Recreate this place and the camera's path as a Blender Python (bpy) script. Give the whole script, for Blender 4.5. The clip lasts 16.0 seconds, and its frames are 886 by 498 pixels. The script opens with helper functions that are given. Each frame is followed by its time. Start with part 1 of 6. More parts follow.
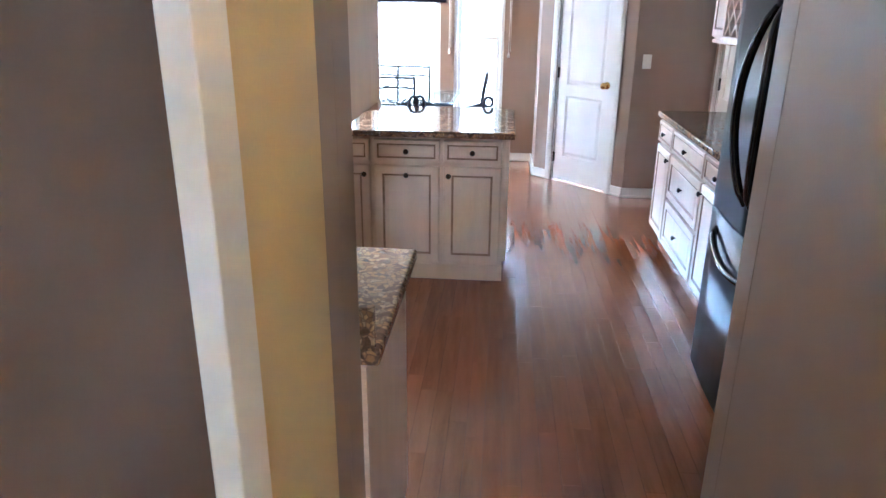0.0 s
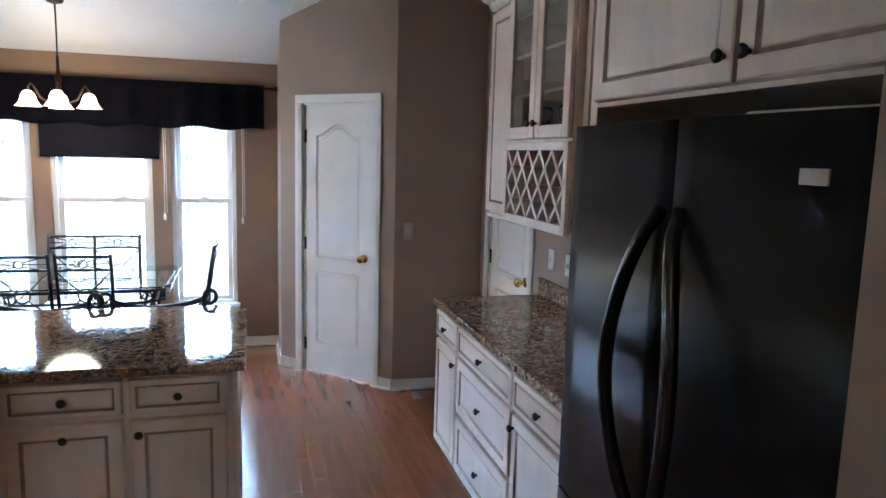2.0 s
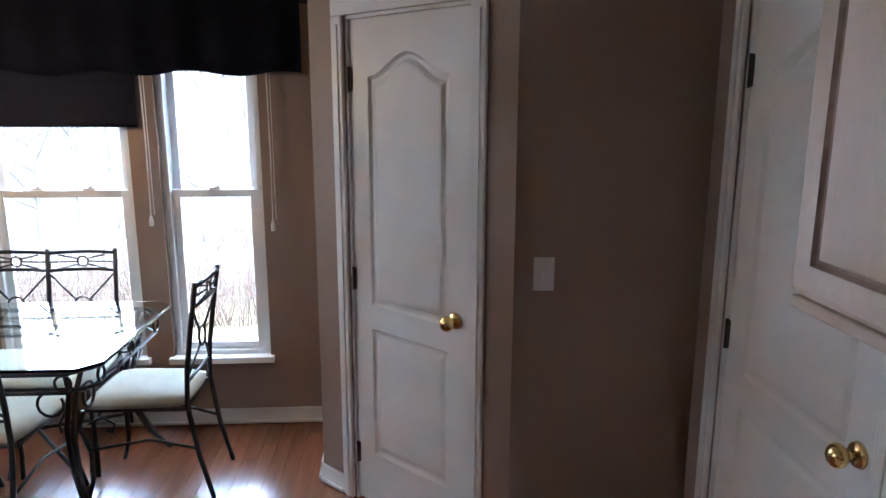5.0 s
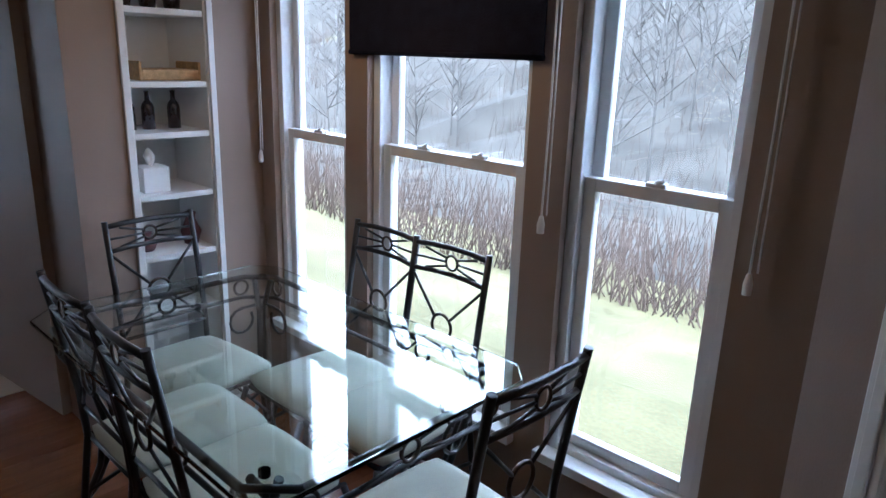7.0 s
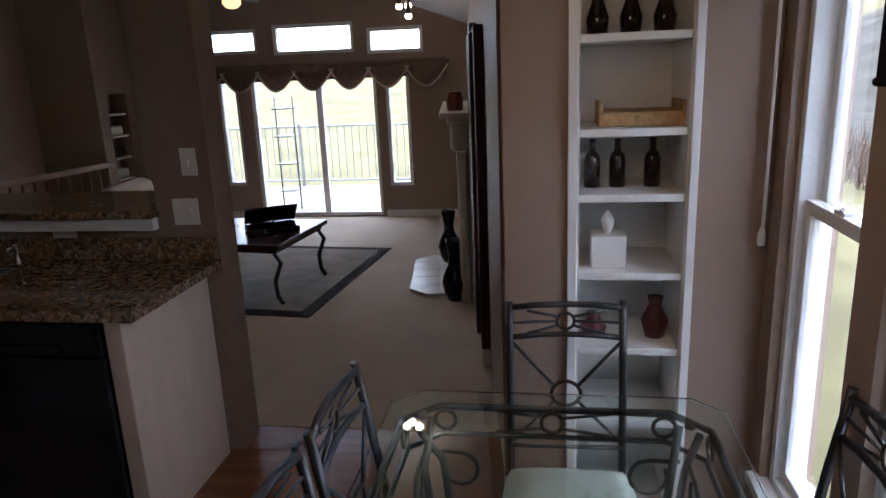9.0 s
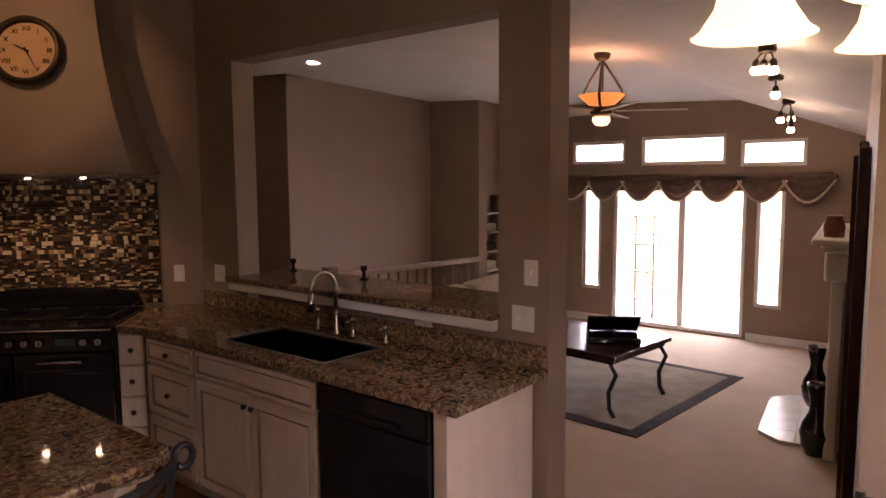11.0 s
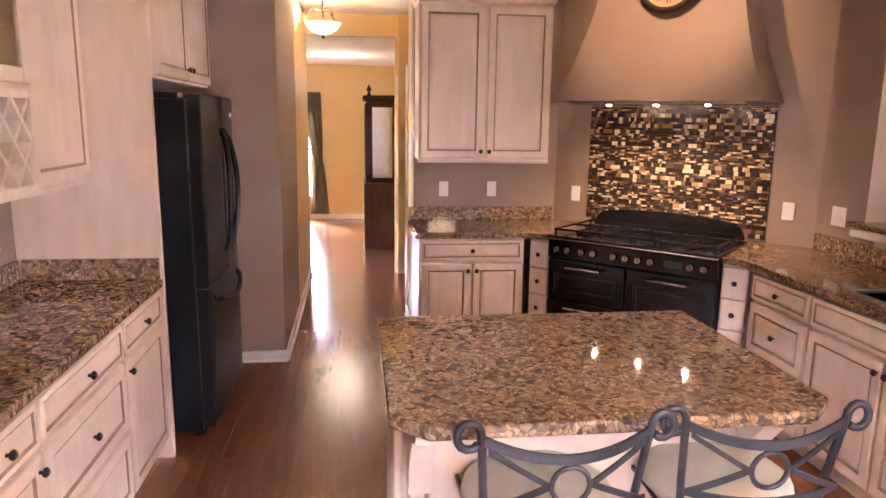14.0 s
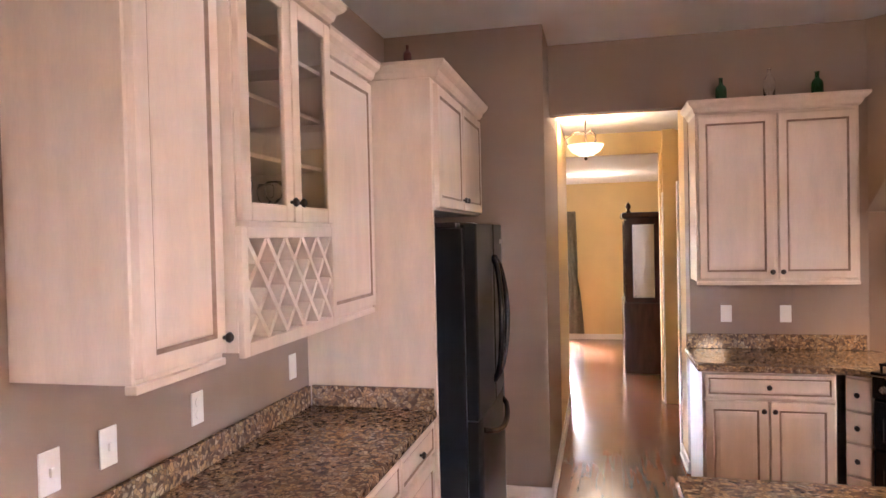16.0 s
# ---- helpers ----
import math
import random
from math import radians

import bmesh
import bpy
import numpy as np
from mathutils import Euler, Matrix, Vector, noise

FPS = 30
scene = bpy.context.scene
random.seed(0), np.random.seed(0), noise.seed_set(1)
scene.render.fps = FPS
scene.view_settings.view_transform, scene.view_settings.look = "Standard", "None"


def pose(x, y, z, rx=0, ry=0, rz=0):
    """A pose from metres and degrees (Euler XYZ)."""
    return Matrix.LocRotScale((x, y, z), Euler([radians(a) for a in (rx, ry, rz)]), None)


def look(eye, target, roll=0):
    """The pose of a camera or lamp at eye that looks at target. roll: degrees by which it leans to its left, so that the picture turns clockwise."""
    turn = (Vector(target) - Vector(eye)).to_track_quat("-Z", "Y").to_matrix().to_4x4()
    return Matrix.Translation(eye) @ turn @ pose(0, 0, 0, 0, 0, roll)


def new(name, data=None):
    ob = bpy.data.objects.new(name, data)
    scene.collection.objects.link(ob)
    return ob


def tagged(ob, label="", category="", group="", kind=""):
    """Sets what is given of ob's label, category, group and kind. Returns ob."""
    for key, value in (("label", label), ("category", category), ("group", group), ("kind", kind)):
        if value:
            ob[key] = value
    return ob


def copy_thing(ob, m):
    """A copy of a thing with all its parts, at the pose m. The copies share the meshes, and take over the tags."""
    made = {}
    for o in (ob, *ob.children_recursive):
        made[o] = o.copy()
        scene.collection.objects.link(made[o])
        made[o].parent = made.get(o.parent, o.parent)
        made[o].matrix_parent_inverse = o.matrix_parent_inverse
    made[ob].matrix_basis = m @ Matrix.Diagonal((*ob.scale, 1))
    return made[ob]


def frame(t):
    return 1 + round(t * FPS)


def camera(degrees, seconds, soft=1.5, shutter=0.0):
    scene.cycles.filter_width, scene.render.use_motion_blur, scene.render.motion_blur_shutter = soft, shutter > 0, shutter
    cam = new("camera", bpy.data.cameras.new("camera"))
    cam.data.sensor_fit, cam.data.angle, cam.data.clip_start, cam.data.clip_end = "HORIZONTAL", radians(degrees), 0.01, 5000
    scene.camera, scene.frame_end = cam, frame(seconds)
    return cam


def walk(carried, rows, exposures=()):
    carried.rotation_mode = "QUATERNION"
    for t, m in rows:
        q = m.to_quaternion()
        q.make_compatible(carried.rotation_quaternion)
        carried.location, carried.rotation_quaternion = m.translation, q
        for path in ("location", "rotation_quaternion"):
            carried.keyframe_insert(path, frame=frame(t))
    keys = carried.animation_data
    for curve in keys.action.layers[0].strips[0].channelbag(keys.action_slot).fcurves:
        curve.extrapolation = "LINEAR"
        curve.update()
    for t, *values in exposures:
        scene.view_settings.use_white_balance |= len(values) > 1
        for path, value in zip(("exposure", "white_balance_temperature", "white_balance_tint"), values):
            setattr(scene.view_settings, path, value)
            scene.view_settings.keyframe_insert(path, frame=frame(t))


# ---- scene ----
cam = camera(66.0, 16.0)
PATH = [
    (0, (0.14, 0.682, 1.606), (-0.021, 2.555, 0.924), 0.5),
    (0.5, (0.121, 1.008, 1.612), (0.187, 2.89, 0.939), 0.7),
    (1, (0.163, 1.372, 1.656), (0.263, 3.289, 1.097), 1.5),
    (1.5, (0.202, 1.715, 1.66), (0.479, 3.638, 1.182), 0.8),
    (2, (0.24, 1.96, 1.695), (0.78, 3.866, 1.421), 1.6),
    (2.5, (0.326, 2.217, 1.728), (0.965, 4.105, 1.562), 0.0),
    (3, (0.427, 2.582, 1.73), (0.974, 4.501, 1.596), 1.1),
    (3.2, (0.456, 2.761, 1.72), (0.979, 4.679, 1.503), 1.3),
    (5.3, (0.858, 4.703, 1.698), (0.745, 6.657, 1.291), -0.9),
    (5.5, (0.863, 4.891, 1.703), (0.543, 6.828, 1.324), -1.2),
    (6, (0.828, 5.37, 1.672), (0.229, 7.246, 1.323), 0.1),
    (6.5, (0.757, 5.873, 1.632), (-0.248, 7.57, 1.304), 1.1),
    (7, (0.701, 6.292, 1.603), (-0.615, 7.695, 1.058), 1.9),
    (7.5, (0.523, 6.615, 1.581), (-0.996, 7.686, 0.841), 1.7),
    (8, (0.343, 6.964, 1.582), (-1.367, 7.605, 0.767), -0.6),
    (8.5, (0.205, 7.284, 1.636), (-1.683, 7.332, 0.98), -1.3),
    (8.7, (0.152, 7.304, 1.648), (-1.754, 7.193, 1.054), -1.8),
    (10.8, (0.041, 7.424, 1.74), (-1.564, 6.247, 1.54), -0.8),
    (11, (0.047, 7.406, 1.745), (-1.502, 6.157, 1.545), -0.4),
    (11.5, (0.081, 7.356, 1.755), (-1.319, 5.944, 1.544), -0.3),
    (12, (0.103, 7.294, 1.763), (-1.119, 5.738, 1.467), 0.0),
    (12.5, (0.169, 7.268, 1.764), (-0.865, 5.605, 1.358), 0.5),
    (13, (0.138, 7.144, 1.682), (-0.668, 5.36, 1.275), 0.5),
    (13.5, (0.187, 7.073, 1.654), (-0.36, 5.189, 1.267), 0.9),
    (14, (0.291, 7.078, 1.676), (0.04, 5.13, 1.3), 0.8),
    (14.5, (0.334, 6.995, 1.682), (0.347, 5.026, 1.328), 0.9),
    (15, (0.397, 6.917, 1.669), (0.639, 4.957, 1.352), 1.2),
    (15.5, (0.437, 6.881, 1.691), (0.833, 4.931, 1.481), 0.5),
    (16, (0.445, 6.855, 1.72), (0.897, 4.908, 1.681), -1.3),
]
EXPOSURES = [(0.0, 6.45, 4300, 4), (1.0, 6.05, 4350, 2), (2.0, 5.3, 4400, 2), (3.2, 5.1, 4550, 5), (5.5, 4.25, 4800, 8), (7.0, 3.2, 4650, 8), (8.0, 2.85, 4700, 10), (8.7, 2.75, 4950, 10), (11.0, 3.9, 6900, 33), (11.5, 4.5, 6500, 30), (12.0, 5.5, 6100, 28), (12.5, 6.15, 5750, 28), (13.0, 6.35, 5900, 32), (15.0, 6.55, 6050, 31), (16.0, 6.45, 5700, 24)]
walk(cam, [(t, look(eye, target, roll)) for t, eye, target, roll in PATH], EXPOSURES)

# ---------------------------------------------------------------- world and sun
world = bpy.data.worlds.new("overcast_sky")
scene.world = world
world.use_nodes = True
wn = world.node_tree.nodes
sky = wn.new("ShaderNodeTexSky")
sky.sky_type, sky.sun_disc = "NISHITA", False
sky.sun_elevation, sky.sun_rotation = radians(45), radians(156)
sky.air_density, sky.dust_density = 1.0, 4.0
pale = wn.new("ShaderNodeMixRGB")
pale.inputs[0].default_value = 0.8
pale.inputs[2].default_value = (10.6, 10.8, 11.0, 1)
world.node_tree.links.new(sky.outputs[0], pale.inputs[1])
world.node_tree.links.new(pale.outputs[0], wn["Background"].inputs[0])
wn["Background"].inputs[1].default_value = 0.15

sun = new("sun", bpy.data.lights.new("sun", "SUN"))
sun.data.energy, sun.data.angle, sun.data.color = 0.5, radians(15), (1.0, 0.97, 0.92)
sun.matrix_world = look((9, -20, 22), (0, 0, 0))


def lamp(name, xyz, watts, colour, radius=0.05):
    ob = new(name, bpy.data.lights.new(name, "POINT"))
    ob.data.energy, ob.data.color, ob.data.shadow_soft_size = watts, colour, radius
    ob.location = xyz
    return ob


def downlight(name, xyz, target, watts, colour, angle=90, radius=0.03):
    ob = new(name, bpy.data.lights.new(name, "SPOT"))
    ob.data.energy, ob.data.color, ob.data.shadow_soft_size = watts, colour, radius
    ob.data.spot_size, ob.data.spot_blend = radians(angle), 0.6
    ob.matrix_world = look(xyz, target)
    return ob


WARM = (1.0, 0.70, 0.40)

# ---------------------------------------------------------------- materials
def material(name, colour, rough=0.5, metal=0.0, vary=0.12, scale=8.0, bump=0.1, bump_scale=60.0, spec=0.5, coat=0.0, random=0.0, stretch=(1, 1, 1)):
    """A surface whose colour wanders at two scales, with fine relief."""
    m = bpy.data.materials.new(name)
    m.use_nodes = True
    n, l = m.node_tree.nodes, m.node_tree.links
    b = n["Principled BSDF"]
    b.inputs["Roughness"].default_value = rough
    b.inputs["Metallic"].default_value = metal
    b.inputs["Specular IOR Level"].default_value = spec
    b.inputs["Coat Weight"].default_value = coat
    b.inputs["Coat Roughness"].default_value = 0.08
    co = n.new("ShaderNodeTexCoord")
    mp = n.new("ShaderNodeMapping")
    mp.inputs["Scale"].default_value = stretch
    l.new(co.outputs["Object"], mp.inputs[0])
    a, c = n.new("ShaderNodeTexNoise"), n.new("ShaderNodeTexNoise")
    a.inputs["Scale"].default_value, a.inputs["Detail"].default_value = scale, 4
    c.inputs["Scale"].default_value, c.inputs["Detail"].default_value = bump_scale, 3
    l.new(mp.outputs[0], a.inputs[0]), l.new(mp.outputs[0], c.inputs[0])
    add = n.new("ShaderNodeMath")
    add.operation = "MULTIPLY_ADD"
    add.inputs[1].default_value = 0.4
    l.new(c.outputs[0], add.inputs[0]), l.new(a.outputs[0], add.inputs[2])
    last = add.outputs[0]
    if random:
        info = n.new("ShaderNodeObjectInfo")
        geo = n.new("ShaderNodeNewGeometry")
        both = n.new("ShaderNodeMath")
        l.new(info.outputs["Random"], both.inputs[0]), l.new(geo.outputs["Random Per Island"], both.inputs[1])
        frac = n.new("ShaderNodeMath")
        frac.operation = "FRACT"
        l.new(both.outputs[0], frac.inputs[0])
        more = n.new("ShaderNodeMath")
        more.operation = "MULTIPLY_ADD"
        more.inputs[1].default_value = random
        l.new(frac.outputs[0], more.inputs[0]), l.new(last, more.inputs[2])
        last = more.outputs[0]
    ramp = n.new("ShaderNodeValToRGB")
    lo, hi = 0.45, 0.95 + random
    ramp.color_ramp.elements[0].position, ramp.color_ramp.elements[1].position = min(lo, 1), min(hi, 1)
    ramp.color_ramp.elements[0].color = (*[v * (1 - vary) for v in colour], 1)
    ramp.color_ramp.elements[1].color = (*[min(1, v * (1 + vary)) for v in colour], 1)
    l.new(last, ramp.inputs[0])
    l.new(ramp.outputs[0], b.inputs["Base Color"])
    if bump:
        bp = n.new("ShaderNodeBump")
        bp.inputs["Strength"].default_value, bp.inputs["Distance"].default_value = bump, 0.01
        l.new(c.outputs[0], bp.inputs["Height"])
        l.new(bp.outputs[0], b.inputs["Normal"])
    return m


def granite(name):
    m = bpy.data.materials.new(name)
    m.use_nodes = True
    n, l = m.node_tree.nodes, m.node_tree.links
    b = n["Principled BSDF"]
    b.inputs["Roughness"].default_value = 0.06
    co = n.new("ShaderNodeTexCoord")
    warp = n.new("ShaderNodeTexNoise")
    warp.inputs["Scale"].default_value = 14
    l.new(co.outputs["Object"], warp.inputs[0])
    mix = n.new("ShaderNodeMixRGB")
    mix.inputs[0].default_value = 0.06
    l.new(co.outputs["Object"], mix.inputs[1]), l.new(warp.outputs[1], mix.inputs[2])
    v = n.new("ShaderNodeTexVoronoi")
    v.inputs["Scale"].default_value = 66
    l.new(mix.outputs[0], v.inputs[0])
    ramp = n.new("ShaderNodeValToRGB")
    e = ramp.color_ramp.elements
    e[0].position, e[0].color = 0.0, (0.08, 0.055, 0.04, 1)
    e[1].position, e[1].color = 1.0, (0.48, 0.35, 0.22, 1)
    for p, c in ((0.22, (0.15, 0.095, 0.063, 1)), (0.4, (0.28, 0.17, 0.085, 1)), (0.62, (0.44, 0.28, 0.14, 1)), (0.8, (0.25, 0.18, 0.115, 1))):
        k = e.new(p)
        k.color = c
    sep = n.new("ShaderNodeSeparateColor")
    l.new(v.outputs["Color"], sep.inputs[0])
    l.new(sep.outputs[0], ramp.inputs[0])
    edge = n.new("ShaderNodeTexVoronoi")
    edge.feature = "DISTANCE_TO_EDGE"
    edge.inputs["Scale"].default_value = 66
    l.new(mix.outputs[0], edge.inputs[0])
    er = n.new("ShaderNodeValToRGB")
    er.color_ramp.elements[0].position, er.color_ramp.elements[1].position = 0.0, 0.14
    l.new(edge.outputs[0], er.inputs[0])
    mul = n.new("ShaderNodeMixRGB")
    mul.inputs[1].default_value = (0.14, 0.095, 0.068, 1)
    l.new(er.outputs[0], mul.inputs[0]), l.new(ramp.outputs[0], mul.inputs[2])
    fine = n.new("ShaderNodeTexNoise")
    fine.inputs["Scale"].default_value, fine.inputs["Detail"].default_value = 160, 5
    l.new(co.outputs["Object"], fine.inputs[0])
    over = n.new("ShaderNodeMixRGB")
    over.blend_type = "OVERLAY"
    over.inputs[0].default_value = 0.4
    l.new(mul.outputs[0], over.inputs[1]), l.new(fine.outputs[0], over.inputs[2])
    l.new(over.outputs[0], b.inputs["Base Color"])
    return m


def glowing(name, colour, strength):
    m = bpy.data.materials.new(name)
    m.use_nodes = True
    b = m.node_tree.nodes["Principled BSDF"]
    b.inputs["Base Color"].default_value = (*colour, 1)
    b.inputs["Emission Color"].default_value = (*colour, 1)
    b.inputs["Emission Strength"].default_value = strength
    b.inputs["Roughness"].default_value = 0.4
    return m


def clear_glass(name, tint=(1, 1, 1), rough=0.0, ior=1.45):
    m = bpy.data.materials.new(name)
    m.use_nodes = True
    b = m.node_tree.nodes["Principled BSDF"]
    b.inputs["Base Color"].default_value = (*tint, 1)
    b.inputs["Transmission Weight"].default_value = 1
    b.inputs["Roughness"].default_value = rough
    b.inputs["IOR"].default_value = ior
    return m


TAUPE = material("taupe_wall_paint", (0.30, 0.215, 0.16), 0.55, vary=0.05, scale=2.5, bump=0.06, bump_scale=180)
CEIL = material("ceiling_paint", (0.80, 0.80, 0.81), 0.8, vary=0.04, scale=3, bump=0.12, bump_scale=160)
YELLOW = material("yellow_wall_paint", (0.66, 0.50, 0.23), 0.55, vary=0.05, scale=2.5, bump=0.06, bump_scale=180)
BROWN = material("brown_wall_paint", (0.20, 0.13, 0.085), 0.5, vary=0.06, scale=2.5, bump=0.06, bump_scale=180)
WHITE = material("white_trim_paint", (0.78, 0.76, 0.73), 0.35, vary=0.04, scale=5, bump=0.04, bump_scale=90)
CREAM = material("glazed_cream_cabinet", (0.66, 0.53, 0.425), 0.38, vary=0.07, scale=6, bump=0.05, bump_scale=60, stretch=(3, 3, 0.6))
GLAZE = material("brown_glaze_in_grooves", (0.30, 0.20, 0.14), 0.45, vary=0.25, scale=20)
GRANITE = granite("brown_granite")
OAK = material("red_oak_floor", (0.19, 0.070, 0.029), 0.22, vary=0.24, scale=3.0, bump=0.06, bump_scale=40, random=0.3, stretch=(9, 0.8, 1), coat=0.4, spec=0.5)
OAK.node_tree.nodes["Principled BSDF"].inputs["Coat Roughness"].default_value = 0.16
SEAM = material("dark_floor_seam", (0.09, 0.036, 0.02), 0.6)
CARPET = material("beige_carpet", (0.52, 0.43, 0.34), 0.95, vary=0.10, scale=3, bump=0.5, bump_scale=260, spec=0.1)
BLACK = material("black_gloss_enamel", (0.012, 0.012, 0.014), 0.14, vary=0.1, bump=0.0)
FRIDGE = material("black_pebbled_steel", (0.007, 0.008, 0.010), 0.28, vary=0.1, bump=0.05, bump_scale=400, spec=0.22)
IRON = material("wrought_iron", (0.022, 0.02, 0.02), 0.38, vary=0.3, bump=0.1, bump_scale=120)
PEWTER = material("pewter_iron", (0.07, 0.07, 0.075), 0.35, metal=0.7, vary=0.2, bump=0.1, bump_scale=90)
BRONZE = material("dark_bronze", (0.05, 0.035, 0.025), 0.35, metal=0.6, vary=0.3)
KNOB = material("dark_knob_metal", (0.06, 0.05, 0.045), 0.3, metal=0.8)
BRASS = material("polished_brass", (0.78, 0.55, 0.2), 0.15, metal=1.0, vary=0.05)
CHROME = material("brushed_nickel", (0.6, 0.58, 0.55), 0.22, metal=1.0, vary=0.05)
FABRIC = material("cream_seat_fabric", (0.62, 0.62, 0.52), 0.9, vary=0.06, scale=12, bump=0.3, bump_scale=300, spec=0.1)
NAVY = material("dark_navy_curtain", (0.012, 0.012, 0.022), 0.85, vary=0.2, scale=20, bump=0.2, bump_scale=150, spec=0.1)
VINYL = material("white_window_vinyl", (0.80, 0.80, 0.80), 0.35, vary=0.03)
PLATE = material("white_switch_plastic", (0.82, 0.80, 0.76), 0.3, vary=0.03, bump=0)
GLASS = clear_glass("window_pane_glass")
TABLE_GLASS = clear_glass("table_glass", (0.90, 0.98, 0.96), ior=1.5)
SHADE_GLOW = glowing("lit_glass_shade", (1.0, 0.56, 0.22), 0.28)
AMBER_GLOW = glowing("lit_amber_glass", (1.0, 0.32, 0.07), 0.06)
PENDANT_GLOW = glowing("lit_alabaster", (1.0, 0.62, 0.28), 0.05)
BULB_GLOW = glowing("lit_bulb", (1.0, 0.75, 0.45), 4.0)
DARKWOOD = material("dark_cherry_wood", (0.038, 0.014, 0.010), 0.25, vary=0.35, scale=5, stretch=(4, 4, 0.7), bump=0.05)

# ---------------------------------------------------------------- mesh helpers
def box(bm, x0, x1, y0, y1, z0, z1, bevel=0.0):
    vs = [bm.verts.new((x, y, z)) for z in (z0, z1) for x, y in ((x0, y0), (x1, y0), (x1, y1), (x0, y1))]
    fs = [bm.faces.new([vs[i] for i in q]) for q in ((3, 2, 1, 0), (4, 5, 6, 7), (0, 1, 5, 4), (1, 2, 6, 5), (2, 3, 7, 6), (3, 0, 4, 7))]
    if bevel:
        es = list({e for f in fs for e in f.edges})
        bmesh.ops.bevel(bm, geom=es, offset=bevel, segments=2, profile=0.5, affect="EDGES", clamp_overlap=True)
    return bm


def ring(bm, c, r, axis, seg):
    u = axis.orthogonal().normalized()
    w = axis.cross(u).normalized()
    return [bm.verts.new(c + r * (math.cos(2 * math.pi * k / seg) * u + math.sin(2 * math.pi * k / seg) * w)) for k in range(seg)]


def bridge(bm, a, b):
    n = len(a)
    for k in range(n):
        bm.faces.new((a[k], a[(k + 1) % n], b[(k + 1) % n], b[k])).smooth = True


def rod(bm, p, q, r, r2=None, seg=10):
    p, q = Vector(p), Vector(q)
    ax = (q - p).normalized()
    a, b = ring(bm, p, r, ax, seg), ring(bm, q, r if r2 is None else r2, ax, seg)
    bridge(bm, a, b)
    bm.faces.new(a[::-1]), bm.faces.new(b)
    return bm


def tube(bm, pts, r, seg=8, closed=False):
    """A round bar bent through the points."""
    pts = [Vector(p) for p in pts]
    n, rings, u = len(pts), [], None
    for i, p in enumerate(pts):
        a = pts[(i - 1) % n] if closed or i else p
        b = pts[(i + 1) % n] if closed or i < n - 1 else p
        ax = (b - a).normalized()
        u = ax.orthogonal().normalized() if u is None else (u - u.dot(ax) * ax).normalized()
        w = ax.cross(u)
        rings.append([bm.verts.new(p + r * (math.cos(2 * math.pi * k / seg) * u + math.sin(2 * math.pi * k / seg) * w)) for k in range(seg)])
    for a, b in zip(rings, rings[1:]):
        bridge(bm, a, b)
    if closed:
        bridge(bm, rings[-1], rings[0])
    else:
        bm.faces.new(rings[0][::-1]), bm.faces.new(rings[-1])
    return bm


def arc(c, r, a0, a1, n=12, plane="xz", sy=1.0):
    out = []
    for i in range(n + 1):
        a = radians(a0 + (a1 - a0) * i / n)
        u, v = r * math.cos(a), sy * r * math.sin(a)
        out.append((c[0] + u, c[1], c[2] + v) if plane == "xz" else (c[0] + u, c[1] + v, c[2]) if plane == "xy" else (c[0], c[1] + u, c[2] + v))
    return out


def lathe(bm, prof, seg=20, c=(0, 0, 0)):
    """Turns a profile of (radius, height) about the upright through c."""
    rows = []
    for r, z in prof:
        rows.append([bm.verts.new((c[0] + max(r, 1e-4) * math.cos(2 * math.pi * k / seg), c[1] + max(r, 1e-4) * math.sin(2 * math.pi * k / seg), c[2] + z)) for k in range(seg)])
    for a, b in zip(rows, rows[1:]):
        bridge(bm, a, b)
    return bm


def prism(bm, poly, z0, z1, bevel=0.0):
    """An upright slab on a plan polygon (counter-clockwise)."""
    lo, hi = [bm.verts.new((x, y, z0)) for x, y in poly], [bm.verts.new((x, y, z1)) for x, y in poly]
    n = len(poly)
    fs = [bm.faces.new(lo[::-1]), bm.faces.new(hi)] + [bm.faces.new((lo[k], lo[(k + 1) % n], hi[(k + 1) % n], hi[k])) for k in range(n)]
    if bevel:
        bmesh.ops.bevel(bm, geom=list({e for f in fs for e in f.edges}), offset=bevel, segments=3, profile=0.5, affect="EDGES", clamp_overlap=True)
    return bm


def panelled(bm, x0, x1, z0, z1, rings, thick=0.02, y=0.0):
    """A board facing -y, with rings of (inset, depth, slot) pressed into its face; slot is the material of the strip that leads to it."""
    loops = []
    for inset, depth, slot in rings:
        loops.append([bm.verts.new(v) for v in ((x0 + inset, y + depth, z0 + inset), (x1 - inset, y + depth, z0 + inset), (x1 - inset, y + depth, z1 - inset), (x0 + inset, y + depth, z1 - inset))])
    back = [bm.verts.new(v) for v in ((x0, y + thick, z0), (x1, y + thick, z0), (x1, y + thick, z1), (x0, y + thick, z1))]
    for k in range(4):
        bm.faces.new((back[k], back[(k + 1) % 4], loops[0][(k + 1) % 4], loops[0][k]))
    for i in range(1, len(loops)):
        for k in range(4):
            bm.faces.new((loops[i - 1][k], loops[i - 1][(k + 1) % 4], loops[i][(k + 1) % 4], loops[i][k])).material_index = rings[i][2]
    bm.faces.new(loops[-1])
    bm.faces.new(back[::-1])
    return bm


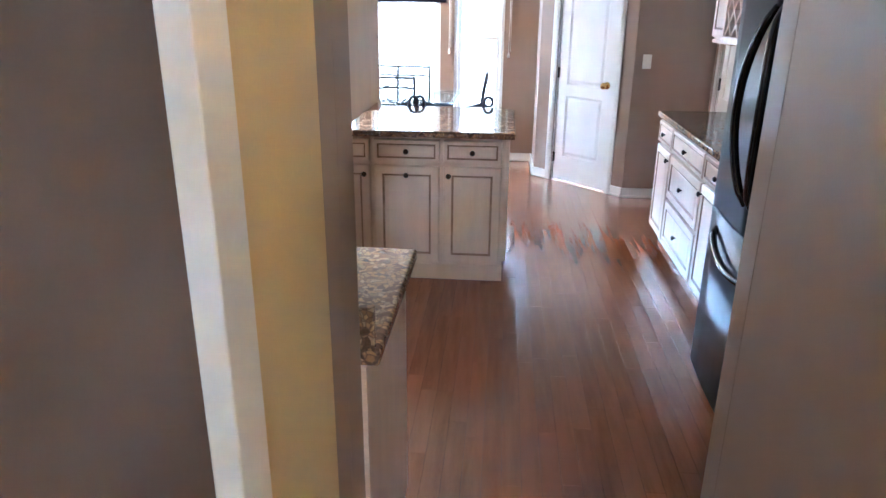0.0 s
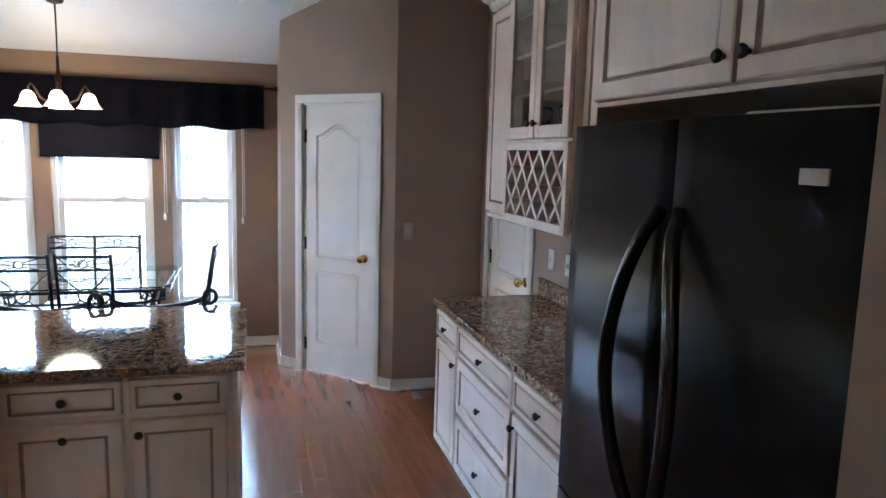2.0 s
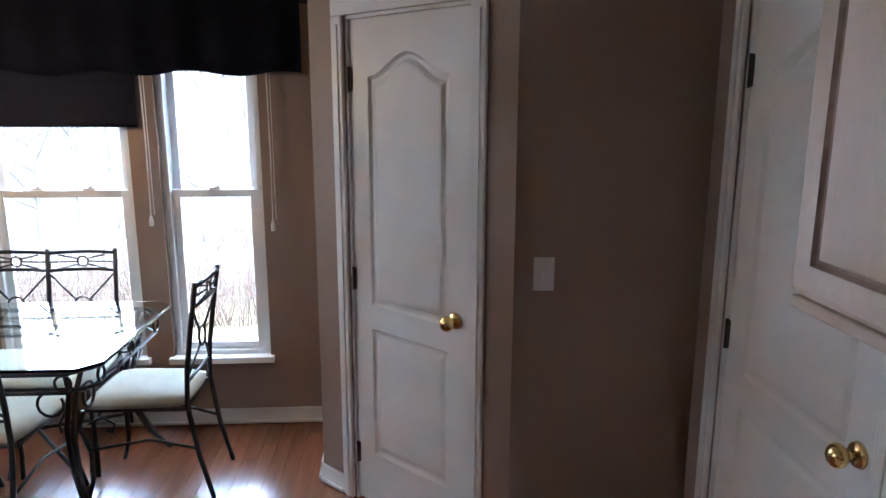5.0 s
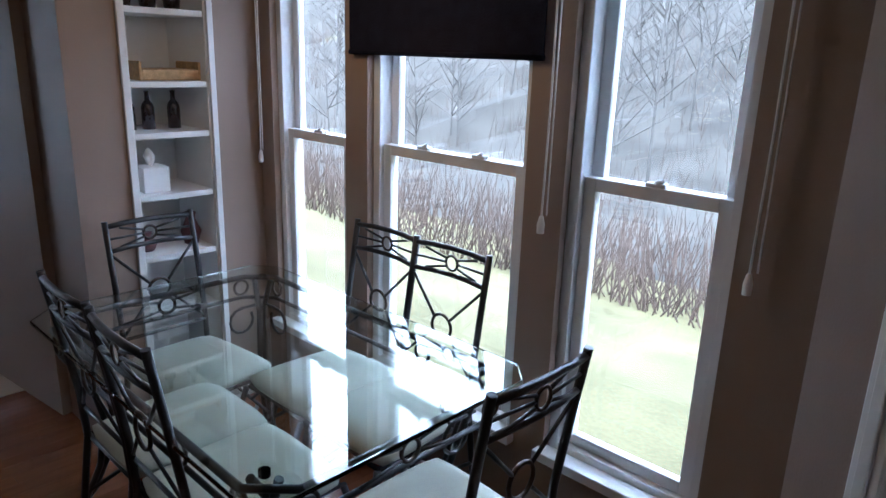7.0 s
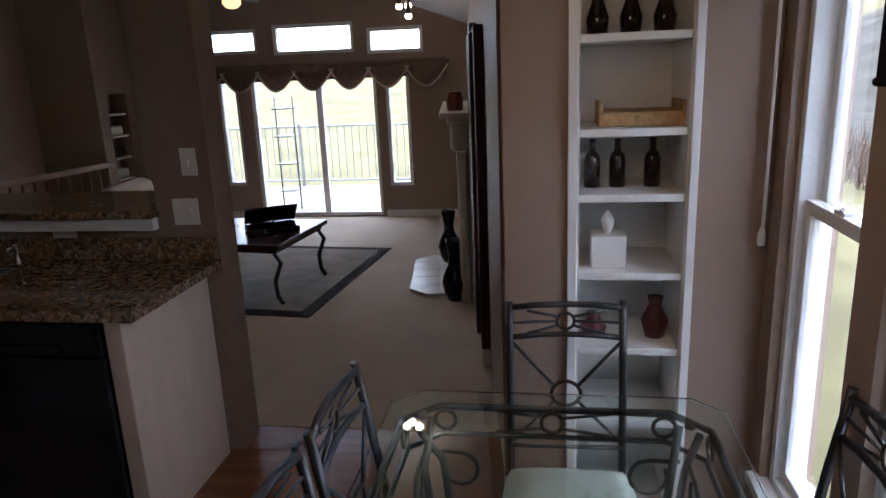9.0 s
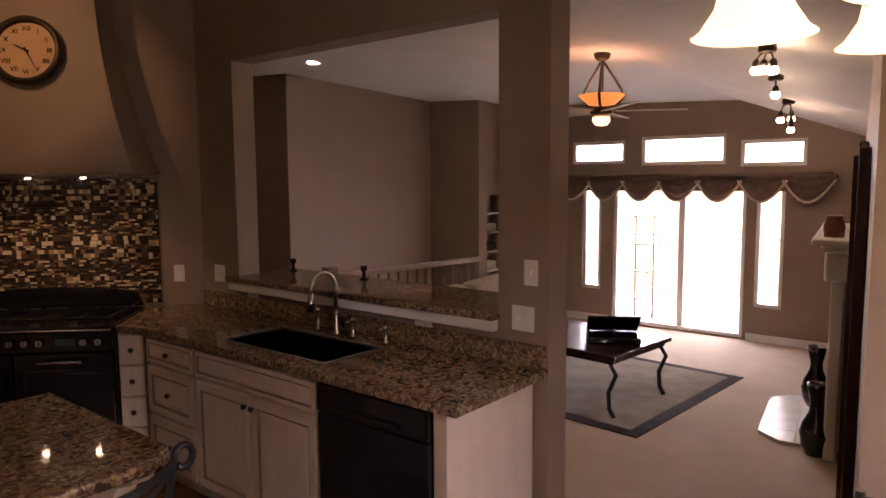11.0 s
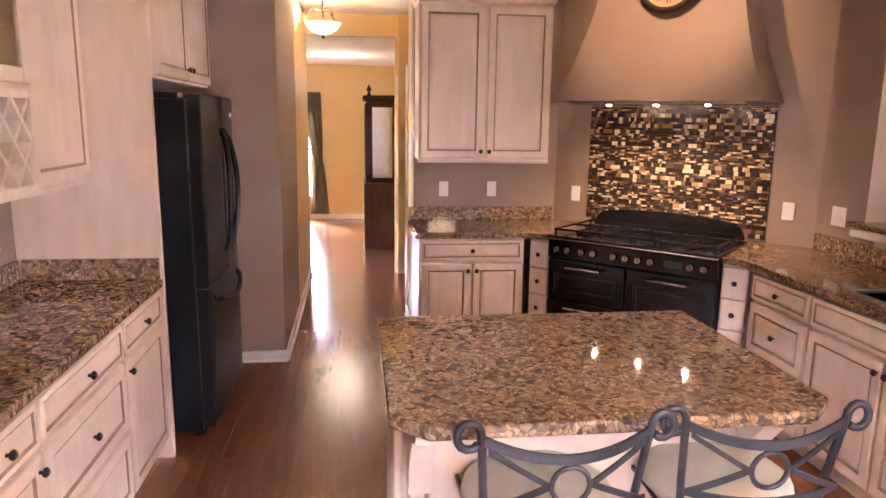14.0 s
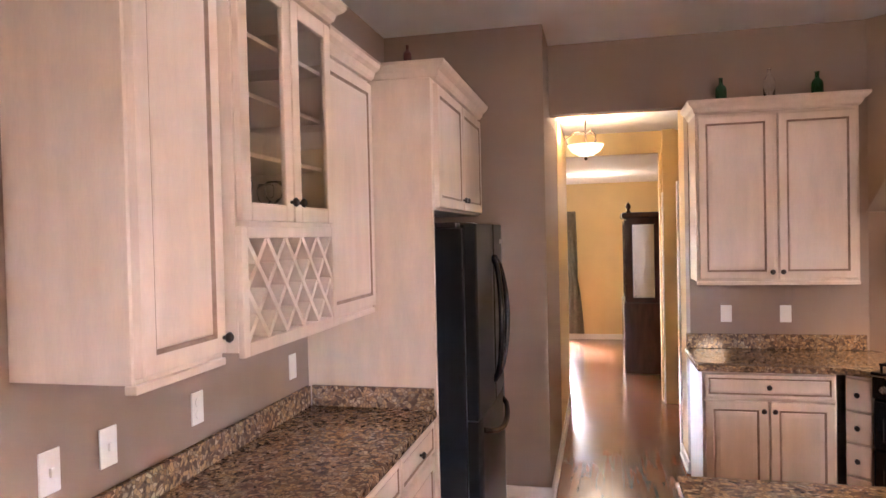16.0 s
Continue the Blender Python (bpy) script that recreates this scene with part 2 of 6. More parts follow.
DOOR_RINGS = [(0.004, 0, 0), (0.010, -0.003, 0), (0.050, -0.003, 0), (0.057, 0.003, 1), (0.062, 0.004, 1), (0.066, 0.001, 0), (0.088, -0.002, 0)]
DRAWER_RINGS = [(0.004, 0, 0), (0.008, -0.003, 0), (0.024, -0.003, 0), (0.029, 0.002, 1), (0.033, 0.003, 1), (0.036, 0.0, 0), (0.046, -0.002, 0)]
SMALL_RINGS = [(0.003, 0, 0), (0.007, -0.002, 0), (0.018, -0.002, 0)]


def part(name, bm, mat, parent, label=""):
    me = bpy.data.meshes.new(name)
    bmesh.ops.recalc_face_normals(bm, faces=bm.faces)
    bm.to_mesh(me)
    bm.free()
    for m in mat if isinstance(mat, (list, tuple)) else [mat]:
        me.materials.append(m)
    ob = new(name, me)
    ob.parent = parent
    if label:
        ob["label"] = label
    return ob


def thing(name, label, category, m=None, group="", kind=""):
    ob = new(name)
    ob.empty_display_size = 0.1
    if m is not None:
        ob.matrix_world = m
    return tagged(ob, label, category, group, kind)


def solid(name, bm, mat, label, category, m=None, group="", kind=""):
    ob = part(name, bm, mat, None)
    if m is not None:
        ob.matrix_world = m
    return tagged(ob, label, category, group, kind)


def new_bm():
    return bmesh.new()


def knob(parent, x, z, y=-0.003):
    bm = new_bm()
    rod(bm, (x, y, z), (x, y - 0.014, z), 0.006)
    rod(bm, (x, y - 0.012, z), (x, y - 0.020, z), 0.013, 0.016, 12)
    rod(bm, (x, y - 0.020, z), (x, y - 0.027, z), 0.016, 0.009, 12)
    return part("knob", bm, KNOB, parent, "dark metal knob")


def cab_door(parent, x0, x1, z0, z1, knob_at, y=-0.021):
    d = part("door", panelled(new_bm(), x0 + 0.002, x1 - 0.002, z0 + 0.002, z1 - 0.002, DOOR_RINGS, 0.02, y), [CREAM, GLAZE], parent)
    if knob_at:
        knob(d, *knob_at, y - 0.003)
    return d


def cab_drawer(parent, x0, x1, z0, z1, y=-0.021, rings=DRAWER_RINGS, with_knob=True):
    d = part("drawer", panelled(new_bm(), x0 + 0.002, x1 - 0.002, z0 + 0.002, z1 - 0.002, rings, 0.02, y), [CREAM, GLAZE], parent)
    if with_knob:
        knob(d, (x0 + x1) / 2, (z0 + z1) / 2, y - 0.003)
    return d


def base_body(parent, w, depth, top=0.875, kick=0.1):
    bm = new_bm()
    box(bm, 0, w, 0, depth, kick, top, 0.001)
    box(bm, 0.0, w, 0.06, depth, 0, kick)
    return part("body", bm, CREAM, parent)

# ---------------------------------------------------------------- the setting
def structure(name, bm, mat, label, category):
    return solid(name, bm, mat, label, category, kind="structure")


def wall_run(name, p, q, z0, z1, mat, label, thick=0.12, openings=(), back=1):
    """A wall from p to q, whose seen face is the line p-q; its thickness lies to the left of p->q. Openings: (from, to, bottom, top) along it."""
    p, q = Vector((*p, 0)), Vector((*q, 0))
    length = (q - p).length
    bm = new_bm()
    xs = sorted({0.0, length, *[v for o in openings for v in o[:2]]})
    for a, b in zip(xs, xs[1:]):
        holes = sorted((o[2], o[3]) for o in openings if o[0] <= a + 1e-6 and o[1] >= b - 1e-6)
        z = z0
        for lo, hi in holes:
            if lo > z + 1e-4:
                box(bm, a, b, 0, thick, z, lo)
            z = hi
        if z1 > z + 1e-4:
            box(bm, a, b, 0, thick, z, z1)
    bmesh.ops.remove_doubles(bm, verts=bm.verts, dist=1e-5)
    seen = {}
    bm.verts.index_update()
    for f in list(bm.faces):
        key = tuple(sorted(v.index for v in f.verts))
        seen.setdefault(key, []).append(f)
    for fs in seen.values():
        if len(fs) > 1:
            for f in fs:
                bm.faces.remove(f)
    ob = structure(name, bm, mat, label, "wall")
    d = (q - p).normalized()
    ob.matrix_world = Matrix.Translation(p) @ Matrix.Rotation(math.atan2(d.y, d.x), 4, "Z")
    return ob


def baseboard(name, p, q, parent=None, mat=None):
    p, q = Vector((*p, 0)), Vector((*q, 0))
    bm = new_bm()
    w = (q - p).length
    box(bm, 0, w, -0.014, -0.0005, 0.002, 0.085, 0.003)
    box(bm, 0, w, -0.026, -0.0145, 0.002, 0.02, 0.004)
    ob = structure("baseboard", bm, mat or WHITE, "white painted baseboard along the wall foot", "baseboard")
    d = (q - p).normalized()
    ob.matrix_world = Matrix.Translation(p) @ Matrix.Rotation(math.atan2(d.y, d.x), 4, "Z")
    return ob


NW, EW, SW, HIGH = 7.96, 1.84, 1.935, 3.05      # kitchen: north, east, south faces, ceiling
PW, PB = -2.53, -2.69                           # sink partition: kitchen face, family room face
BX = -2.00                                      # face of the bookcase wall
FARX, FNY = -7.64, 6.72                          # family room: west wall, north wall
SILL, HEAD = 0.375, 2.08
WINDOWS = [(-1.90, -1.40), (-1.27, -0.53), (-0.39, 0.12)]

# floors
fl = structure("floor", box(new_bm(), -2.75, 2.4, -4.6, 8.1, -0.12, -0.012), SEAM, "dark seams under the oak floor boards", "floor")
structure("carpet", box(new_bm(), -7.9, -2.75, -0.4, 7.4, -0.12, 0.004), CARPET, "beige wall-to-wall carpet of the family room", "carpet")

# north wall with three windows; p->q runs west to east seen from the south
wall_run("wall_north", (BX - 0.5, NW), (EW + 0.2, NW), 0, HIGH, TAUPE, "taupe painted north wall with three windows", 0.16,
         [(a - BX + 0.5, b - BX + 0.5, SILL, HEAD) for a, b in WINDOWS])
# bookcase wall (seen face looks east): p->q runs south to north
BY0, BY1, BZ0, BZ1 = 7.385, 7.735, 0.10, 2.06
wall_run("wall_bookcase", (BX, 7.17), (BX, NW), 0, HIGH, TAUPE, "taupe wall holding a built-in bookcase", 0.38, [(BY0 - 7.17, BY1 - 7.17, BZ0, BZ1)])
# pantry: return, diagonal with the door, short wall with the switch
wall_run("wall_pantry_side", (0.46, NW), (0.46, 7.345), 0, HIGH, TAUPE, "narrow taupe return wall beside the pantry", 0.1)
DOOR_A, DOOR_B = 0.225, 0.86
wall_run("wall_pantry", (0.46, 7.345), (1.20, 6.605), 0, HIGH, TAUPE, "taupe diagonal wall with the pantry door", 0.1, [(DOOR_A, DOOR_B, 0, 2.045)])
wall_run("wall_switch", (1.20, 6.605), (EW, 6.605), 0, HIGH, TAUPE, "taupe wall with a light switch", 0.1)
# east wall
wall_run("wall_east", (EW, 6.72), (EW, 0.2), 0, HIGH, TAUPE, "taupe east wall behind the cabinets", 0.14, [(0.30, 1.02, 0, 2.045)])
# south: block beside the refrigerator, lintel of the passage, wall behind the counter
wall_run("wall_refrigerator", (EW, 2.46), (0.789, 2.46), 0, HIGH, TAUPE, "taupe wall beside the refrigerator", 0.1)
wall_run("wall_passage_east", (0.79, 2.359), (0.79, -0.25), 0, HIGH, TAUPE, "wall along the passage", 0.1)
wall_run("wall_south", (EW - 0.02, SW), (-1.24, SW), 0, HIGH, TAUPE, "taupe south wall over the passage and the counter", 0.12, [(EW - 0.02 - 0.80, EW - 0.02 + 0.14, 0, 2.56)])
# diagonal range wall
wall_run("wall_range", (-1.24, SW), (PW, 3.225), 0, HIGH, TAUPE, "taupe diagonal wall behind the range", 0.12)
# sink partition with its wide opening, seen face looks east: from south to north would put thickness to the west
wall_run("wall_sink", (PW, 3.10), (PW, 5.92), 0, HIGH, TAUPE, "taupe half wall and post between kitchen and family room", 0.16, [(0.53, 2.555, 1.05, 2.50)])
wall_run("header_kitchen", (PW, 5.92), (PW, 7.12), 2.72, HIGH, TAUPE, "taupe header over the way to the family room", 0.16)

# family room shell
FAR_OPEN = [(3.85, 5.36, 0.02, 1.72), (3.44, 3.69, 0.40, 1.70), (5.46, 5.74, 0.37, 1.70), (3.29, 3.98, 1.93, 2.20), (4.18, 5.13, 1.90, 2.23), (5.28, 5.92, 1.87, 2.15)]
wall_run("wall_family_west", (FARX, 1.2), (FARX, 7.0), 0, HIGH, TAUPE, "taupe west wall with sliding door and transoms", 0.16,
         [(a - 1.2, b - 1.2, c, d) for a, b, c, d in FAR_OPEN])
wall_run("wall_family_north", (FARX, 6.42), (BX - 0.381, 7.13), 0, HIGH, TAUPE, "taupe north wall of the family room with the fireplace", 0.14)
wall_run("wall_family_south", (PB, 0.2), (-4.55, 0.2), 0, HIGH, TAUPE, "taupe south wall of the family room", 0.14)
wall_run("wall_family_corner", (-4.55, 0.2), (-4.55, 1.62), 0, HIGH, TAUPE, "taupe jutting wall of the family room", 0.2)
wall_run("wall_stair", (-4.75, 1.62), (-6.95, 1.56), 0, HIGH, TAUPE, "taupe wall behind the stair rail", 0.14)
wall_run("wall_stair_end", (-6.95, 1.42), (-6.95, 2.35), 0, HIGH, TAUPE, "taupe wall past the stair", 0.14)
wall_run("wall_niche", (-7.09, 2.35), (FARX, 2.35), 0, HIGH, TAUPE, "taupe wall with a shelf niche", 0.14, [(0.03, 0.40, 0.0, 1.55)])
wall_run("wall_niche_back", (-7.0, 2.05), (FARX, 2.05), 0, HIGH, TAUPE, "taupe back of the shelf niche", 0.1)
wall_run("wall_behind_range", (PB + 0.001, 3.1), (PB + 0.001, 0.1), 0, HIGH, TAUPE, "taupe wall closing the corner behind the range", 0.1)

# ceilings
bm = new_bm()
box(bm, PB, 2.2, -0.4, 6.35, HIGH, HIGH + 0.1)
vs = [bm.verts.new(v) for v in ((PB, 6.35, HIGH), (2.2, 6.35, HIGH), (2.2, 8.15, 2.32), (PB, 8.15, 2.32), (PB, 6.35, HIGH + 0.1), (2.2, 6.35, HIGH + 0.1), (2.2, 8.15, 2.42), (PB, 8.15, 2.42))]
for q in ((0, 1, 2, 3), (7, 6, 5, 4), (0, 4, 5, 1), (1, 5, 6, 2), (2, 6, 7, 3), (3, 7, 4, 0)):
    bm.faces.new([vs[i] for i in q])
structure("ceiling", bm, CEIL, "white kitchen ceiling sloping down to the windows", "ceiling")
bm = new_bm()
rows = [(0.0, 2.82, 3.0), (5.25, 2.56, 2.75), (7.3, 1.76, 2.74)]      # y, height at the west wall, height at the kitchen
under, over = [], []
for j in range(13):
    (ya, wa, ea), (yb, wb, eb) = rows[:2] if j < 6 else rows[1:]
    u = j / 6 if j < 6 else (j - 6) / 6
    low, high = wa + (wb - wa) * u, ea + (eb - ea) * u
    for layer, dz in ((under, 0.0), (over, 0.1)):
        layer.append([bm.verts.new((-7.9 + (PB + 7.9) * i / 12, ya + (yb - ya) * u, low + (high - low) * i / 12 + dz)) for i in range(13)])
for layer in (under, over):
    for p, q in zip(layer, layer[1:]):
        for i in range(12):
            bm.faces.new((p[i], p[i + 1], q[i + 1], q[i]))
structure("ceiling_family", bm, CEIL, "white vaulted ceiling of the family room", "ceiling")

# passage, side room and dining room to the south
wall_run("wall_passage_west", (-0.14, 1.358), (-0.14, 1.71), 0, HIGH, YELLOW, "yellow wall stub of the passage", 0.03)
wall_run("wall_counter_end", (-0.14, 1.711), (-0.14, SW - 0.121), 0, HIGH, TAUPE, "taupe wall end beside the counter", 0.12)
wall_run("wall_passage_far", (-0.16, -0.42), (-0.16, -0.22), 0, HIGH, YELLOW, "yellow wall end of the passage", 0.12)
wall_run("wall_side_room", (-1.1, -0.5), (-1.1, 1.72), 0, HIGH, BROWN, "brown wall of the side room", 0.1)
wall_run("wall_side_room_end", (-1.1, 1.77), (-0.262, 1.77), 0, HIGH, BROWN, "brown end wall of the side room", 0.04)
wall_run("wall_passage_east_yellow", (0.785, 1.15), (0.785, -0.25), 0, HIGH - 0.4, YELLOW, "yellow wall of the passage", 0.004)
wall_run("wall_arch", (0.79, -0.30), (-0.9, -0.30), 0, HIGH, YELLOW, "yellow wall with a wide opening to the dining room", 0.12, [(0.0, 0.92, 0, 2.50)])
wall_run("wall_dining_east", (2.0, -0.42), (2.0, -4.4), 0, HIGH, YELLOW, "yellow dining room wall", 0.1)
wall_run("wall_dining_west", (-1.6, -4.4), (-1.6, -0.42), 0, HIGH, YELLOW, "yellow dining room wall", 0.1)
wall_run("wall_dining_south", (2.0, -4.35), (-1.6, -4.35), 0, HIGH, YELLOW, "yellow dining room wall with a window", 0.14, [(0.50, 1.02, 0.35, 1.95)])
wall_run("wall_dining_north", (0.79, -0.42), (2.0, -0.42), 0, HIGH, YELLOW, "yellow wall beside the opening", 0.1)
structure("ceiling_dining", box(new_bm(), -1.8, 2.2, -4.6, -0.32, 2.50, 2.6), CEIL, "white dining room ceiling", "ceiling")
structure("ceiling_passage", box(new_bm(), -1.2, 0.9, -0.30, SW - 0.122, 2.72, 2.8), CEIL, "pale ceiling of the passage", "ceiling")

for p, q in (((BX, NW), (0.46, NW)), ((0.46, NW), (0.46, 7.345)), ((1.20, 6.605), (EW, 6.605)), ((EW, 2.46), (0.775, 2.46)), ((0.785, -0.2), (0.785, 2.46)),
             ((BX, 7.17), (BX, NW)), ((-0.14, 1.37), (-0.14, SW - 0.12)), ((-0.16, -0.42), (-0.16, -0.29)), ((2.0, -4.35), (-1.6, -4.35)), ((FARX, 5.40), (FARX, 6.7)), ((FARX, 1.3), (FARX, 3.80))):
    flip = (q, p) if p[0] == 0.785 else (p, q)
    baseboard("baseboard", *flip)
for p, q in (((0.46, 7.345), (0.46 + 0.155 * 0.7071, 7.345 - 0.155 * 0.7071)), ((0.46 + 0.93 * 0.7071, 7.345 - 0.93 * 0.7071), (1.20, 6.605)), ((PW + 0.0, 5.92), (PB, 5.92))):
    baseboard("baseboard", *((q, p) if p[1] == 5.92 else (p, q)))


# windows
def sash_window(name, x0, x1):
    """A white double-hung window set in the north wall."""
    w, t = x1 - x0, thing(name, "white vinyl double-hung window with bright daylight", "window", pose((x0 + x1) / 2, NW, SILL), kind="structure")
    h = HEAD - SILL
    mid = 1.257 - SILL
    bm = new_bm()
    for a, b, c, d in ((-w / 2, -w / 2 + 0.035, 0, h), (w / 2 - 0.035, w / 2, 0, h), (-w / 2 + 0.035, w / 2 - 0.035, 0, 0.035), (-w / 2 + 0.035, w / 2 - 0.035, h - 0.035, h)):
        box(bm, a, b, 0.03, 0.13, c, d, 0.003)
    part("window_frame", bm, VINYL, t)
    bm = new_bm()
    box(bm, -w / 2 - 0.02, w / 2 + 0.02, -0.035, 0.028, -0.022, 0.012, 0.004)
    part("window_sill", bm, VINYL, t)
    for lo, hi, y in ((0.037, mid + 0.02, 0.05), (mid - 0.02, h - 0.037, 0.088)):
        s = new_bm()
        a, b, k = -w / 2 + 0.037, w / 2 - 0.037, 0.038
        for q in ((a, a + k, lo, hi), (b - k, b, lo, hi), (a + k, b - k, lo, lo + k), (a + k, b - k, hi - k, hi)):
            box(s, q[0], q[1], y, y + 0.034, q[2], q[3], 0.003)
        sash = part("sash", s, VINYL, t)
        pane = part("pane", box(new_bm(), a + k - 0.004, b - k + 0.004, y + 0.014, y + 0.020, lo + k - 0.004, hi - k + 0.004), GLASS, sash, "clear glass pane")
        pane.visible_shadow = False
    for x in ((-0.13, 0.13) if w > 0.6 else (0.0,)):
        l = new_bm()
        box(l, x - 0.03, x + 0.03, 0.052, 0.075, mid + 0.02, mid + 0.032, 0.003)
        rod(l, (x, 0.06, mid + 0.03), (x + 0.022, 0.052, mid + 0.04), 0.008, 0.005)
        part("sash_lock", l, VINYL, t)
    return t


for i, (a, b) in enumerate(WINDOWS):
    sash_window("window_%d" % (i + 1), a, b)


# doors
def panel_door(parent, w, h, knob_x, mat=WHITE):
    """A moulded two-panel door with an arched upper panel, facing -y, from x=0 to w."""
    bm = new_bm()
    rim = 0.10
    lo = (0.24, 0.80)
    up = (0.90, h - 0.13)

    def shape(a, b, c, d, arch, inset, y):
        pts = [(a + inset, c + inset), (b - inset, c + inset)]
        n = 12
        for i in range(n + 1):
            u = i / n
            x = b - inset + (a - b + 2 * inset) * u
            s = math.sin(math.pi * u) ** 2 if arch else 0
            pts.append((x, d - inset - (arch * (1 - s))))
        return [bm.verts.new((x, y, z)) for x, z in pts]

    def band(l, m, smooth=False):
        for k in range(len(l)):
            bm.faces.new((l[k], l[(k + 1) % len(l)], m[(k + 1) % len(l)], m[k]))

    outer = [bm.verts.new(v) for v in ((0, 0, 0.006), (w, 0, 0.006), (w, 0, h), (0, 0, h))]
    back = [bm.verts.new((v.co.x, 0.035, v.co.z)) for v in outer]
    band(back, outer)
    bm.faces.new(back[::-1])
    edges = [bm.edges.new((outer[k], outer[(k + 1) % 4])) if not bm.edges.get((outer[k], outer[(k + 1) % 4])) else bm.edges.get((outer[k], outer[(k + 1) % 4])) for k in range(4)]
    for (c, d), arch in ((lo, 0), (up, 0.085)):
        loops = [shape(rim, w - rim, c, d, arch, i, y) for i, y in ((0, 0), (0.012, 0.009), (0.024, 0.010), (0.040, 0.003), (0.052, 0.002))]
        for l, m in zip(loops, loops[1:]):
            band(l, m)
        bm.faces.new(loops[-1])
        for k in range(len(loops[0])):
            edges.append(bm.edges.get((loops[0][k], loops[0][(k + 1) % len(loops[0])])))
    bmesh.ops.triangle_fill(bm, edges=edges, use_beauty=True, use_dissolve=False)
    leaf = part("leaf", bm, mat, parent)
    s = new_bm()
    rod(s, (knob_x, -0.001, 0.93), (knob_x, -0.010, 0.93), 0.032, 0.028, 20)
    rod(s, (knob_x, -0.010, 0.93), (knob_x, -0.035, 0.93), 0.011)
    k = bmesh.ops.create_uvsphere(s, u_segments=18, v_segments=12, radius=0.029)
    for v in k["verts"]:
        v.co = Vector((knob_x + v.co.x, -0.052 + v.co.y * 0.8, 0.93 + v.co.z))
    for f in s.faces:
        f.smooth = True
    part("door_handle", s, BRASS, leaf, "polished brass door knob")
    hx = 0.0 if knob_x > w / 2 else w
    for z in (0.22, 1.0, 1.80):
        g = new_bm()
        box(g, hx - 0.016, hx + 0.012, -0.006, -0.001, z - 0.045, z + 0.045, 0.001)
        rod(g, (hx, -0.007, z - 0.048), (hx, -0.007, z + 0.048), 0.006)
        part("hinge", g, BRONZE, leaf, "dark metal hinge")
    return leaf


def casing(parent, w, h, width=0.062):
    for x0, x1, z0, z1 in ((-width - 0.006, -0.006, 0, h + 0.006), (w + 0.006, w + width + 0.006, 0, h + 0.006), (-width - 0.006, w + width + 0.006, h + 0.0065, h + width + 0.006)):
        bm = new_bm()
        box(bm, x0, x1, -0.018, -0.0005, z0, z1, 0.005)
        if z1 - z0 > 1:
            box(bm, (x0 + x1) / 2 - 0.012, (x0 + x1) / 2 + 0.012, -0.023, -0.017, z0, z1 - 0.03, 0.003)
        part("casing", bm, WHITE, parent)
    bm = new_bm()
    box(bm, -0.006, 0.008, 0.0, 0.1, 0, h)
    box(bm, w - 0.008, w + 0.006, 0.0, 0.1, 0, h)
    box(bm, 0.008, w - 0.008, 0.0, 0.1, h - 0.008, h + 0.006)
    part("jamb", bm, WHITE, parent)


W_P = DOOR_B - DOOR_A
d1 = thing("door_1", "closed white two-panel pantry door with brass knob", "door", pose(0.46 + (DOOR_A) * 0.7071, 7.345 - DOOR_A * 0.7071, 0, 0, 0, -45), kind="structure")
casing(d1, W_P, 2.035)
holder = panel_door(d1, W_P - 0.02, 2.022, W_P - 0.085)
holder.location = (0.01, 0.012, 0.004)
d2 = thing("door_2", "white panelled door behind the wall cabinets", "door", pose(EW, 6.42, 0, 0, 0, -90), kind="structure")
casing(d2, 0.72, 2.035)
holder = panel_door(d2, 0.70, 2.022, 0.64)
holder.location = (0.01, 0.012, 0.004)

# ---------------------------------------------------------------- kitchen: cabinets and appliances
SOUTH, WEST, EAST, NORTH = 0, -90, 90, 180      # the way a unit faces


def crown(parent, w, d, z, left=True, right=True, out=0.05):
    bm = new_bm()
    a, b = (-out if left else 0), (w + out if right else w)
    prof = [(0.0, 0), (0.012, 0.012), (0.02, 0.035), (0.04, 0.05), (0.05, 0.065), (0.05, 0.08)]
    rows = []
    for o, h in prof:
        o = o * out / 0.05
        xl, xr = (-o if left else 0), (w + o if right else w)
        rows.append([bm.verts.new(v) for v in ((xl, d, z + h), (xl, -o - 0.02, z + h), (xr, -o - 0.02, z + h), (xr, d, z + h))])
    for r, s in zip(rows, rows[1:]):
        for k in range(3):
            bm.faces.new((r[k], r[k + 1], s[k + 1], s[k]))
        bm.faces.new((r[3], r[0], s[0], s[3]))
    bm.faces.new(rows[-1]), bm.faces.new(rows[0][::-1])
    return part("crown_moulding", bm, CREAM, parent)


def wall_cabinet(m, w, d, z0, z1, doors, label, knob_side="meet", crown_sides=(True, True)):
    t = thing("wall_cabinet", label, "cabinet", m)
    part("body", box(new_bm(), 0, w, 0, d, z0, z1, 0.001), CREAM, t)
    part("light_rail", box(new_bm(), 0, w, -0.012, 0.02, z0 - 0.022, z0 - 0.0005, 0.003), CREAM, t)
    step = w / doors
    for i in range(doors):
        side = (i + 1) * step - 0.03 if (knob_side == "meet" and i % 2 == 0 and doors > 1) or knob_side == "right" else i * step + 0.03
        cab_door(t, i * step + 0.008, (i + 1) * step - 0.008, z0 + 0.01, z1 - 0.015, (side, z0 + 0.06))
    crown(t, w, d, z1, *crown_sides)
    return t


